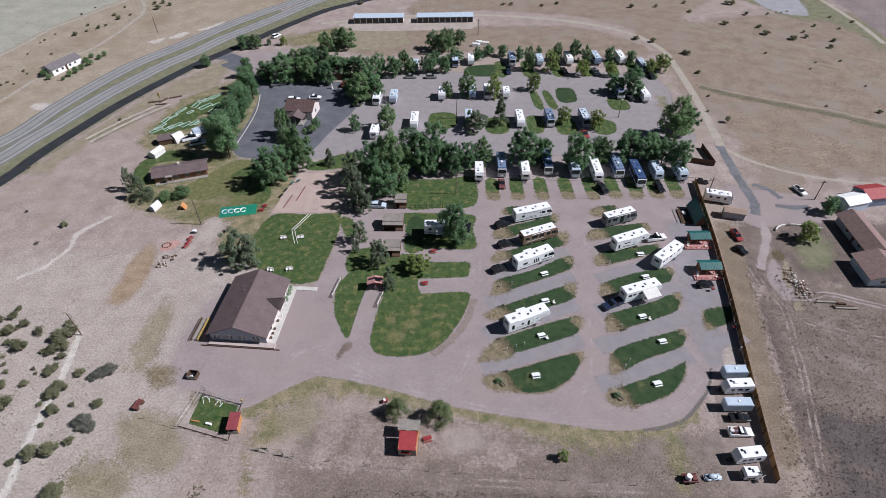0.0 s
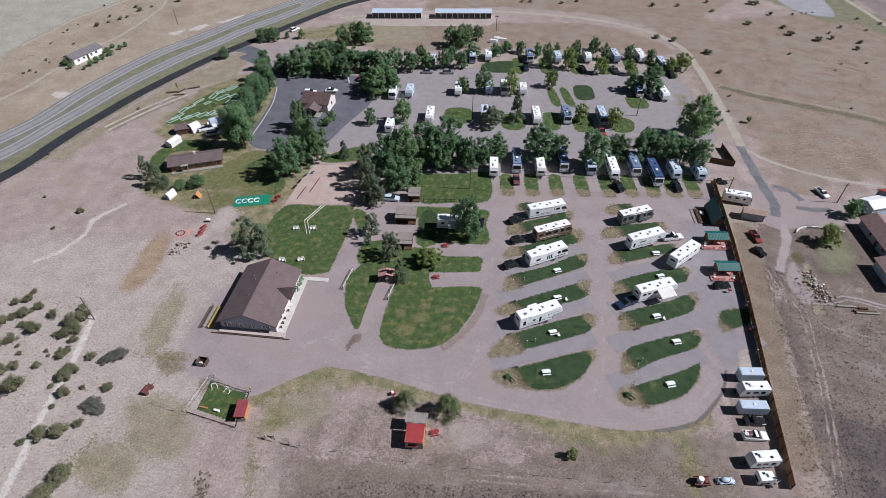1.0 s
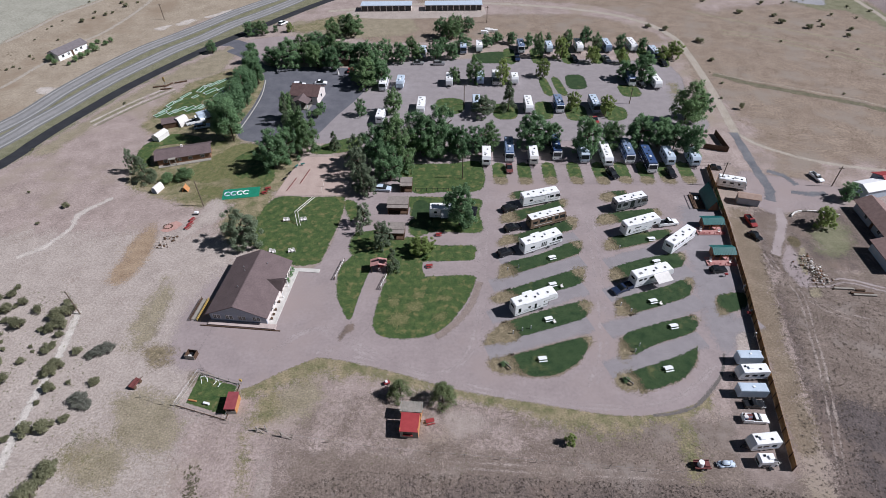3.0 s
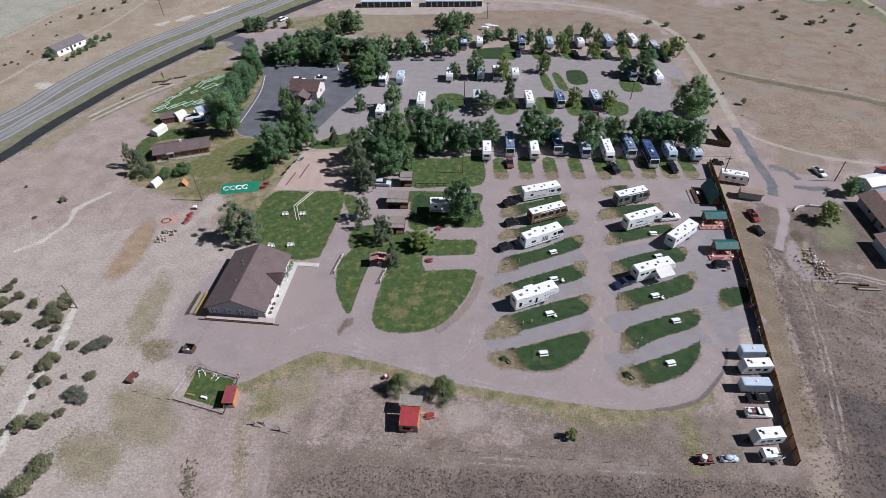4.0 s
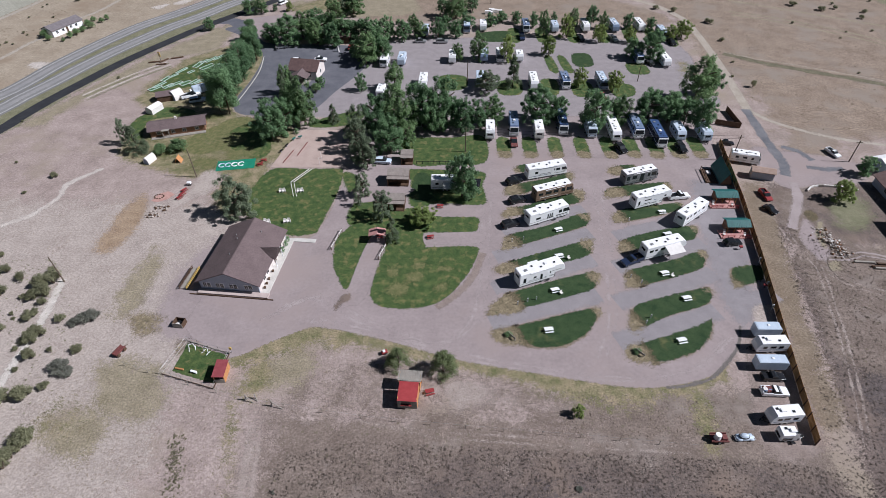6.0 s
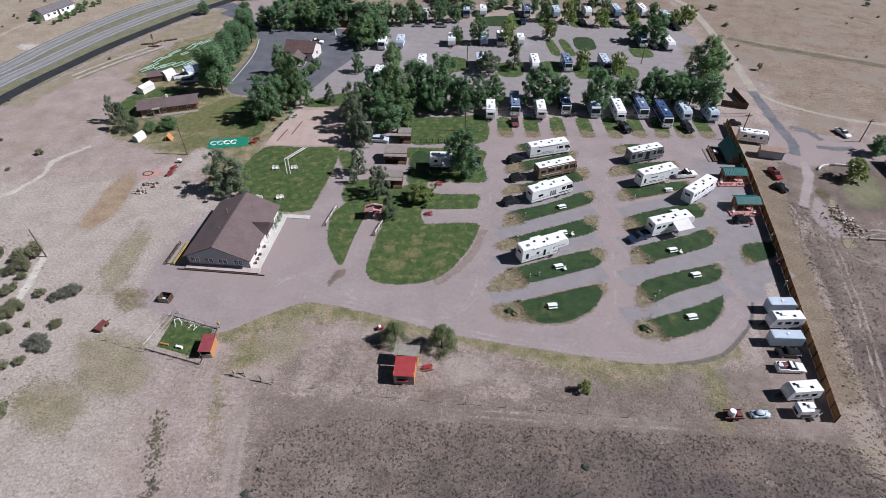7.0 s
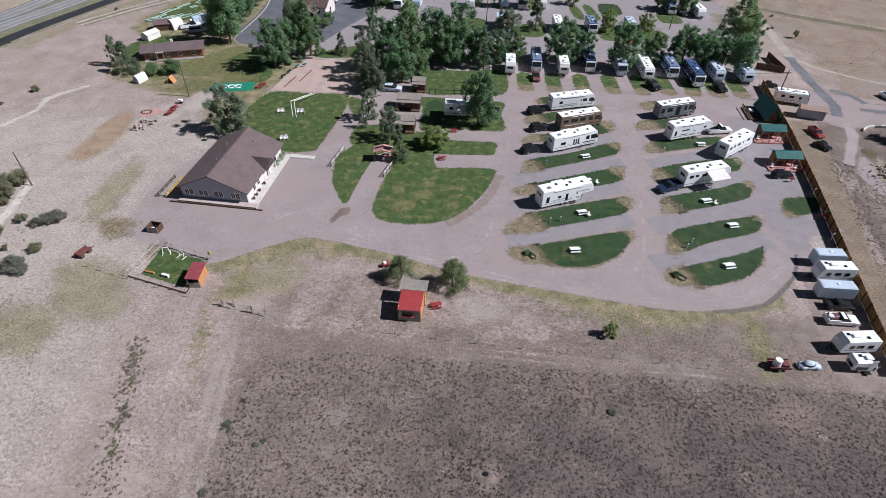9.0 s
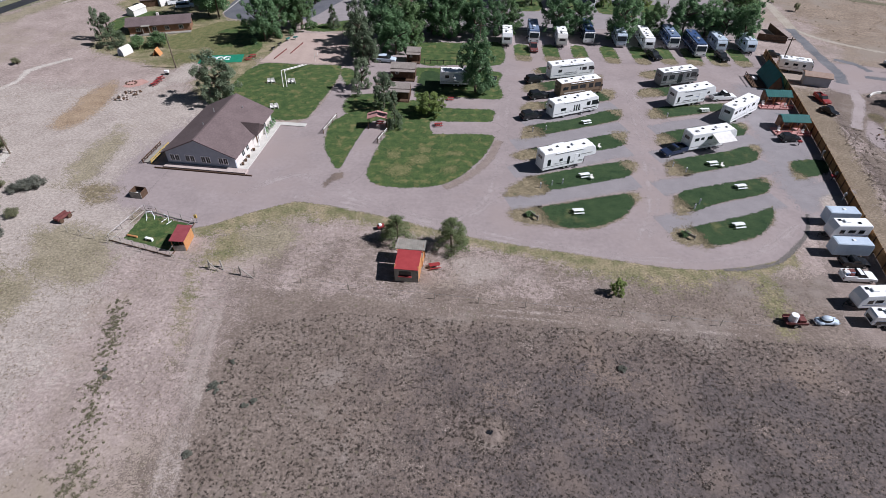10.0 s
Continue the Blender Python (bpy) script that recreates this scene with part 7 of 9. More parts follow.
def simple_house(name, m, x0, x1, y0, y1, eave, ridge, wall, roof, label, category, ridge_along="x", windows=(), over=0.4, door=None, foundation=True):
    """A small building: four walls, a pitched roof, windows and a door."""
    root = thing(name, m, label, category)
    t = 0.18
    if ridge_along == "x":
        part("wall", box(x0, x1, y0, y0 + t, 0, eave), wall, root)
        part("wall", box(x0, x1, y1 - t, y1, 0, eave), wall, root)
        for a, b in ((x0, x0 + t), (x1 - t, x1)):
            bm = prism([(y0 + t, 0), (y1 - t, 0), (y1 - t, eave), ((y0 + y1) / 2, ridge - 0.05), (y0 + t, eave)], a, b)
            bmesh.ops.transform(bm, matrix=Matrix(((0, 1, 0, 0), (1, 0, 0, 0), (0, 0, 1, 0), (0, 0, 0, 1))), verts=bm.verts)
            bmesh.ops.recalc_face_normals(bm, faces=bm.faces)
            part("gable_wall", bm, wall, root)
    else:
        for a, b in ((x0, x0 + t), (x1 - t, x1)):
            part("wall", box(a, b, y0 + t, y1 - t, 0, eave), wall, root)
        gable_wall("gable_wall", x0, x1, y0, y0 + t, eave, ridge - 0.05, wall, root)
        gable_wall("gable_wall", x0, x1, y1 - t, y1, eave, ridge - 0.05, wall, root)
    gable_roof("roof", x0, x1, y0, y1, eave, ridge, over, roof, root, ridge_along)
    for x, y, z, w, h, face in windows:
        window(root, x, y, z, w, h, face)
    if door:
        x, y, face = door
        leaf = part("door", box(-0.45, 0.45, -0.05, 0.02, 0, 2.0, bevel=0.02), DARK_WOOD, root)
        leaf.matrix_basis = pose(x, y, 0.02, 0, 0, {"-y": 0, "+x": 90, "-x": -90}[face])
    return root


# long cabin among the shrubs
long_cabin = simple_house("long_cabin", pose(-84.9, 133.9, 0.012, 0, 0, 17), 0, 14.6, 0, 5.4, 2.3, 3.3, LOG_WALL, BROWN_SHINGLE, "long low red-brown cabin with a dark brown roof", "cabin", "x",
                          [(2.2, 0, 1.2, 0.9, 0.8, "-y"), (6.0, 0, 1.2, 0.9, 0.8, "-y"), (9.0, 0, 1.2, 0.9, 0.8, "-y"), (12.4, 0, 1.2, 0.9, 0.8, "-y")], 0.6, (4.2, 0, "-y"))
part("porch", box(0, 14.6, -1.3, -0.02, 0, 0.18, bevel=0.02), GREY_WOOD, long_cabin)
part("chimney", box(6.8, 7.4, 3.0, 3.6, 2.9, 4.0, bevel=0.03), STUCCO_WHITE, long_cabin)
entry = bmesh.new()
for s in (-0.8, 0.8):
    slab(entry, 4.2 + s - 0.08, 4.2 + s + 0.08, -1.2, -1.05, 0.1, 2.2)
slab(entry, 3.2, 5.2, -1.35, 0, 2.2, 2.32)
part("entry_porch", entry, GREY_WOOD, long_cabin, "pale wooden entry porch")

# office with a rust-red roof, and the lodge under the trees
office = simple_house("office", pose(-48.8, 175.5, 0.012, 0, 0, -9), -4.6, 4.6, -4.0, 4.0, 3.2, 5.2, STUCCO_WHITE, STORE_RED, "campground office with a rust-red roof and cream gable", "building", "x",
                      [(-2.5, -4.0, 1.6, 1.2, 1.1, "-y"), (2.2, -4.0, 1.6, 1.2, 1.1, "-y"), (4.6, 0, 1.7, 1.0, 1.1, "+x")], 0.5, (0, -4.0, "-y"))
gable_roof("porch_roof", -2.9, 2.6, -8.2, -3.4, 2.4, 3.5, 0.3, BROWN_SHINGLE, office, "y", label="dark brown porch roof")
for x in (-2.7, 0.0, 2.4):
    part("porch_post", rod(bmesh.new(), (x, -8.0, 0), (x, -8.0, 2.4), 0.09), WHITE, office)
part("porch_deck", box(-2.9, 2.6, -8.2, -4.02, 0.0, 0.2, bevel=0.02), GREY_WOOD, office)
simple_house("lodge", pose(-45.0, 205.0, 0.012, 0, 0, 0), -6.5, 6.5, -3, 3, 2.8, 4.4, DARK_WOOD, STORE_RED, "dark red-brown lodge half hidden under trees", "cabin", "x", [(-3, -3, 1.5, 1, 1, "-y"), (3, -3, 1.5, 1, 1, "-y")], 0.6, (0, -3, "-y"))
camper("trailer", -22.5, 160.1, 86, 6.0, 2.4, 2.9, WHITE, GREYBLUE, "white travel trailer half hidden behind a tree")

# rental storage row: white units with dark doors
for x0, x1 in ((-40.5, -17.5), (-11.0, 15.0)):
    root = thing("storage_building", pose(0, 261.5, 0.02), "long white storage building with a row of dark doors", "building", "storage row")
    part("wall", box(x0, x1, 0.05, 5.0, 0, 2.5, bevel=0.02), STUCCO_WHITE, root)
    part("roof", prism([(x0 - 0.3, 2.5), (x1 + 0.3, 2.5), (x1 + 0.3, 2.72), (x0 - 0.3, 2.72)], -0.5, 5.4), BLUE_WHITE, root, "pale metal roof")
    n = int((x1 - x0) / 2.6)
    step = (x1 - x0) / n
    for k in range(n):
        part("door", box(x0 + k * step + 0.2, x0 + (k + 1) * step - 0.2, -0.01, 0.06, 0.05, 2.25, bevel=0.01), BLACK, root, "dark roller door" if k == 0 else "")

# white farmhouse beyond the highway
simple_house("farmhouse", pose(-153.1, 208.2, 0.02, 0, 0, 68.4), 0, 13.6, 0, 5.6, 2.5, 3.7, WHITE, SLATE_SHINGLE, "white farmhouse with a grey roof among shrubs", "house", "x", [(2, 0, 1.4, 0.9, 0.9, "-y"), (4.6, 0, 1.4, 0.9, 0.9, "-y"), (8.2, 0, 1.4, 0.9, 0.9, "-y"), (10.6, 0, 1.4, 0.9, 0.9, "-y")], 0.4, (6.4, 0, "-y"))

# the neighbour's house, wing and metal sheds
# main walls in darker grey than the wing, to paint in the west side's shade
simple_house("neighbour_house", pose(106.6, 105.2, 0.02, 0, 0, -3), -2.9, 2.9, -7.4, 7.2, 2.5, 3.9, STUCCO_GREY, HOUSE_ROOF, "long house with a pinkish brown roof beyond the track", "house", "y", [(-2.9, -4, 1.5, 1, 1, "-x"), (-2.9, 2, 1.5, 1, 1, "-x")], 0.6, (-2.9, -1, "-x"))
simple_house("house_wing", pose(103.9, 92.6, 0.02, 0, 0, -3), -5.0, 5.0, -4.0, 4.0, 2.6, 4.2, BLUE_WHITE, HOUSE_ROOF, "pale blue house wing with a pinkish brown roof", "house", "y", [(-2, -4, 1.5, 1, 1, "-y"), (2, -4, 1.5, 1, 1, "-y")], 0.6)
simple_house("metal_shed", pose(111.6, 119.2, 0.02, 0, 0, 14), -3.4, 3.4, -2.3, 2.3, 2.6, 3.4, BLUE_WHITE, ROOF_WHITE, "pale blue metal shed with a white roof", "shed", "x", [], 0.3)
simple_house("metal_shed", pose(118.4, 122.0, 0.02, 0, 0, 8), -3.4, 3.4, -3.0, 3.0, 2.8, 3.9, GREYBLUE, RED_ROOF, "blue-grey shed with a red roof", "shed", "x", [], 0.3)
simple_house("trailer_shed", pose(77.8, 115.3, 0.02, 0, 0, -16), -2.6, 2.6, -1.2, 1.2, 2.1, 2.6, STUCCO_GREY, SHED_ROOF, "small grey shed with a brown roof behind the fence", "shed", "x", [], 0.25)

# camping cabins with silvered roofs and dark open porches
for x, y, w, d in ((-13.6, 113.2, 5.2, 4.2), (-13.3, 102.9, 3.8, 3.6), (-12.0, 122.4, 3.0, 3.4)):
    root = simple_house("camping_cabin", pose(x, y, 0.012, 0, 0, -2), -w / 2, w / 2, -d / 2 + 1.0, d / 2, 2.4, 3.0, DARK_WOOD, GREY_SHINGLE, "small brown camping cabin with a grey shingle roof", "cabin", "x", [(-w * 0.25, -d / 2 + 1.0, 1.5, 0.6, 0.6, "-y")], 0.15, (w * 0.15, -d / 2 + 1.0, "-y"))
    root["group"] = "camping cabins"
    part("porch_roof", box(-w / 2 - 0.15, w / 2 + 0.15, -d / 2 - 0.4, -d / 2 + 0.88, 2.22, 2.32), GREY_SHINGLE, root)
    part("porch_floor", box(-w / 2, w / 2, -d / 2 - 0.2, -d / 2 + 0.98, 0, 0.2, bevel=0.02), DARK_WOOD, root)
    for s in (-1, 1):
        part("porch_post", box(s * (w / 2 - 0.1) - 0.06, s * (w / 2 - 0.1) + 0.06, -d / 2 - 0.1, -d / 2 + 0.02, 0.2, 2.22), LOG_WALL, root)

# teal-roofed cabins with red decks beside the fence
def teal_cabin(x, y, turn):
    root = thing("deck_cabin", pose(x, y, 0.012, 0, 0, turn) @ Matrix.Scale(0.84, 4), "red-brown cabin with a teal metal roof and red deck", "cabin", "deck cabins")
    part("cabin_wall", box(-2.6, 2.9, -0.1, 2.0, 0.25, 2.45, bevel=0.02), LOG_WALL, root)
    gable_roof("roof", -2.9, 3.1, -1.5, 2.2, 2.45, 3.25, 0.2, TEAL_ROOF, root, "x", 0.1)
    for k in range(15):
        a = -3.0 + k * 0.44
        seam = bmesh.new()
        slab(seam, a, a + 0.04, 0.0, 2.1, 0, 0.05)
        slope = math.degrees(math.atan2(0.8, 1.85))
        bmesh.ops.transform(seam, matrix=pose(0, -1.66, 2.50, slope, 0, 0), verts=seam.verts)
        part("roof_seam", seam, TEAL_ROOF, root)
    part("deck", box(-4.6, 3.2, -3.6, -0.1, 0.05, 0.28, bevel=0.02), RED_DECK, root, "faded red timber deck")
    for p in (-2.7, -0.8, 1.1, 2.9):
        part("post", box(p - 0.07, p + 0.07, -1.45, -1.31, 0.28, 2.5), ORANGE_WOOD, root)
    for p in (-4.5, -3.0, -1.5, 0.0, 1.5, 3.0):
        part("rail_post", box(p - 0.05, p + 0.05, -3.55, -3.45, 0.28, 1.15), RED, root)
    for z in (0.65, 1.08):
        part("rail", box(-4.5, -1.2, -3.54, -3.46, z, z + 0.08), RED, root)
        part("rail", box(0.4, 3.1, -3.54, -3.46, z, z + 0.08), RED, root)
    window(root, -1.3, -0.1, 1.5, 0.8, 0.9, "-y")
    window(root, 1.7, -0.1, 1.5, 0.8, 0.9, "-y")
    part("door", box(-0.2, 0.65, -0.14, -0.08, 0.28, 2.2, bevel=0.02), DARK_WOOD, root)
    for px, py in ((-3.6, -2.2), (-3.2, -1.2), (1.6, -2.6)):
        seat = part("deck_chair", box(px - 0.3, px + 0.3, py - 0.3, py + 0.3, 0.55, 0.66, bevel=0.03), CANVAS, root)
        part("chair_back", box(px - 0.3, px + 0.3, py + 0.2, py + 0.3, 0.66, 1.2, bevel=0.03), CANVAS, seat)


teal_cabin(64.6, 105.2, 0)
teal_cabin(63.2, 94.3, 0)
aframe = thing("a_frame_shelter", pose(68.0, 115.8, 0.012, 0, 0, -4), "steep teal-roofed A-frame shelter beside the fence", "shelter")
gable_roof("roof", -1.4, 1.4, -4.2, 3.6, 0.9, 3.5, 0.25, TEAL_ROOF, aframe, "y", 0.12)
gable_wall("gable_wall", -1.25, 1.25, -3.9, -3.75, 0.9, 3.2, LOG_WALL, aframe, "dark red gable end")
gable_wall("gable_wall", -1.25, 1.25, 3.2, 3.35, 0.9, 3.2, LOG_WALL, aframe)
part("deck", box(-4.6, -1.7, -3.5, 2.5, 0.0, 0.25, bevel=0.02), DARK_WOOD, aframe)
for k in range(6):
    part("rail_post", box(-4.55, -4.45, -3.4 + k * 1.15, -3.3 + k * 1.15, 0.25, 1.15), DARK_WOOD, aframe)
part("rail", box(-4.56, -4.44, -3.5, 2.5, 1.06, 1.16), DARK_WOOD, aframe)
part("lounge", box(-3.6, -2.6, 0.0, 1.2, 0.25, 0.7, bevel=0.08), CANVAS, aframe, "white cushioned outdoor seat")

# red-roofed huts
def red_hut():
    root = thing("red_hut", pose(-7.4, 50.2, 0.012, 0, 0, -4), "small hut with a red metal roof and slatted pergola", "hut")
    part("wall", box(-1.6, 1.6, -1.7, -1.58, 0, 2.3), GREY_WOOD, root, "weathered front wall")
    part("wall", box(1.48, 1.6, -1.58, 1.5, 0, 2.5), ORANGE_WOOD, root, "orange cedar side wall")
    part("wall", box(-1.6, -1.48, -1.58, 1.5, 0, 2.5), ORANGE_WOOD, root)
    part("wall", box(-1.48, 1.48, 1.4, 1.52, 0, 2.7), ORANGE_WOOD, root)
    top = box(-1.62, 1.62, -1.9, 1.6, 0, 0.09, bevel=0.02)
    bmesh.ops.transform(top, matrix=pose(0, 0, 2.55, 7, 0, 0), verts=top.verts)
    part("roof", top, RED_ROOF, root, "bright red metal roof")
    part("counter", box(-1.1, 0.7, -1.95, -1.66, 1.0, 1.08, bevel=0.01), RED, root)
    # no hole in the wall: a black slab paints the hatch's inner shade
    part("opening", box(-1.0, 0.6, -1.72, -1.69, 1.1, 1.9), BLACK, root, "black panel painted as the dark inside a serving hatch")
    for x in (-1.75, 1.75):
        part("pergola_post", box(x - 0.07, x + 0.07, 3.3, 3.44, 0, 2.6), ORANGE_WOOD, root)
        part("pergola_beam", box(x - 0.06, x + 0.06, 1.5, 3.6, 2.5, 2.66), ORANGE_WOOD, root)
    for k in range(14):
        x = -1.9 + k * 0.29
        part("pergola_slat", box(x - 0.12, x + 0.12, 1.75, 3.9, 2.68, 2.76), GREY_WOOD, root)
    part("side_rail", box(1.62, 1.72, 1.5, 3.4, 0.0, 1.1), ORANGE_WOOD, root)


red_hut()


def dog_yard():
    """The small fenced lawn with its shelter."""
    patch("lawn", [(-48.6, 61.6), (-40.6, 59.1), (-40.8, 52.9), (-49.2, 55.5)], 0.06, LAWN_LIGHT, "small fenced pet lawn", "lawn", soft=0.3, round_off=False)
    corners = [(-48.9, 62.2), (-40.2, 59.3), (-40.7, 51.9), (-50.8, 54.9)]
    root = thing("yard_fence", pose(0, 0, 0.02), "low wire fence on timber posts round a lawn", "fence")
    for i in range(4):
        a, b = Vector(corners[i]), Vector(corners[(i + 1) % 4])
        n = max(2, int((b - a).length / 2.0))
        for k in range(n):
            p = a.lerp(b, k / n)
            part("post", rod(bmesh.new(), (p.x, p.y, 0), (p.x, p.y, 1.15), 0.05), GREY_WOOD, root)
        part("bottom_board", rod(bmesh.new(), (a.x, a.y, 0.1), (b.x, b.y, 0.1), 0.09, sides=4), GREY_WOOD if i in (0, 3) else DARK_WOOD, root)
        part("top_wire", rod(bmesh.new(), (a.x, a.y, 1.1), (b.x, b.y, 1.1), 0.02, sides=4), STEEL, root)
    shed = thing("pet_shelter", pose(-40.0, 54.8, 0.012, 0, 0, 3) @ Matrix.Scale(0.8, 4), "small open shelter with a dark red roof", "shelter")
    roof = box(-1.25, 1.25, -2.3, 2.3, 0, 0.08, bevel=0.02)
    bmesh.ops.transform(roof, matrix=pose(0, 0, 2.35, 0, 5, 0), verts=roof.verts)
    part("roof", roof, DULL_RED, shed)
    part("wall", box(1.0, 1.1, -2.0, 2.0, 0, 2.2), ORANGE_WOOD, shed, "orange cedar wall")
    part("wall", box(-1.0, 1.0, -2.08, -2.0, 0, 1.2), GREY_WOOD, shed)
    for y in (-2.0, 2.0):
        part("post", box(-1.08, -0.96, y - 0.06, y + 0.06, 0, 2.4), ORANGE_WOOD, shed)
    for x, y, s in ((-47.3, 60.3, 20), (-44.6, 59.6, -25)):
        hoop = thing("agility_hoop", pose(x, y, 0.012, 0, 0, s), "white plastic pet exercise frame", "exercise frame", "exercise frames")
        for dx in (-0.55, 0.55):
            part("leg", rod(bmesh.new(), (dx, 0, 0), (dx * 0.7, 0.3, 1.1), 0.05), WHITE, hoop)
            part("foot", rod(bmesh.new(), (dx, -0.5, 0.04), (dx, 0.5, 0.04), 0.05), WHITE, hoop)
        part("crossbar", rod(bmesh.new(), (-0.42, 0.28, 1.05), (0.42, 0.28, 1.05), 0.05), WHITE, hoop)
    bench = thing("bench", pose(-45.2, 55.2, 0.012, 0, 0, -15), "white bench on the pet lawn", "bench")
    part("seat", box(-0.6, 0.6, -0.2, 0.2, 0.4, 0.48, bevel=0.02), WHITE, bench)
    for x in (-0.5, 0.5):
        part("leg", box(x - 0.05, x + 0.05, -0.18, 0.18, 0, 0.4), WHITE, bench)
    log = thing("toy_tunnel", pose(-48.0, 55.9, 0.012, 0, 0, -12), "orange toy on the pet lawn", "toy")
    part("tube", rod(bmesh.new(), (-0.8, 0, 0.16), (0.8, 0, 0.16), 0.16, sides=12), ORANGE_WOOD, log)
    post = thing("waste_station", pose(-39.9, 59.6, 0.012), "post with a yellow dispenser at the yard gate", "post")
    part("pole", rod(bmesh.new(), (0, 0, 0), (0, 0, 1.6), 0.05), STEEL, post)
    part("dispenser", box(-0.2, 0.2, -0.12, 0.12, 0.9, 1.5, bevel=0.04), YELLOW_RAIL, post)


dog_yard()


# ---- the board fence along the east side ----
FENCE_LINE = [(56.1, 42.6), (58.9, 56.4), (61.6, 69.1), (65.0, 85.1), (68.8, 104.8), (71.8, 124.4), (72.9, 131.0)]
fence = thing("board_fence", pose(0, 0, 0), "tall orange-brown cedar board fence", "fence")
for a, b in zip(FENCE_LINE, FENCE_LINE[1:]):
    a, b = Vector(a), Vector(b)
    n = round((b - a).length / 2.4)
    turn = along(a, b)
    for k in range(n):
        p, q = a.lerp(b, k / n), a.lerp(b, (k + 1) / n)
        span = (q - p).length
        if ("panel", round(span, 2)) not in SHARED:
            boards = 15
            edge = []
            for i in range(boards):         # board faces with recessed joints between them, as one sheet
                u, v = span * i / boards, span * (i + 1) / boards
                edge += [(u + 0.004, -0.008), (u + 0.012, -0.022), (v - 0.012, -0.022), (v - 0.004, -0.008)]
            edge += [(span - 0.004, 0.02), (0.004, 0.02)]
            bm = prism(edge, 0.05, 1.85)
            bmesh.ops.transform(bm, matrix=Matrix(((1, 0, 0, 0), (0, 0, 1, 0), (0, 1, 0, 0), (0, 0, 0, 1))), verts=bm.verts)
            bmesh.ops.recalc_face_normals(bm, faces=bm.faces)
            data = bpy.data.meshes.new("panel")
            bm.to_mesh(data)
            bm.free()
            data.materials.append(FENCE_WOOD)
            SHARED["panel", round(span, 2)] = data
            bar = box(0, span, 0.022, 0.08, 0, 0.09)
            data = bpy.data.meshes.new("rail")
            bar.to_mesh(data)
            bar.free()
            data.materials.append(FENCE_WOOD)
            SHARED["rail", round(span, 2)] = data
            post = box(-0.06, 0.06, -0.02, 0.14, 0, 1.95)
            data = bpy.data.meshes.new("post")
            post.to_mesh(data)
            post.free()
            data.materials.append(DARK_WOOD)
            SHARED["post", round(span, 2)] = data
        m = pose(p.x, p.y, 0, 0, 0, turn)
        piece("panel", SHARED["panel", round(span, 2)], fence, m=m)
        piece("post", SHARED["post", round(span, 2)], fence, m=m)
        for z in (0.4, 1.5):
            piece("rail", SHARED["rail", round(span, 2)], fence, m=m @ pose(0, 0, z))
pen = thing("timber_pen", pose(0, 0, 0), "dark timber fence corner beside the drive", "fence")
for a, b in (((82.0, 139.6), (81.8, 150.0)), ((75.6, 142.0), (82.0, 139.6))):
    a, b = Vector(a), Vector(b)
    n = round((b - a).length / 1.6)
    for k in range(n):
        p, q = a.lerp(b, k / n), a.lerp(b, (k + 1) / n)
        part("panel", box(0.01, (q - p).length - 0.01, -0.05, 0.05, 0.05, 1.7, m=pose(p.x, p.y, 0, 0, 0, along(a, b))), DARK_WOOD, pen)


# ---- site furniture ----
def picnic_table(x, y, turn, top, frame_material, label, group, z=0.012, size=0.8):
    root = thing("picnic_table", pose(x, y, z, 0, 0, turn) @ Matrix.Scale(size, 4), label, "picnic table", group)
    for k in range(4):
        part("plank", box(-1.05, 1.05, -0.40 + k * 0.2, -0.215 + k * 0.2, 0.72, 0.77, bevel=0.01), top, root)
    for s in (-1, 1):
        part("bench", box(-1.05, 1.05, s * 0.72 - 0.15, s * 0.72 + 0.15, 0.42, 0.47, bevel=0.01), top, root)
        for x0 in (-0.75, 0.75):
            part("leg", rod(bmesh.new(), (x0, s * 0.62, 0), (x0, s * 0.2, 0.72), 0.04), frame_material, root)
    for x0 in (-0.75, 0.75):
        part("cross_bar", rod(bmesh.new(), (x0, -0.8, 0.40), (x0, 0.8, 0.40), 0.035), frame_material, root)


for x, y, d in ((17.8, 65.0, 8), (41.7, 62.7, 12), (45.9, 73.2, 12), (23.8, 94.1, 18), (22.7, 85.3, 14), (20.4, 75.2, 14), (43.6, 80.2, 14), (48.8, 100.6, 5), (47.8, 92.6, 14)):
    picnic_table(x, y, d, WHITE, STEEL, "white-topped picnic table on a lawn island", "site tables")
for x, y, d in ((-16.3, 91.6, 0), (-5.0, 91.4, 10), (-3.0, 102.6, 0), (-50.1, 122.3, 20), (-50.6, 120.4, 20), (-3.9, 51.5, 15), (-66.4, 108.8, 60), (-66.3, 107.2, 60), (-66.5, 105.7, 60)):
    picnic_table(x, y, d, RED, DARK_WOOD, "red wooden picnic table on bare ground", "red tables", size=0.72)
for x, y in ((21.5, 74.4), (45.0, 79.4), (24.6, 84.6)):
    chair = thing("camp_chair", pose(x, y, 0.012, 0, 0, 30), "white folding camp chair beside a table", "chair", "camp chairs")
    part("seat", box(-0.28, 0.28, -0.28, 0.28, 0.4, 0.46, bevel=0.02), CANVAS, chair)
    part("backrest", box(-0.28, 0.28, 0.22, 0.28, 0.46, 0.95, bevel=0.02), CANVAS, chair)
    for a, b in ((-1, -1), (1, -1), (-1, 1), (1, 1)):
        part("leg", rod(bmesh.new(), (a * 0.25, b * 0.25, 0), (a * 0.22, b * 0.22, 0.4), 0.02), STEEL, chair)
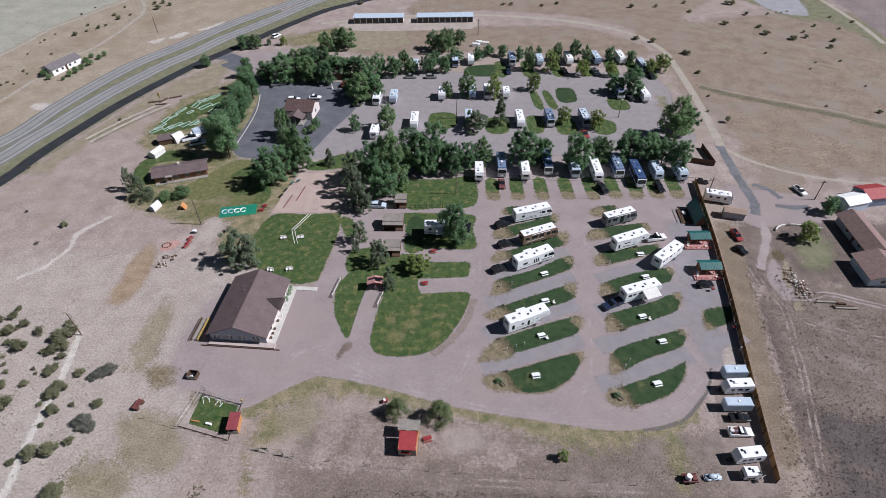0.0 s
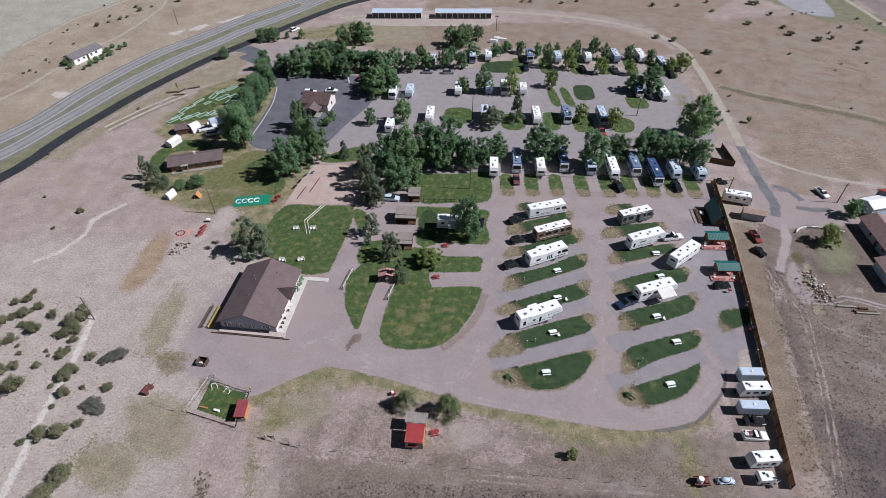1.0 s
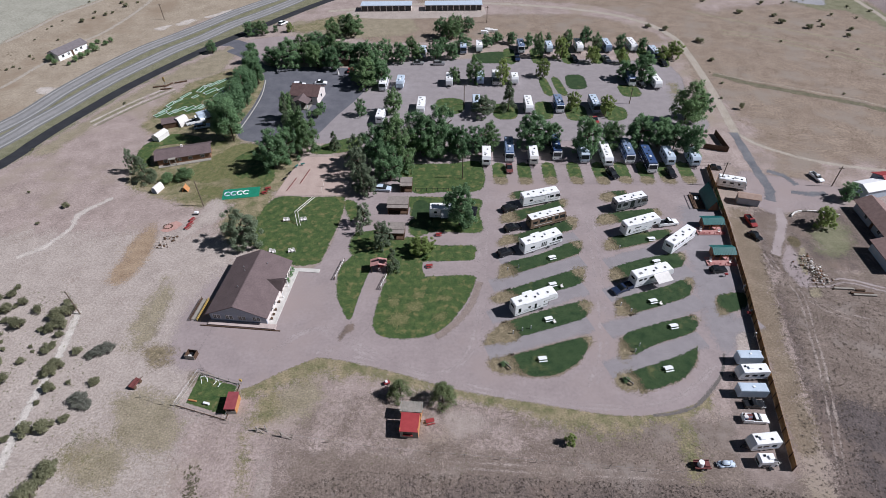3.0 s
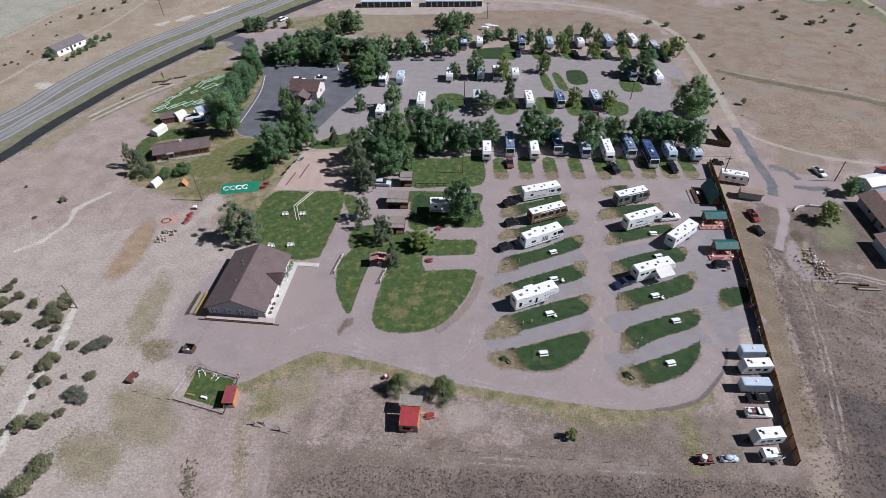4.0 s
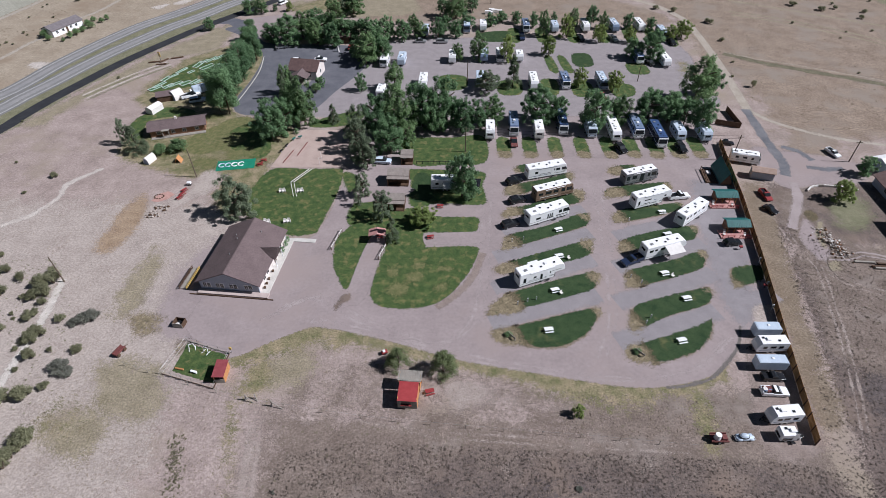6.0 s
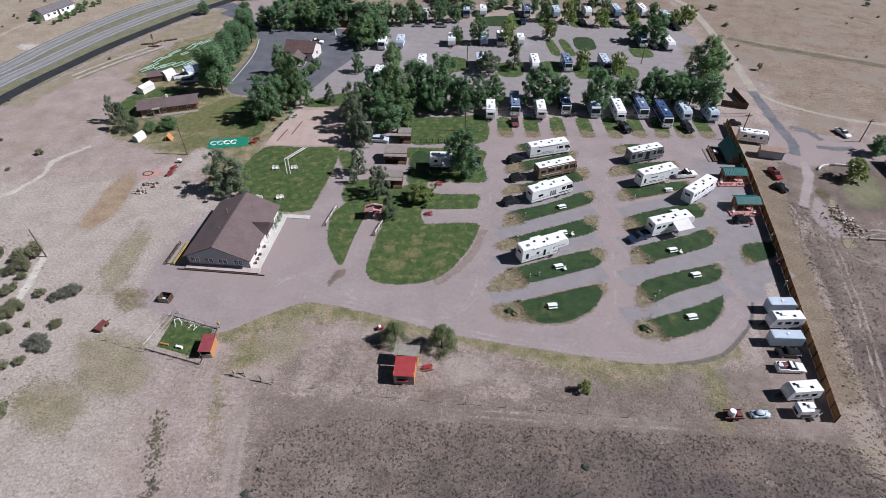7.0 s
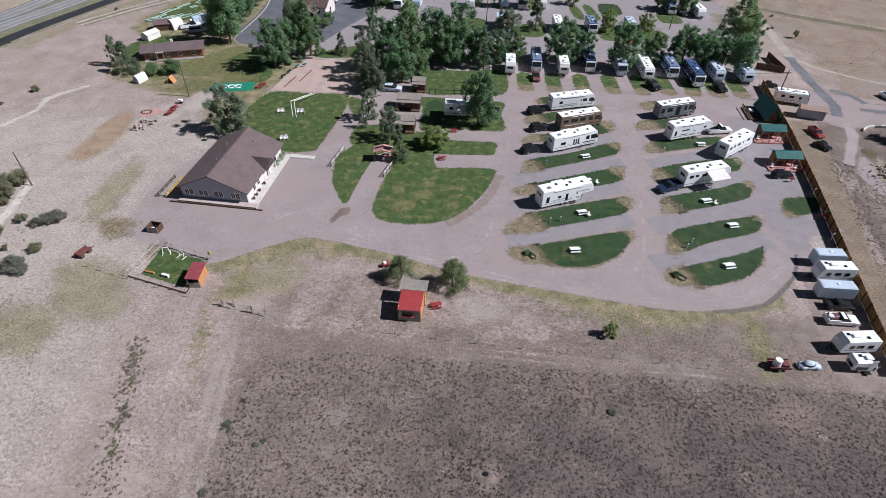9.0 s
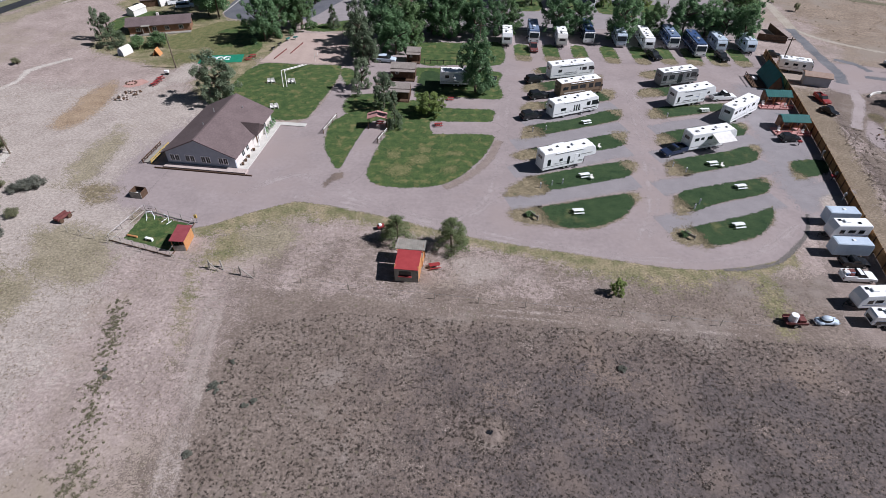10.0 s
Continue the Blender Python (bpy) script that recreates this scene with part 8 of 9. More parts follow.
# low timber signs at the ends of the loops, power posts on the islands
for x, y in ((10.8, 63.4), (33.4, 59.8)):
    root = thing("site_sign", pose(x, y, 0.012, 0, 0, -50), "low timber site sign among plants", "sign")
    part("board", box(-0.9, 0.9, -0.05, 0.05, 0.35, 0.75, bevel=0.02), GREY_WOOD, root)
    for s in (-0.8, 0.8):
        part("post", box(s - 0.07, s + 0.07, -0.07, 0.07, 0, 0.9), GREY_WOOD, root)
    plant("green_shrub", x - 0.5, y + 0.5, 0.9, 0.8, "shrub", "small plant beside a site sign", "shrub")
for x, y in ((12.6, 71.6), (14.6, 72.4), (16.4, 72.9), (13.0, 90.2), (15.6, 91.0), (38.2, 77.6), (36.4, 79.2), (36.4, 67.0), (37.6, 68.4), (13.6, 80.4), (40.4, 97.6), (20.4, 98.6), (41.8, 87.4), (16.6, 100.4)):
    root = thing("hookup_post", pose(x, y, 0.012), "short white utility hookup post on a lawn island", "utility post", "hookup posts")
    part("post", box(-0.09, 0.09, -0.07, 0.07, 0, 0.95, bevel=0.02), WHITE, root)
    part("box", box(-0.13, 0.13, -0.1, -0.07, 0.55, 0.85, bevel=0.01), SILVER, root)
for x, y in ((64.3, 83.8), (63.0, 76.8), (61.3, 70.6), (60.2, 66.0)):
    root = thing("hookup_post", pose(x, y, 0.012), "white utility post beside the fence", "utility post", "hookup posts")
    part("post", rod(bmesh.new(), (0, 0, 0), (0, 0, 1.5), 0.07), WHITE, root)
    part("box", box(-0.2, 0.2, -0.14, 0.14, 0.9, 1.4, bevel=0.03), SILVER, root)
for x, y in ((62.0, 87.9), (62.4, 76.4)):
    root = thing("site_grill", pose(x, y, 0.012), "small red site grill by the fence", "grill")
    part("bowl", box(-0.35, 0.35, -0.28, 0.28, 0.7, 1.0, bevel=0.06), RED, root)
    part("stand", rod(bmesh.new(), (0, 0, 0), (0, 0, 0.7), 0.06), BLACK, root)


def utility_pole(x, y, h, arm=0.0, lean=0.0, label="weathered timber utility pole"):
    root = thing("utility_pole", pose(x, y, 0), label, "pole", "poles")
    part("pole", rod(bmesh.new(), (0, 0, 0), (lean, 0, h), 0.15, 0.10, 10), BARK, root)
    if arm:
        part("crossarm", box(-arm, arm, -0.06, 0.06, h - 0.7, h - 0.55, bevel=0.01), BARK, root)
        for s in (-arm * 0.9, 0.0, arm * 0.9):
            part("insulator", rod(bmesh.new(), (s, 0, h - 0.55), (s, 0, h - 0.35), 0.05), STEEL, root)
    return root


utility_pole(-65.5, 114.8, 8.2)
utility_pole(-79.7, 77.2, 7.0)
part("floodlight", box(-0.3, 0.3, -0.2, 0.1, 6.5, 6.8, bevel=0.05), WHITE, utility_pole(60.5, 170.1, 6.2))
utility_pole(4.8, 170.4, 7.0)
utility_pole(3.4, 127.0, 7.6, 0.9)
utility_pole(103.7, 122.4, 6.4, 0.8)
utility_pole(73.4, 123.0, 7.6, 0.9)
utility_pole(-129.3, 253.3, 7.0, 0.8)
utility_pole(16.5, 246.0, 7.0, 0.8)
def tube(points, r, sides=5):
    """A round cable through points, as one connected mesh."""
    bm = bmesh.new()
    rings = [[bm.verts.new(p + Vector((0, r * math.cos(k * math.tau / sides), r * math.sin(k * math.tau / sides)))) for k in range(sides)] for p in points]
    for a, b in zip(rings, rings[1:]):
        for k in range(sides):
            bm.faces.new((a[k], a[(k + 1) % sides], b[(k + 1) % sides], b[k]))
    bm.faces.new(rings[0][::-1])
    bm.faces.new(rings[-1])
    return bm


wire = thing("power_line", pose(0, 0, 0), "sagging dark power line between two poles", "cable")
for s in (-0.8, 0.8):
    ends = [Vector((3.4, 127.0 + s, 7.1)), Vector((73.4, 123.0 + s, 7.1))]
    n = 16
    pts = [ends[0].lerp(ends[1], k / n) - Vector((0, 0, 1.1 * 4 * (k / n) * (1 - k / n))) for k in range(n + 1)]
    part("cable", tube(pts, 0.03), BLACK, wire)

# the play area: mat, climbing bars, benches and lawn chairs
play_mat = thing("game_mat", pose(-57.1, 120.5, 0.02, 0, 0, 9), "teal outdoor game mat with white curls", "mat")
part("mat", box(-4.9, 4.9, -2.3, 2.3, 0, 0.06, bevel=0.02), TEAL_MAT, play_mat)
for k in range(4):
    ring = bmesh.new()
    loops = []
    for j in range(13):                 # one bent tube
        a = math.radians(40 + j * 23.3)
        mid, out = Vector((-3.6 + k * 1.65 + 0.75 * math.cos(a), 0.85 * math.sin(a), 0.16)), Vector((math.cos(a), math.sin(a), 0))
        loops.append([ring.verts.new(mid + out * (0.17 * math.cos(q * math.tau / 7)) + Vector((0, 0, 0.15 * math.sin(q * math.tau / 7)))) for q in range(7)])
    for p, q in zip(loops, loops[1:]):
        for e in range(7):
            ring.faces.new((p[e], p[(e + 1) % 7], q[(e + 1) % 7], q[e]))
    ring.faces.new(loops[0][::-1])
    ring.faces.new(loops[-1])
    bmesh.ops.recalc_face_normals(ring, faces=ring.faces)
    part("curl", ring, BLUE_WHITE if k < 2 else WHITE, play_mat, "pale inflated curl")
swing = thing("gym_bars", pose(0, 0, 0.012), "tall white A-frame climbing bars on the lawn", "play equipment")
for dx in (0.0, 0.75):
    part("bar", rod(bmesh.new(), (-37.4 + dx, 118.6, 0), (-39.6 + dx, 109.0, 2.6), 0.07), CANVAS, swing)
    part("leg", rod(bmesh.new(), (-39.6 + dx, 109.0, 2.6), (-38.9 + dx, 106.6, 0), 0.07), CANVAS, swing)
for k in range(6):
    u = 0.15 + k * 0.16
    part("rung", rod(bmesh.new(), (-37.4 - 2.2 * u, 118.6 - 9.6 * u, 2.6 * u), (-36.65 - 2.2 * u, 118.6 - 9.6 * u, 2.6 * u), 0.03), CANVAS, swing)
for x, y in ((-42.4, 108.4), (-41.6, 108.5), (-38.0, 108.5), (-37.2, 108.6), (-43.2, 96.6), (-42.4, 96.4), (-38.6, 96.6), (-37.8, 96.8)):
    chair = thing("lawn_chair", pose(x, y, 0.012, 0, 0, 15), "cream plastic lawn chair on the play lawn", "chair", "lawn chairs")
    part("seat", box(-0.32, 0.32, -0.32, 0.32, 0.32, 0.4, bevel=0.03), CANVAS, chair)
    part("backrest", box(-0.32, 0.32, 0.24, 0.32, 0.4, 1.0, bevel=0.03), CANVAS, chair)
    for s in (-0.36, 0.36):
        part("armrest", box(s - 0.06, s + 0.06, -0.34, 0.3, 0.55, 0.6, bevel=0.01), CANVAS, chair)
        part("leg", box(s - 0.04, s + 0.04, -0.3, 0.3, 0, 0.55), CANVAS, chair)
for a, b in (((-44.8, 121.4), (-43.4, 127.4)), ((-41.8, 124.8), (-40.4, 131.6))):
    rail = thing("court_rail", pose(0, 0, 0.012), "low reddish timber court edge in the sand", "rail", "court rails")
    part("timber", rod(bmesh.new(), (*a, 0.12), (*b, 0.12), 0.12, sides=6), MAROON, rail)
net = thing("game_net", pose(-35.0, 121.8, 0.012), "pale net posts on the sand court", "net")
for y in (-1.2, 1.6):
    part("post", rod(bmesh.new(), (0, y, 0), (0, y, 2.1), 0.05), CANVAS, net)
for x, y, d in ((-45.6, 129.4, 60), (-44.4, 132.8, 60), (-42.8, 133.9, 30), (-46.4, 126.6, 60)):
    root = thing("play_rider", pose(x, y, 0.012, 0, 0, d), "small dark play rider at the edge of the sand", "play equipment", "play riders")
    part("seat", box(-0.6, 0.6, -0.2, 0.2, 0.5, 0.8, bevel=0.1), BLACK if y < 131 else TEAL_ROOF, root)
    part("spring", rod(bmesh.new(), (0, 0, 0), (0, 0, 0.5), 0.12), STEEL, root)

# tent site posts, timber rails beside the lawns
for a, b, m in (((-26.4, 87.2), (-25.0, 93.4), CANVAS), ((-15.8, 84.2), (-14.6, 88.4), CANVAS)):
    root = thing("split_rail", pose(0, 0, 0.012), "pale split-rail fence beside a path", "fence", "split rails")
    a, b = Vector(a), Vector(b)
    for k in range(4):
        p = a.lerp(b, k / 3)
        part("post", rod(bmesh.new(), (p.x, p.y, 0), (p.x, p.y, 1.0), 0.09), DARK_WOOD, root)
    for z in (0.45, 0.85):
        part("rail", rod(bmesh.new(), (a.x, a.y, z), (b.x, b.y, z), 0.07, sides=6), GREY_WOOD if z < 0.6 else m, root)
back_fence = thing("rail_fence", pose(0, 0, 0.012), "dark low rail fence behind the lawn", "fence")
for k in range(7):
    part("post", rod(bmesh.new(), (-9.5 + k * 1.5, 121.0, 0), (-9.5 + k * 1.5, 121.0, 1.0), 0.07), BLACK, back_fence)
part("rail", rod(bmesh.new(), (-9.5, 121.0, 0.8), (-0.5, 121.0, 0.8), 0.06), BLACK, back_fence)

# fire ring, rock circle, wagon and bin on the dry ground
patch("fire_circle", [(-73.0, 104.8), (-72.0, 107.8), (-70.6, 108.6), (-68.2, 107.2), (-69.4, 105.4), (-71.5, 104.2)], 0.03, RED_DECK_SAND, "pinkish gravel fire circle", "gravel", soft=0.6)


def boulder(root, rng, x, y, r, material, name="rock", z=0.0):
    bm = bmesh.new()
    bmesh.ops.create_icosphere(bm, subdivisions=1, radius=r)
    for v in bm.verts:
        v.co *= rng.uniform(0.72, 1.15)
        v.co.z = v.co.z * 0.7 + r * 0.45
    bmesh.ops.transform(bm, matrix=pose(x, y, z), verts=bm.verts)
    return part(name, bm, material, root)


rng = random.Random(11)
ring = thing("fire_ring", pose(-71.8, 106.4, 0.012), "ring of stones round a fire pit", "fire pit")
for k in range(11):
    boulder(ring, rng, 1.1 * math.cos(k * 0.571), 0.9 * math.sin(k * 0.571), 0.22, DARK_WOOD)
garden = thing("rock_garden", pose(-69.9, 100.4, 0.02), "square bed of pale and dark rocks", "rocks")
for k in range(46):
    boulder(garden, rng, rng.uniform(-2.2, 2.2), rng.uniform(-2.2, 2.2), rng.uniform(0.18, 0.42), ROCK if k % 3 else DARK_WOOD)
pile = thing("rubble_pile", pose(83.0, 90.2, 0.02), "heap of pale rubble rocks beside the track", "rocks")
for k in range(190):
    u, v = rng.gauss(0, 1.1), rng.gauss(0, 2.3)
    boulder(pile, rng, u - v * 0.12, v, rng.uniform(0.12, 0.34), (ROCK, CANVAS, ROCK, DARK_WOOD, ROCK, LOG_WALL)[k % 6], z=max(0, 0.45 - 0.12 * (abs(u) + abs(v) * 0.6)))
border = thing("garden_wall", pose(0, 0, 0.02), "low pale stone garden edge", "wall")
edge = smooth_line([(86.6, 109.2), (88.0, 110.6), (90.2, 111.3), (92.9, 111.2), (95.9, 110.6), (99.0, 109.4)], False, 1.1)
for k, (a, b) in enumerate(zip(edge, edge[1:])):
    block = box(-(b - a).length / 2 + 0.03, (b - a).length / 2 - 0.03, -0.16, 0.16, 0, 0.5, bevel=0.05)
    bmesh.ops.transform(block, matrix=pose((a.x + b.x) / 2, (a.y + b.y) / 2, 0, 0, 0, along(a, b)), verts=block.verts)
    part("block", block, GREY_WOOD if k % 4 == 3 else CANVAS, border)
beams = thing("timber_stack", pose(88.2, 82.6, 0.02, 0, 0, -4), "stack of pale beams lying in the field", "timber")
for k, (a, b, y, m) in enumerate(((-4.0, 0.2, 0.9, GREY_WOOD), (-1.0, 3.8, -0.3, DARK_WOOD), (-0.6, 4.2, -0.8, GREY_WOOD), (0.5, 2.4, 0.6, DARK_WOOD))):
    part("beam", box(a, b, y, y + 0.45, 0, 0.4, bevel=0.04), m, beams)
wagon = thing("old_wagon", pose(-60.1, 59.4, 0.012, 0, 0, 72) @ Matrix.Scale(0.85, 4), "weathered maroon farm wagon on dry grass", "wagon")
part("bed", box(-1.3, 1.3, -0.55, 0.55, 0.55, 0.7, bevel=0.02), MAROON, wagon)
for s in (-0.55, 0.55):
    part("side_board", box(-1.3, 1.3, s - 0.04, s + 0.04, 0.7, 1.05, bevel=0.01), MAROON, wagon)
part("end_board", box(-1.34, -1.26, -0.5, 0.5, 0.7, 1.05), MAROON, wagon)
for x in (-0.85, 0.85):
    for s in (-0.68, 0.68):
        part("wheel", rod(bmesh.new(), (x, s - 0.05, 0.42), (x, s + 0.05, 0.42), 0.42, sides=14), DARK_WOOD, wagon)
part("tongue", rod(bmesh.new(), (1.3, 0, 0.5), (2.3, 0, 0.1), 0.05), DARK_WOOD, wagon)
dumpster = thing("open_bin", pose(-51.6, 66.0, 0.004, 0, 0, -8) @ Matrix.Scale(0.85, 4), "dark open-topped bin with pale contents", "bin")
for x0, x1, y0, y1 in ((-1.15, 1.15, -0.95, -0.87), (-1.15, 1.15, 0.87, 0.95), (-1.15, -1.07, -0.87, 0.87), (1.07, 1.15, -0.87, 0.87)):
    part("wall", box(x0, x1, y0, y1, 0.0, 1.35, bevel=0.02), DARK_WOOD if y0 > -0.9 else GREY_WOOD, dumpster)
for k in range(6):
    a, b, s = rng.uniform(-0.6, 0.6), rng.uniform(-0.45, 0.45), rng.uniform(0.2, 0.4)
    part("bag", box(a - s, a + s, b - s, b + s, 0.1 + 0.01 * k, rng.uniform(0.4, 0.9), bevel=0.05), CANVAS if k % 2 else BLACK, dumpster)
grill = thing("white_grill", pose(-66.0, 111.2, 0.02), "small white and dark grill on bare soil", "grill")
part("bowl", box(-0.5, 0.5, -0.35, 0.35, 0.5, 1.0, bevel=0.12), WHITE, grill)
part("stand", box(-0.35, 0.35, -0.25, 0.25, 0, 0.5), BLACK, grill)

# canvas shelters, covered wagon, green net frames by the road
def hoop_tent(x, y, turn, w, l, h, name, label, category, material=None):
    root = thing(name, pose(x, y, 0.012, 0, 0, turn), label, category)
    prof = [(w / 2 * math.cos(math.pi * k / 10), h * (0.25 + 0.75 * math.sin(math.pi * k / 10))) for k in range(11)]
    prof = [(w / 2, 0.0)] + prof + [(-w / 2, 0.0)]
    part("cover", prism(prof, -l / 2, l / 2), material or CANVAS, root)
    # grey-blue panel on the solid cover: the open end's shade as colour
    part("painted_end_shade", prism([(x0 * 0.8, z * 0.85) for x0, z in prof], -l / 2 - 0.03, -l / 2 + 0.01), GREYBLUE, root, "grey-blue panel painted as the shade inside the end")
    return root


hoop_tent(-80.4, 122.0, -18, 1.7, 3.0, 1.9, "covered_wagon", "white hooped covered wagon beside shrubs", "wagon")
simple_house("canvas_marquee", pose(-90.4, 149.8, 0.012, 0, 0, -22), -1.3, 1.3, -2.2, 2.2, 1.5, 2.1, CANVAS, CANVAS, "white canvas marquee on the dry grass", "tent", "y", [], 0.1)
hoop_tent(-86.8, 158.4, -35, 3.2, 3.4, 2.8, "hoop_shelter", "white hooped shelter beside a brown shed", "tent")
simple_house("shed", pose(-90.0, 157.6, 0.012, 0, 0, 20), -2.4, 2.4, -1.8, 1.8, 1.8, 2.6, DARK_WOOD, BROWN_SHINGLE, "small shed with a brown roof", "shed", "x", [], 0.2)
car("pickup", -82.6, 159.0, 30, WHITE, "white truck parked by the hedge trees", 6.0, 2.2, 2.2)
car("suv", -79.4, 155.8, 20, BLUE_WHITE, "pale blue vehicle parked by the hedge trees", 5.0)
camper("cargo", -80.2, 162.4, 35, 5.5, 2.2, 2.4, BLUE_WHITE, WHITE, "pale trailer parked by the hedge trees")
hut = thing("play_hut", pose(-73.6, 122.0, 0.012, 0, 0, 92) @ Matrix.Scale(0.72, 4), "small orange lean-to playhouse", "playhouse")
lean = box(-1.3, 1.3, -0.06, 0.06, 0, 2.5)
bmesh.ops.transform(lean, matrix=pose(0, 0, 0, 28, 0, 0), verts=lean.verts)
part("panel", lean, ORANGE_WOOD, hut)
lean = box(-1.3, 1.3, -0.06, 0.06, 0, 2.5)
bmesh.ops.transform(lean, matrix=pose(0, -2.3, 0, -28, 0, 0), verts=lean.verts)
part("panel", lean, ORANGE_WOOD, hut)
rng = random.Random(21)
for k, (x, y) in enumerate(((-96.6, 165.0), (-96.1, 167.3), (-95.7, 171.9), (-94.1, 174.2), (-92.8, 178.3), (-89.2, 177.3), (-88.7, 183.2), (-87.5, 185.8), (-85.5, 187.5), (-83.5, 189.2), (-87.9, 168.6), (-85.5, 169.7), (-83.4, 170.4), (-81.4, 182.6), (-79.1, 181.2), (-81.4, 179.2), (-91.1, 167.9), (-85.1, 181.4), (-92.9, 166.4))):
    root = thing("net_frame", pose(x, y, 0.012, 0, 0, 62 + rng.uniform(-14, 14)) @ Matrix.Scale(0.8, 4), "low faded green net frame on the grass", "frame", "net frames")
    w, l = rng.uniform(0.5, 1.2), rng.uniform(1.4, 3.4)
    for a in (-w, w):
        part("side_rail", box(-l, l, a - 0.08, a + 0.08, 0.05, 0.3), PALE_GREEN, root)
    for a in (-l, l):
        part("end_rail", box(a - 0.1, a + 0.1, -w, w, 0.05, 0.3), CANVAS, root)
    part("netting", box(-l, l, -w, w, 0.04, 0.1), LAWN_NET, root)
logs = thing("log_barrier", pose(0, 0, 0.012), "fallen logs by the road sign", "logs")
for a, b in (((-106.9, 184.6), (-102.4, 185.8)), ((-100.3, 187.9), (-96.3, 189.6)), ((-103.5, 182.8), (-100.1, 183.6)), ((-102.9, 184.9), (-101.1, 188.0))):
    part("log", rod(bmesh.new(), (*a, 0.25), (*b, 0.25), 0.25), DARK_WOOD, logs)
sign = thing("road_sign", pose(-103.0, 186.2, 0.012), "yellow post sign beside the field", "sign")
part("post", rod(bmesh.new(), (0, 0, 0), (0, 0, 3.2), 0.12), GREY_WOOD, sign)
part("board", box(-0.35, 0.35, -0.08, 0.08, 1.6, 3.3, bevel=0.03), YELLOW_RAIL, sign)
pump = thing("white_statue", pose(-41.5, 194.5, 0.012) @ Matrix.Scale(0.7, 4), "pale stone figure shape on a plinth before the lodge", "statue")
figure = bmesh.new()
rod(figure, (0, 0, 0), (0, 0, 1.0), 0.6, 0.5, 10)
rod(figure, (0, 0, 1.0), (0, 0, 2.8), 0.4, 0.25, 10)
part("plinth", figure, CANVAS, pump)
scrap = thing("scrap_heap", pose(16.9, 235.0, 0.012), "white tarps and boards behind the hedge", "scrap")
for k in range(6):
    a, b = rng.uniform(-2.5, 2.5), rng.uniform(-2, 2)
    part("board", box(a - 1.2, a + 1.2, b - 0.7, b + 0.7, 0.0, rng.uniform(0.5, 1.6), bevel=0.05), WHITE if k % 2 else CANVAS, scrap)

# flatbed trailer with a white tank, fallen branch, gate posts and burrow in the field
util = thing("flatbed_trailer", pose(41.4, 43.4, 0.02, 0, 0, 0) @ Matrix.Scale(0.92, 4), "red-brown flatbed trailer carrying a white tank", "utility trailer")
part("bed", box(-1.4, 1.4, -0.8, 0.8, 0.5, 0.62, bevel=0.02), MAROON, util)
for s in (-0.8, 0.8):
    part("side_rail", box(-1.4, 1.4, s - 0.04, s + 0.04, 0.62, 0.95), MAROON, util)
part("tank", rod(bmesh.new(), (-0.35, 0, 0.62), (-0.35, 0, 1.7), 0.6, 0.5, 14), WHITE, util)
part("box", box(0.4, 1.2, -0.5, 0.5, 0.62, 1.1, bevel=0.05), MAROON, util)
for s in (-0.85, 0.85):
    wheel_at(util, -0.2, s)
part("tongue", rod(bmesh.new(), (-1.4, 0, 0.45), (-2.4, 0, 0.4), 0.05), BLACK, util)
for x, y, h, lean in ((-34.5, 49.9, 1.5, 0.9), (-29.9, 48.8, 1.6, 1.4), (-33.0, 50.2, 1.2, 0.0)):
    root = thing("gate_post", pose(x, y, 0.02), "old leaning timber gate post", "post", "gate posts")
    part("post", rod(bmesh.new(), (0, 0, 0), (0, 0, h), 0.1), GREY_WOOD, root)
    part("brace", rod(bmesh.new(), (0, 0, h * 0.8), (lean + 0.4, -0.6, 0), 0.07), GREY_WOOD, root)
wires = thing("field_fence", pose(0, 0, 0.02), "thin wire fence on old posts across the field", "fence")
line = [Vector(p) for p in ((-58.0, 56.6), (-50.8, 54.4), (-34.5, 49.6), (-15, 46.6), (2, 45.0), (20, 43.6), (38, 42.0))]
for a, b in zip(line, line[1:]):
    for k in range(3):
        p = a.lerp(b, k / 3)
        part("post", rod(bmesh.new(), (p.x, p.y, 0), (p.x, p.y, 1.1), 0.045, sides=5), GREY_WOOD, wires)
    part("wire", rod(bmesh.new(), (a.x, a.y, 0.9), (b.x, b.y, 0.9), 0.012, sides=4), STEEL, wires)
patch("bare_soil", [(3.1-2.4, 26.5-0.9), (3.1-1.6, 26.5+1.3), (3.1+0.4, 26.5+1.6), (3.1+1.9, 26.5+0.6), (3.1+1.7, 26.5-1.0), (3.1-0.4, 26.5-1.7)], 0.03, MID_FIELD, "trodden bare soil round a burrow", "soil", soft=2.6, step=0.6)
burrow = thing("burrow_mound", pose(3.1, 26.5, 0.0), "bare earth mound round an animal burrow", "mound")
bm = bmesh.new()
bmesh.ops.create_grid(bm, x_segments=44, y_segments=44, size=2.6)
for v in bm.verts:
    away = math.hypot(v.co.x * 0.85 + v.co.y * 0.25, v.co.y * 1.15)
    rough = noise.noise(v.co * 1.3) * 0.5 + noise.noise(v.co * 4.0) * 0.28 + noise.noise(v.co * 9.0) * 0.14
    pit = math.exp(-(((v.co.x + 0.15) * 1.6) ** 2 + ((v.co.y - 0.25) * 2.4) ** 2) * 1.6)
    v.co.z = 0.24 * math.exp(-(away / 1.05) ** 2) + 0.22 * rough * math.exp(-(away / 1.7) ** 2) - 0.22 * pit - 0.055 * min(1.0, away / 1.5)
part("soil", bm, MOUND, burrow, smooth=True)
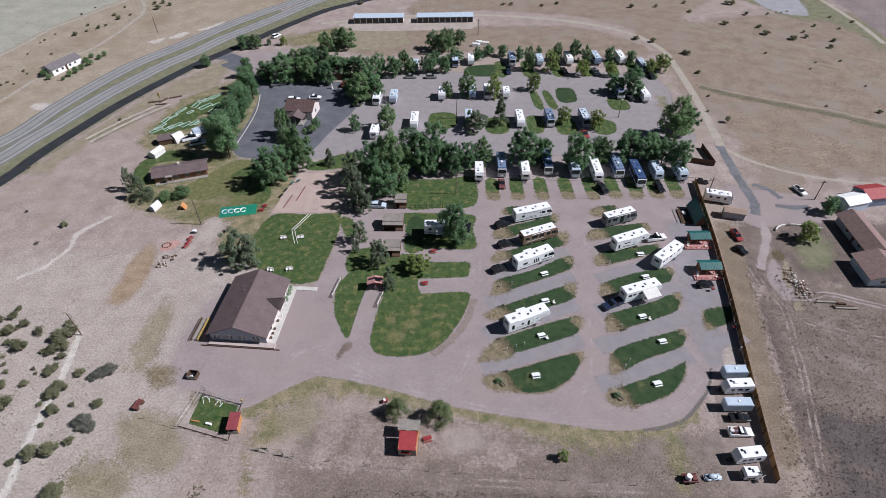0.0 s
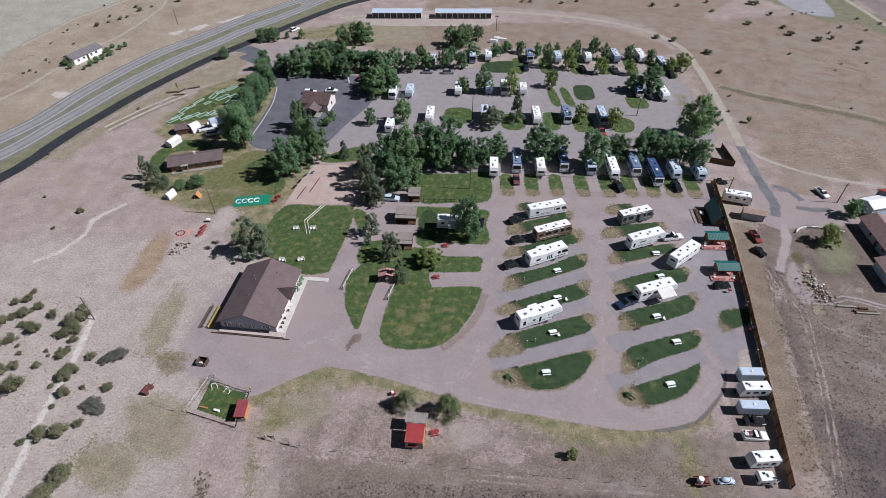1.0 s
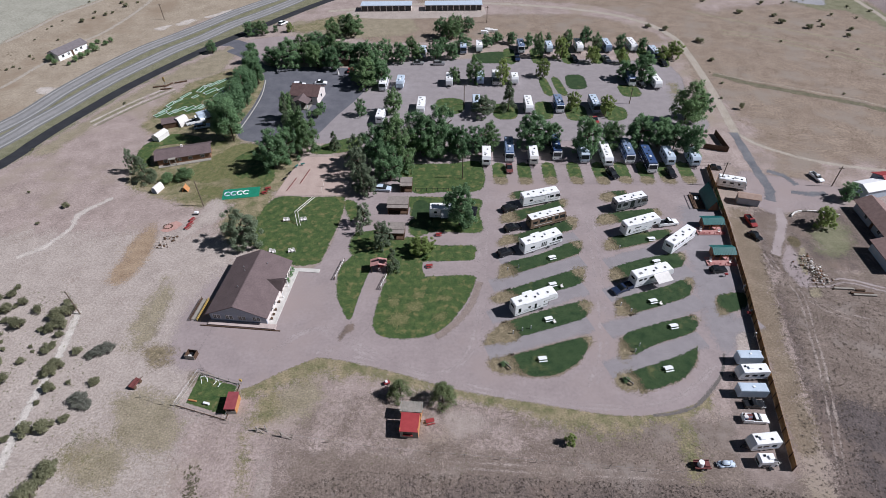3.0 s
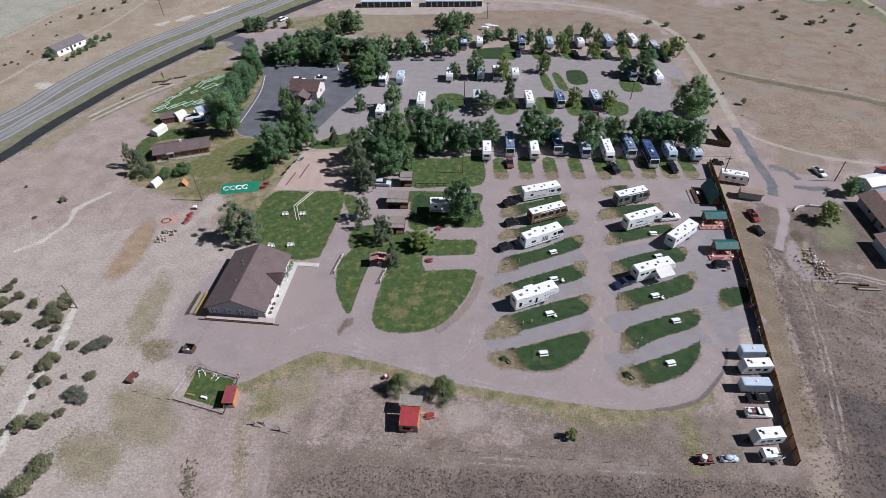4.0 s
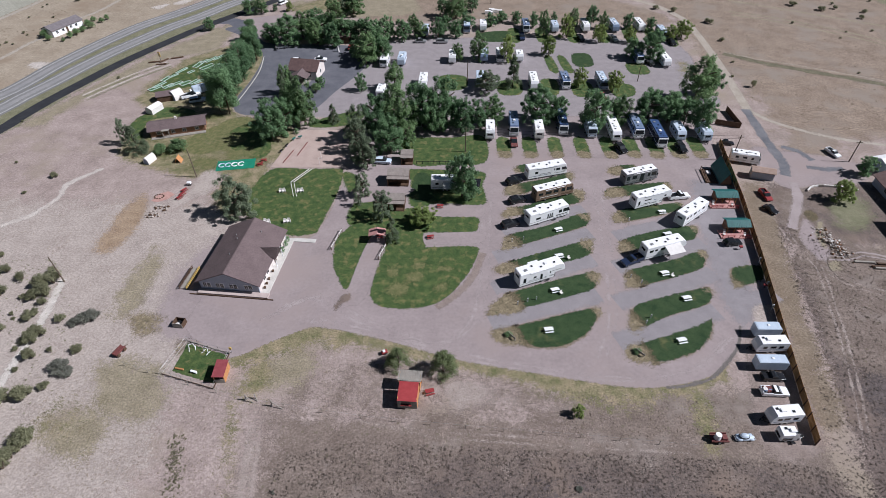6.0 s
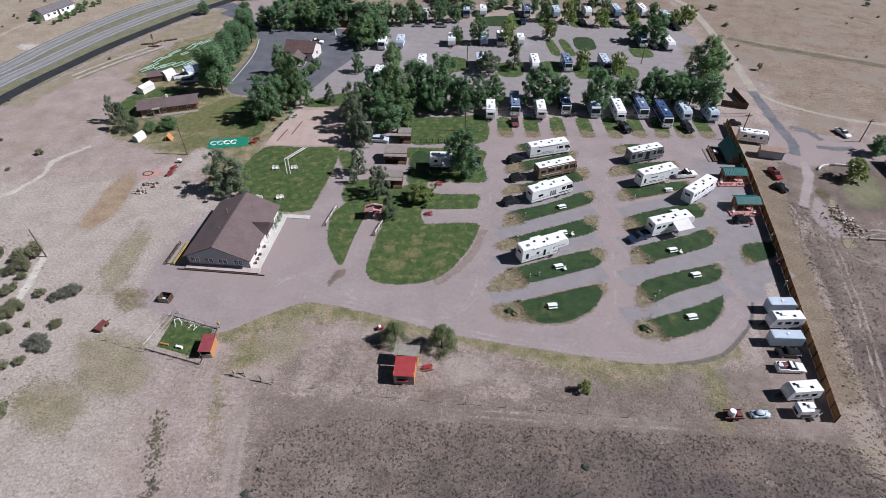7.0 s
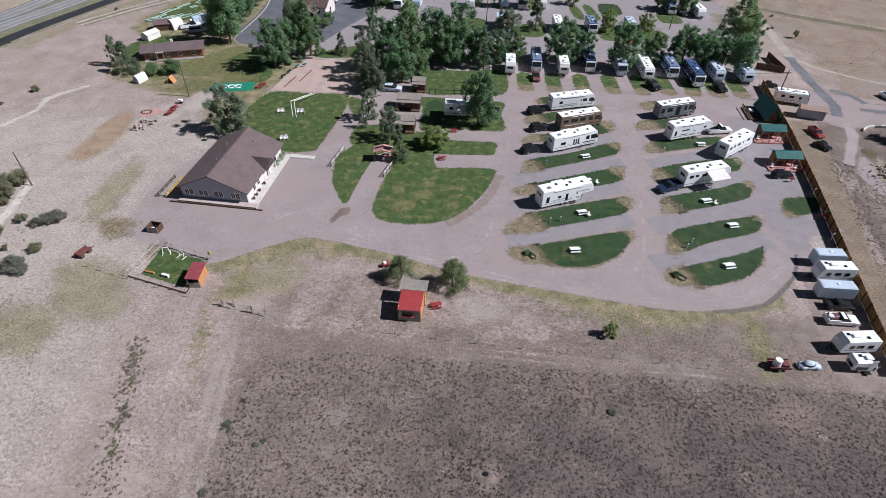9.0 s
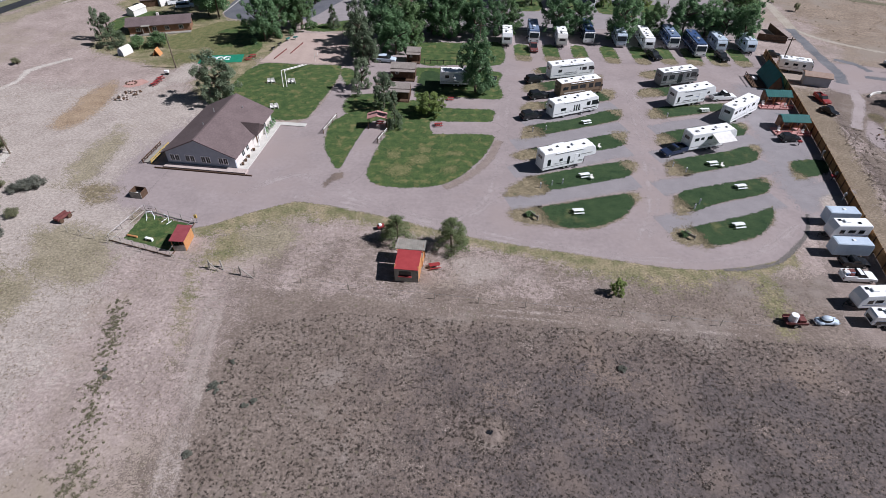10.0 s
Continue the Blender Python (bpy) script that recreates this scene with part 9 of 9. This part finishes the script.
# a solid black plug in the pit gives the burrow's shade by colour
hole_dark = rod(bmesh.new(), (0, 0, -0.05), (0, 0, 0.10), 0.5, 0.34, 13)
for v in hole_dark.verts:
    v.co = Vector((v.co.x * 1.25 * (1 + 0.3 * noise.noise(v.co * 3.1)) - 0.15, v.co.y * 0.75 * (1 + 0.4 * noise.noise(v.co * 2.3)) + 0.25, v.co.z))
part("hole_dark", hole_dark, BLACK, burrow, "black plug painted as the shade in the burrow mouth")


# ---- grass tufts and scrub, past counting ----
def scatter(name, label, spots, blades, leaf, height, material, seed, category="grass"):
    """Small tufts at many spots (x, y, size) as one mesh."""
    r = np.random.default_rng(seed)
    clumps = [(x, y, s * height * 0.5, s) for x, y, s in spots]
    data = leaf_cloud(name, clumps, blades, leaf, 1.0, material, r, height * 0.6)
    return tagged(new(name, data), label, category, "", "stuff")


def inside(x, y, poly):
    hit = False
    for (x0, y0), (x1, y1) in zip(poly, poly[1:] + poly[:1]):
        if (y0 > y) != (y1 > y) and x < (x1 - x0) * (y - y0) / (y1 - y0) + x0:
            hit = not hit
    return hit


def sprinkle(n, poly, low, high, seed, clump=0.0):
    """Random spots within an outline, thicker where a slow noise is high."""
    r = random.Random(seed)
    xs, ys = [p[0] for p in poly], [p[1] for p in poly]
    out = []
    while len(out) < n:
        x, y = r.uniform(min(xs), max(xs)), r.uniform(min(ys), max(ys))
        if not inside(x, y, poly) or noise.noise((x * 0.12, y * 0.12, seed)) + r.uniform(-0.9, 0.9) < clump - 0.4:
            continue
        out.append((x, y, r.uniform(low, high) * r.uniform(0.7, 1.2)))
    return out


FIELD = [(-27, 40), (-15, 42.6), (17, 41.2), (51, 39.6), (66, 37), (66, 16), (40, 8), (-12, 8), (-27, 16)]
scatter("scrub_tufts", "dark dry scrub tufts scattered over the field", sprinkle(7000, FIELD, 0.10, 0.22, 1, 0.1), 22, 0.04, 0.7, SCRUB, 1, "scrub")
scatter("scrub_tufts", "low grey-brown tufts between the larger ones", sprinkle(3000, FIELD, 0.06, 0.14, 6, -0.2), 6, 0.045, 0.7, SCRUB, 6, "scrub")
scatter("scrub_tufts", "dense small grey-brown tufts that mat the field", sprinkle(9000, FIELD, 0.07, 0.16, 16, -0.3), 9, 0.045, 0.6, GREY_SCRUB, 16, "scrub")
EAST = [(58, 41), (66, 66), (73, 98), (80, 92), (100, 80), (118, 78), (110, 30), (80, 12), (66, 20)]
scatter("scrub_tufts", "dark dry scrub tufts beyond the fence", sprinkle(3600, EAST, 0.12, 0.26, 2, 0.1), 20, 0.05, 0.6, SCRUB, 2, "scrub")
scatter("scrub_tufts", "small grey-brown tufts beyond the fence", sprinkle(5000, EAST, 0.08, 0.18, 17, -0.3), 8, 0.05, 0.6, GREY_SCRUB, 17, "scrub")
WEST = [(-31, 46), (-40, 51), (-52, 53), (-66, 56), (-72, 40), (-60, 22), (-42, 14), (-28, 14)]
scatter("dry_grass_tufts", "pale dry grass tufts on the slope", sprinkle(2600, WEST, 0.08, 0.2, 3, 0.0), 7, 0.06, 0.4, PALE_BLADES, 3)
scatter("dry_grass_tufts", "dry grass tufts between loop road and field", sprinkle(1500, [(-30, 49), (-36, 55), (-24, 63), (-4, 57), (20, 52), (44, 50), (48, 42), (20, 43.5), (-10, 45.5)], 0.08, 0.2, 4, 0.0), 7, 0.06, 0.4, PALE_BLADES, 4)
random.seed(7)
WEEDS = []
for k in range(420):
    u = k / 420
    thick = max(0.0, noise.noise((u * 9.0, 3.3, 0)) + 0.35) + (0.5 if u < 0.22 else 0.0)
    if random.random() < 0.25 + thick:
        WEEDS.append((-36.6 - 7.2 * u + random.gauss(0, 0.7 + 0.5 * (u < 0.25)), 18 + 25.5 * u, 0.07 + 0.26 * thick * random.random()))
scatter("weeds", "green-grey weeds in a shallow gully", [(x, y, r * 1.9) for x, y, r in WEEDS], 22, 0.065, 0.45, SAGE_GREEN, 5, "weeds")
scatter("scrub_tufts", "small dark scrub on the hillside", sprinkle(420, [(-104, 84), (-84, 84), (-72, 66), (-66, 44), (-72, 34), (-100, 45)], 0.10, 0.30, 8, 0.1), 14, 0.06, 0.9, JUNIPER, 8, "scrub")
scatter("scrub_tufts", "small scrub dotted over the prairie", sprinkle(300, [(-120, 128), (-100, 150), (-88, 146), (-78, 112), (-60, 92), (-64, 66), (-90, 88), (-112, 100)], 0.08, 0.2, 9, 0.1), 9, 0.05, 0.9, DRY_BLADES, 9, "scrub")
scatter("scrub_tufts", "small scrub dotted over the far plain", sprinkle(420, [(92, 150), (94, 190), (110, 240), (150, 275), (215, 250), (200, 160), (140, 132), (100, 138)], 0.18, 0.4, 10, 0.1), 12, 0.10, 0.6, DRY_BLADES, 10, "scrub")
scatter("scrub_tufts", "small scrub dotted over the land across the highway", sprinkle(400, [(-175, 180), (-150, 200), (-120, 240), (-90, 285), (-150, 290), (-185, 240)], 0.18, 0.4, 12, 0.1), 12, 0.10, 0.6, DRY_BLADES, 12, "scrub")

for x, y, r in ((-27.4, 31.2, 0.55), (-26.9, 30.4, 0.4), (-27.8, 30.6, 0.3), (-26.6, 31.6, 0.25), (-27.2, 23.1, 0.5), (-26.3, 34.4, 0.4), (-23.2, 28.8, 0.45), (-22.4, 29.4, 0.4), (18.4, 35.4, 0.55), (-40.4, 32.8, 0.4), (-39.9, 31.8, 0.35)):
    plant("sage", x, y, r * 0.8, r, "shrub", "small grey weed clump in the field", "shrub", "field weeds")
cart = thing("garden_cart", pose(-12.3, 59.6, 0.012, 0, 0, 25), "small orange garden cart with a white box", "cart")
part("tray", box(-0.55, 0.55, -0.35, 0.35, 0.3, 0.62, bevel=0.05), RED, cart)
part("box", box(-0.3, 0.15, -0.25, 0.25, 0.62, 0.85, bevel=0.04), WHITE, cart)
for s in (-0.38, 0.38):
    wheel_at(cart, 0.2, s, 0.22, 0.12)

rng = random.Random(31)
scatter("scrub_tufts", "dark scrub thick round the burrow", [(3.1 - 1.0 + rng.gauss(0, 1.8), 26.5 + 0.4 + rng.gauss(0, 1.6), rng.uniform(0.12, 0.26)) for _ in range(130)], 18, 0.05, 0.7, SCRUB, 14, "scrub")

pavilion = thing("picnic_shelter", pose(-16.6, 90.6, 0.012, 0, 0, 4), "small picnic shelter with a faded pinkish roof", "shelter")
part("roof", prism([(-1.9, 2.2), (0, 2.75), (1.9, 2.2), (1.9, 2.12), (0, 2.67), (-1.9, 2.12)], -1.2, 1.2), RED_DECK, pavilion, "faded pinkish roof")
for x in (-1.7, 1.7):
    for y in (-1.0, 1.0):
        part("post", box(x - 0.06, x + 0.06, y - 0.06, y + 0.06, 0, 2.2), DARK_WOOD, pavilion)
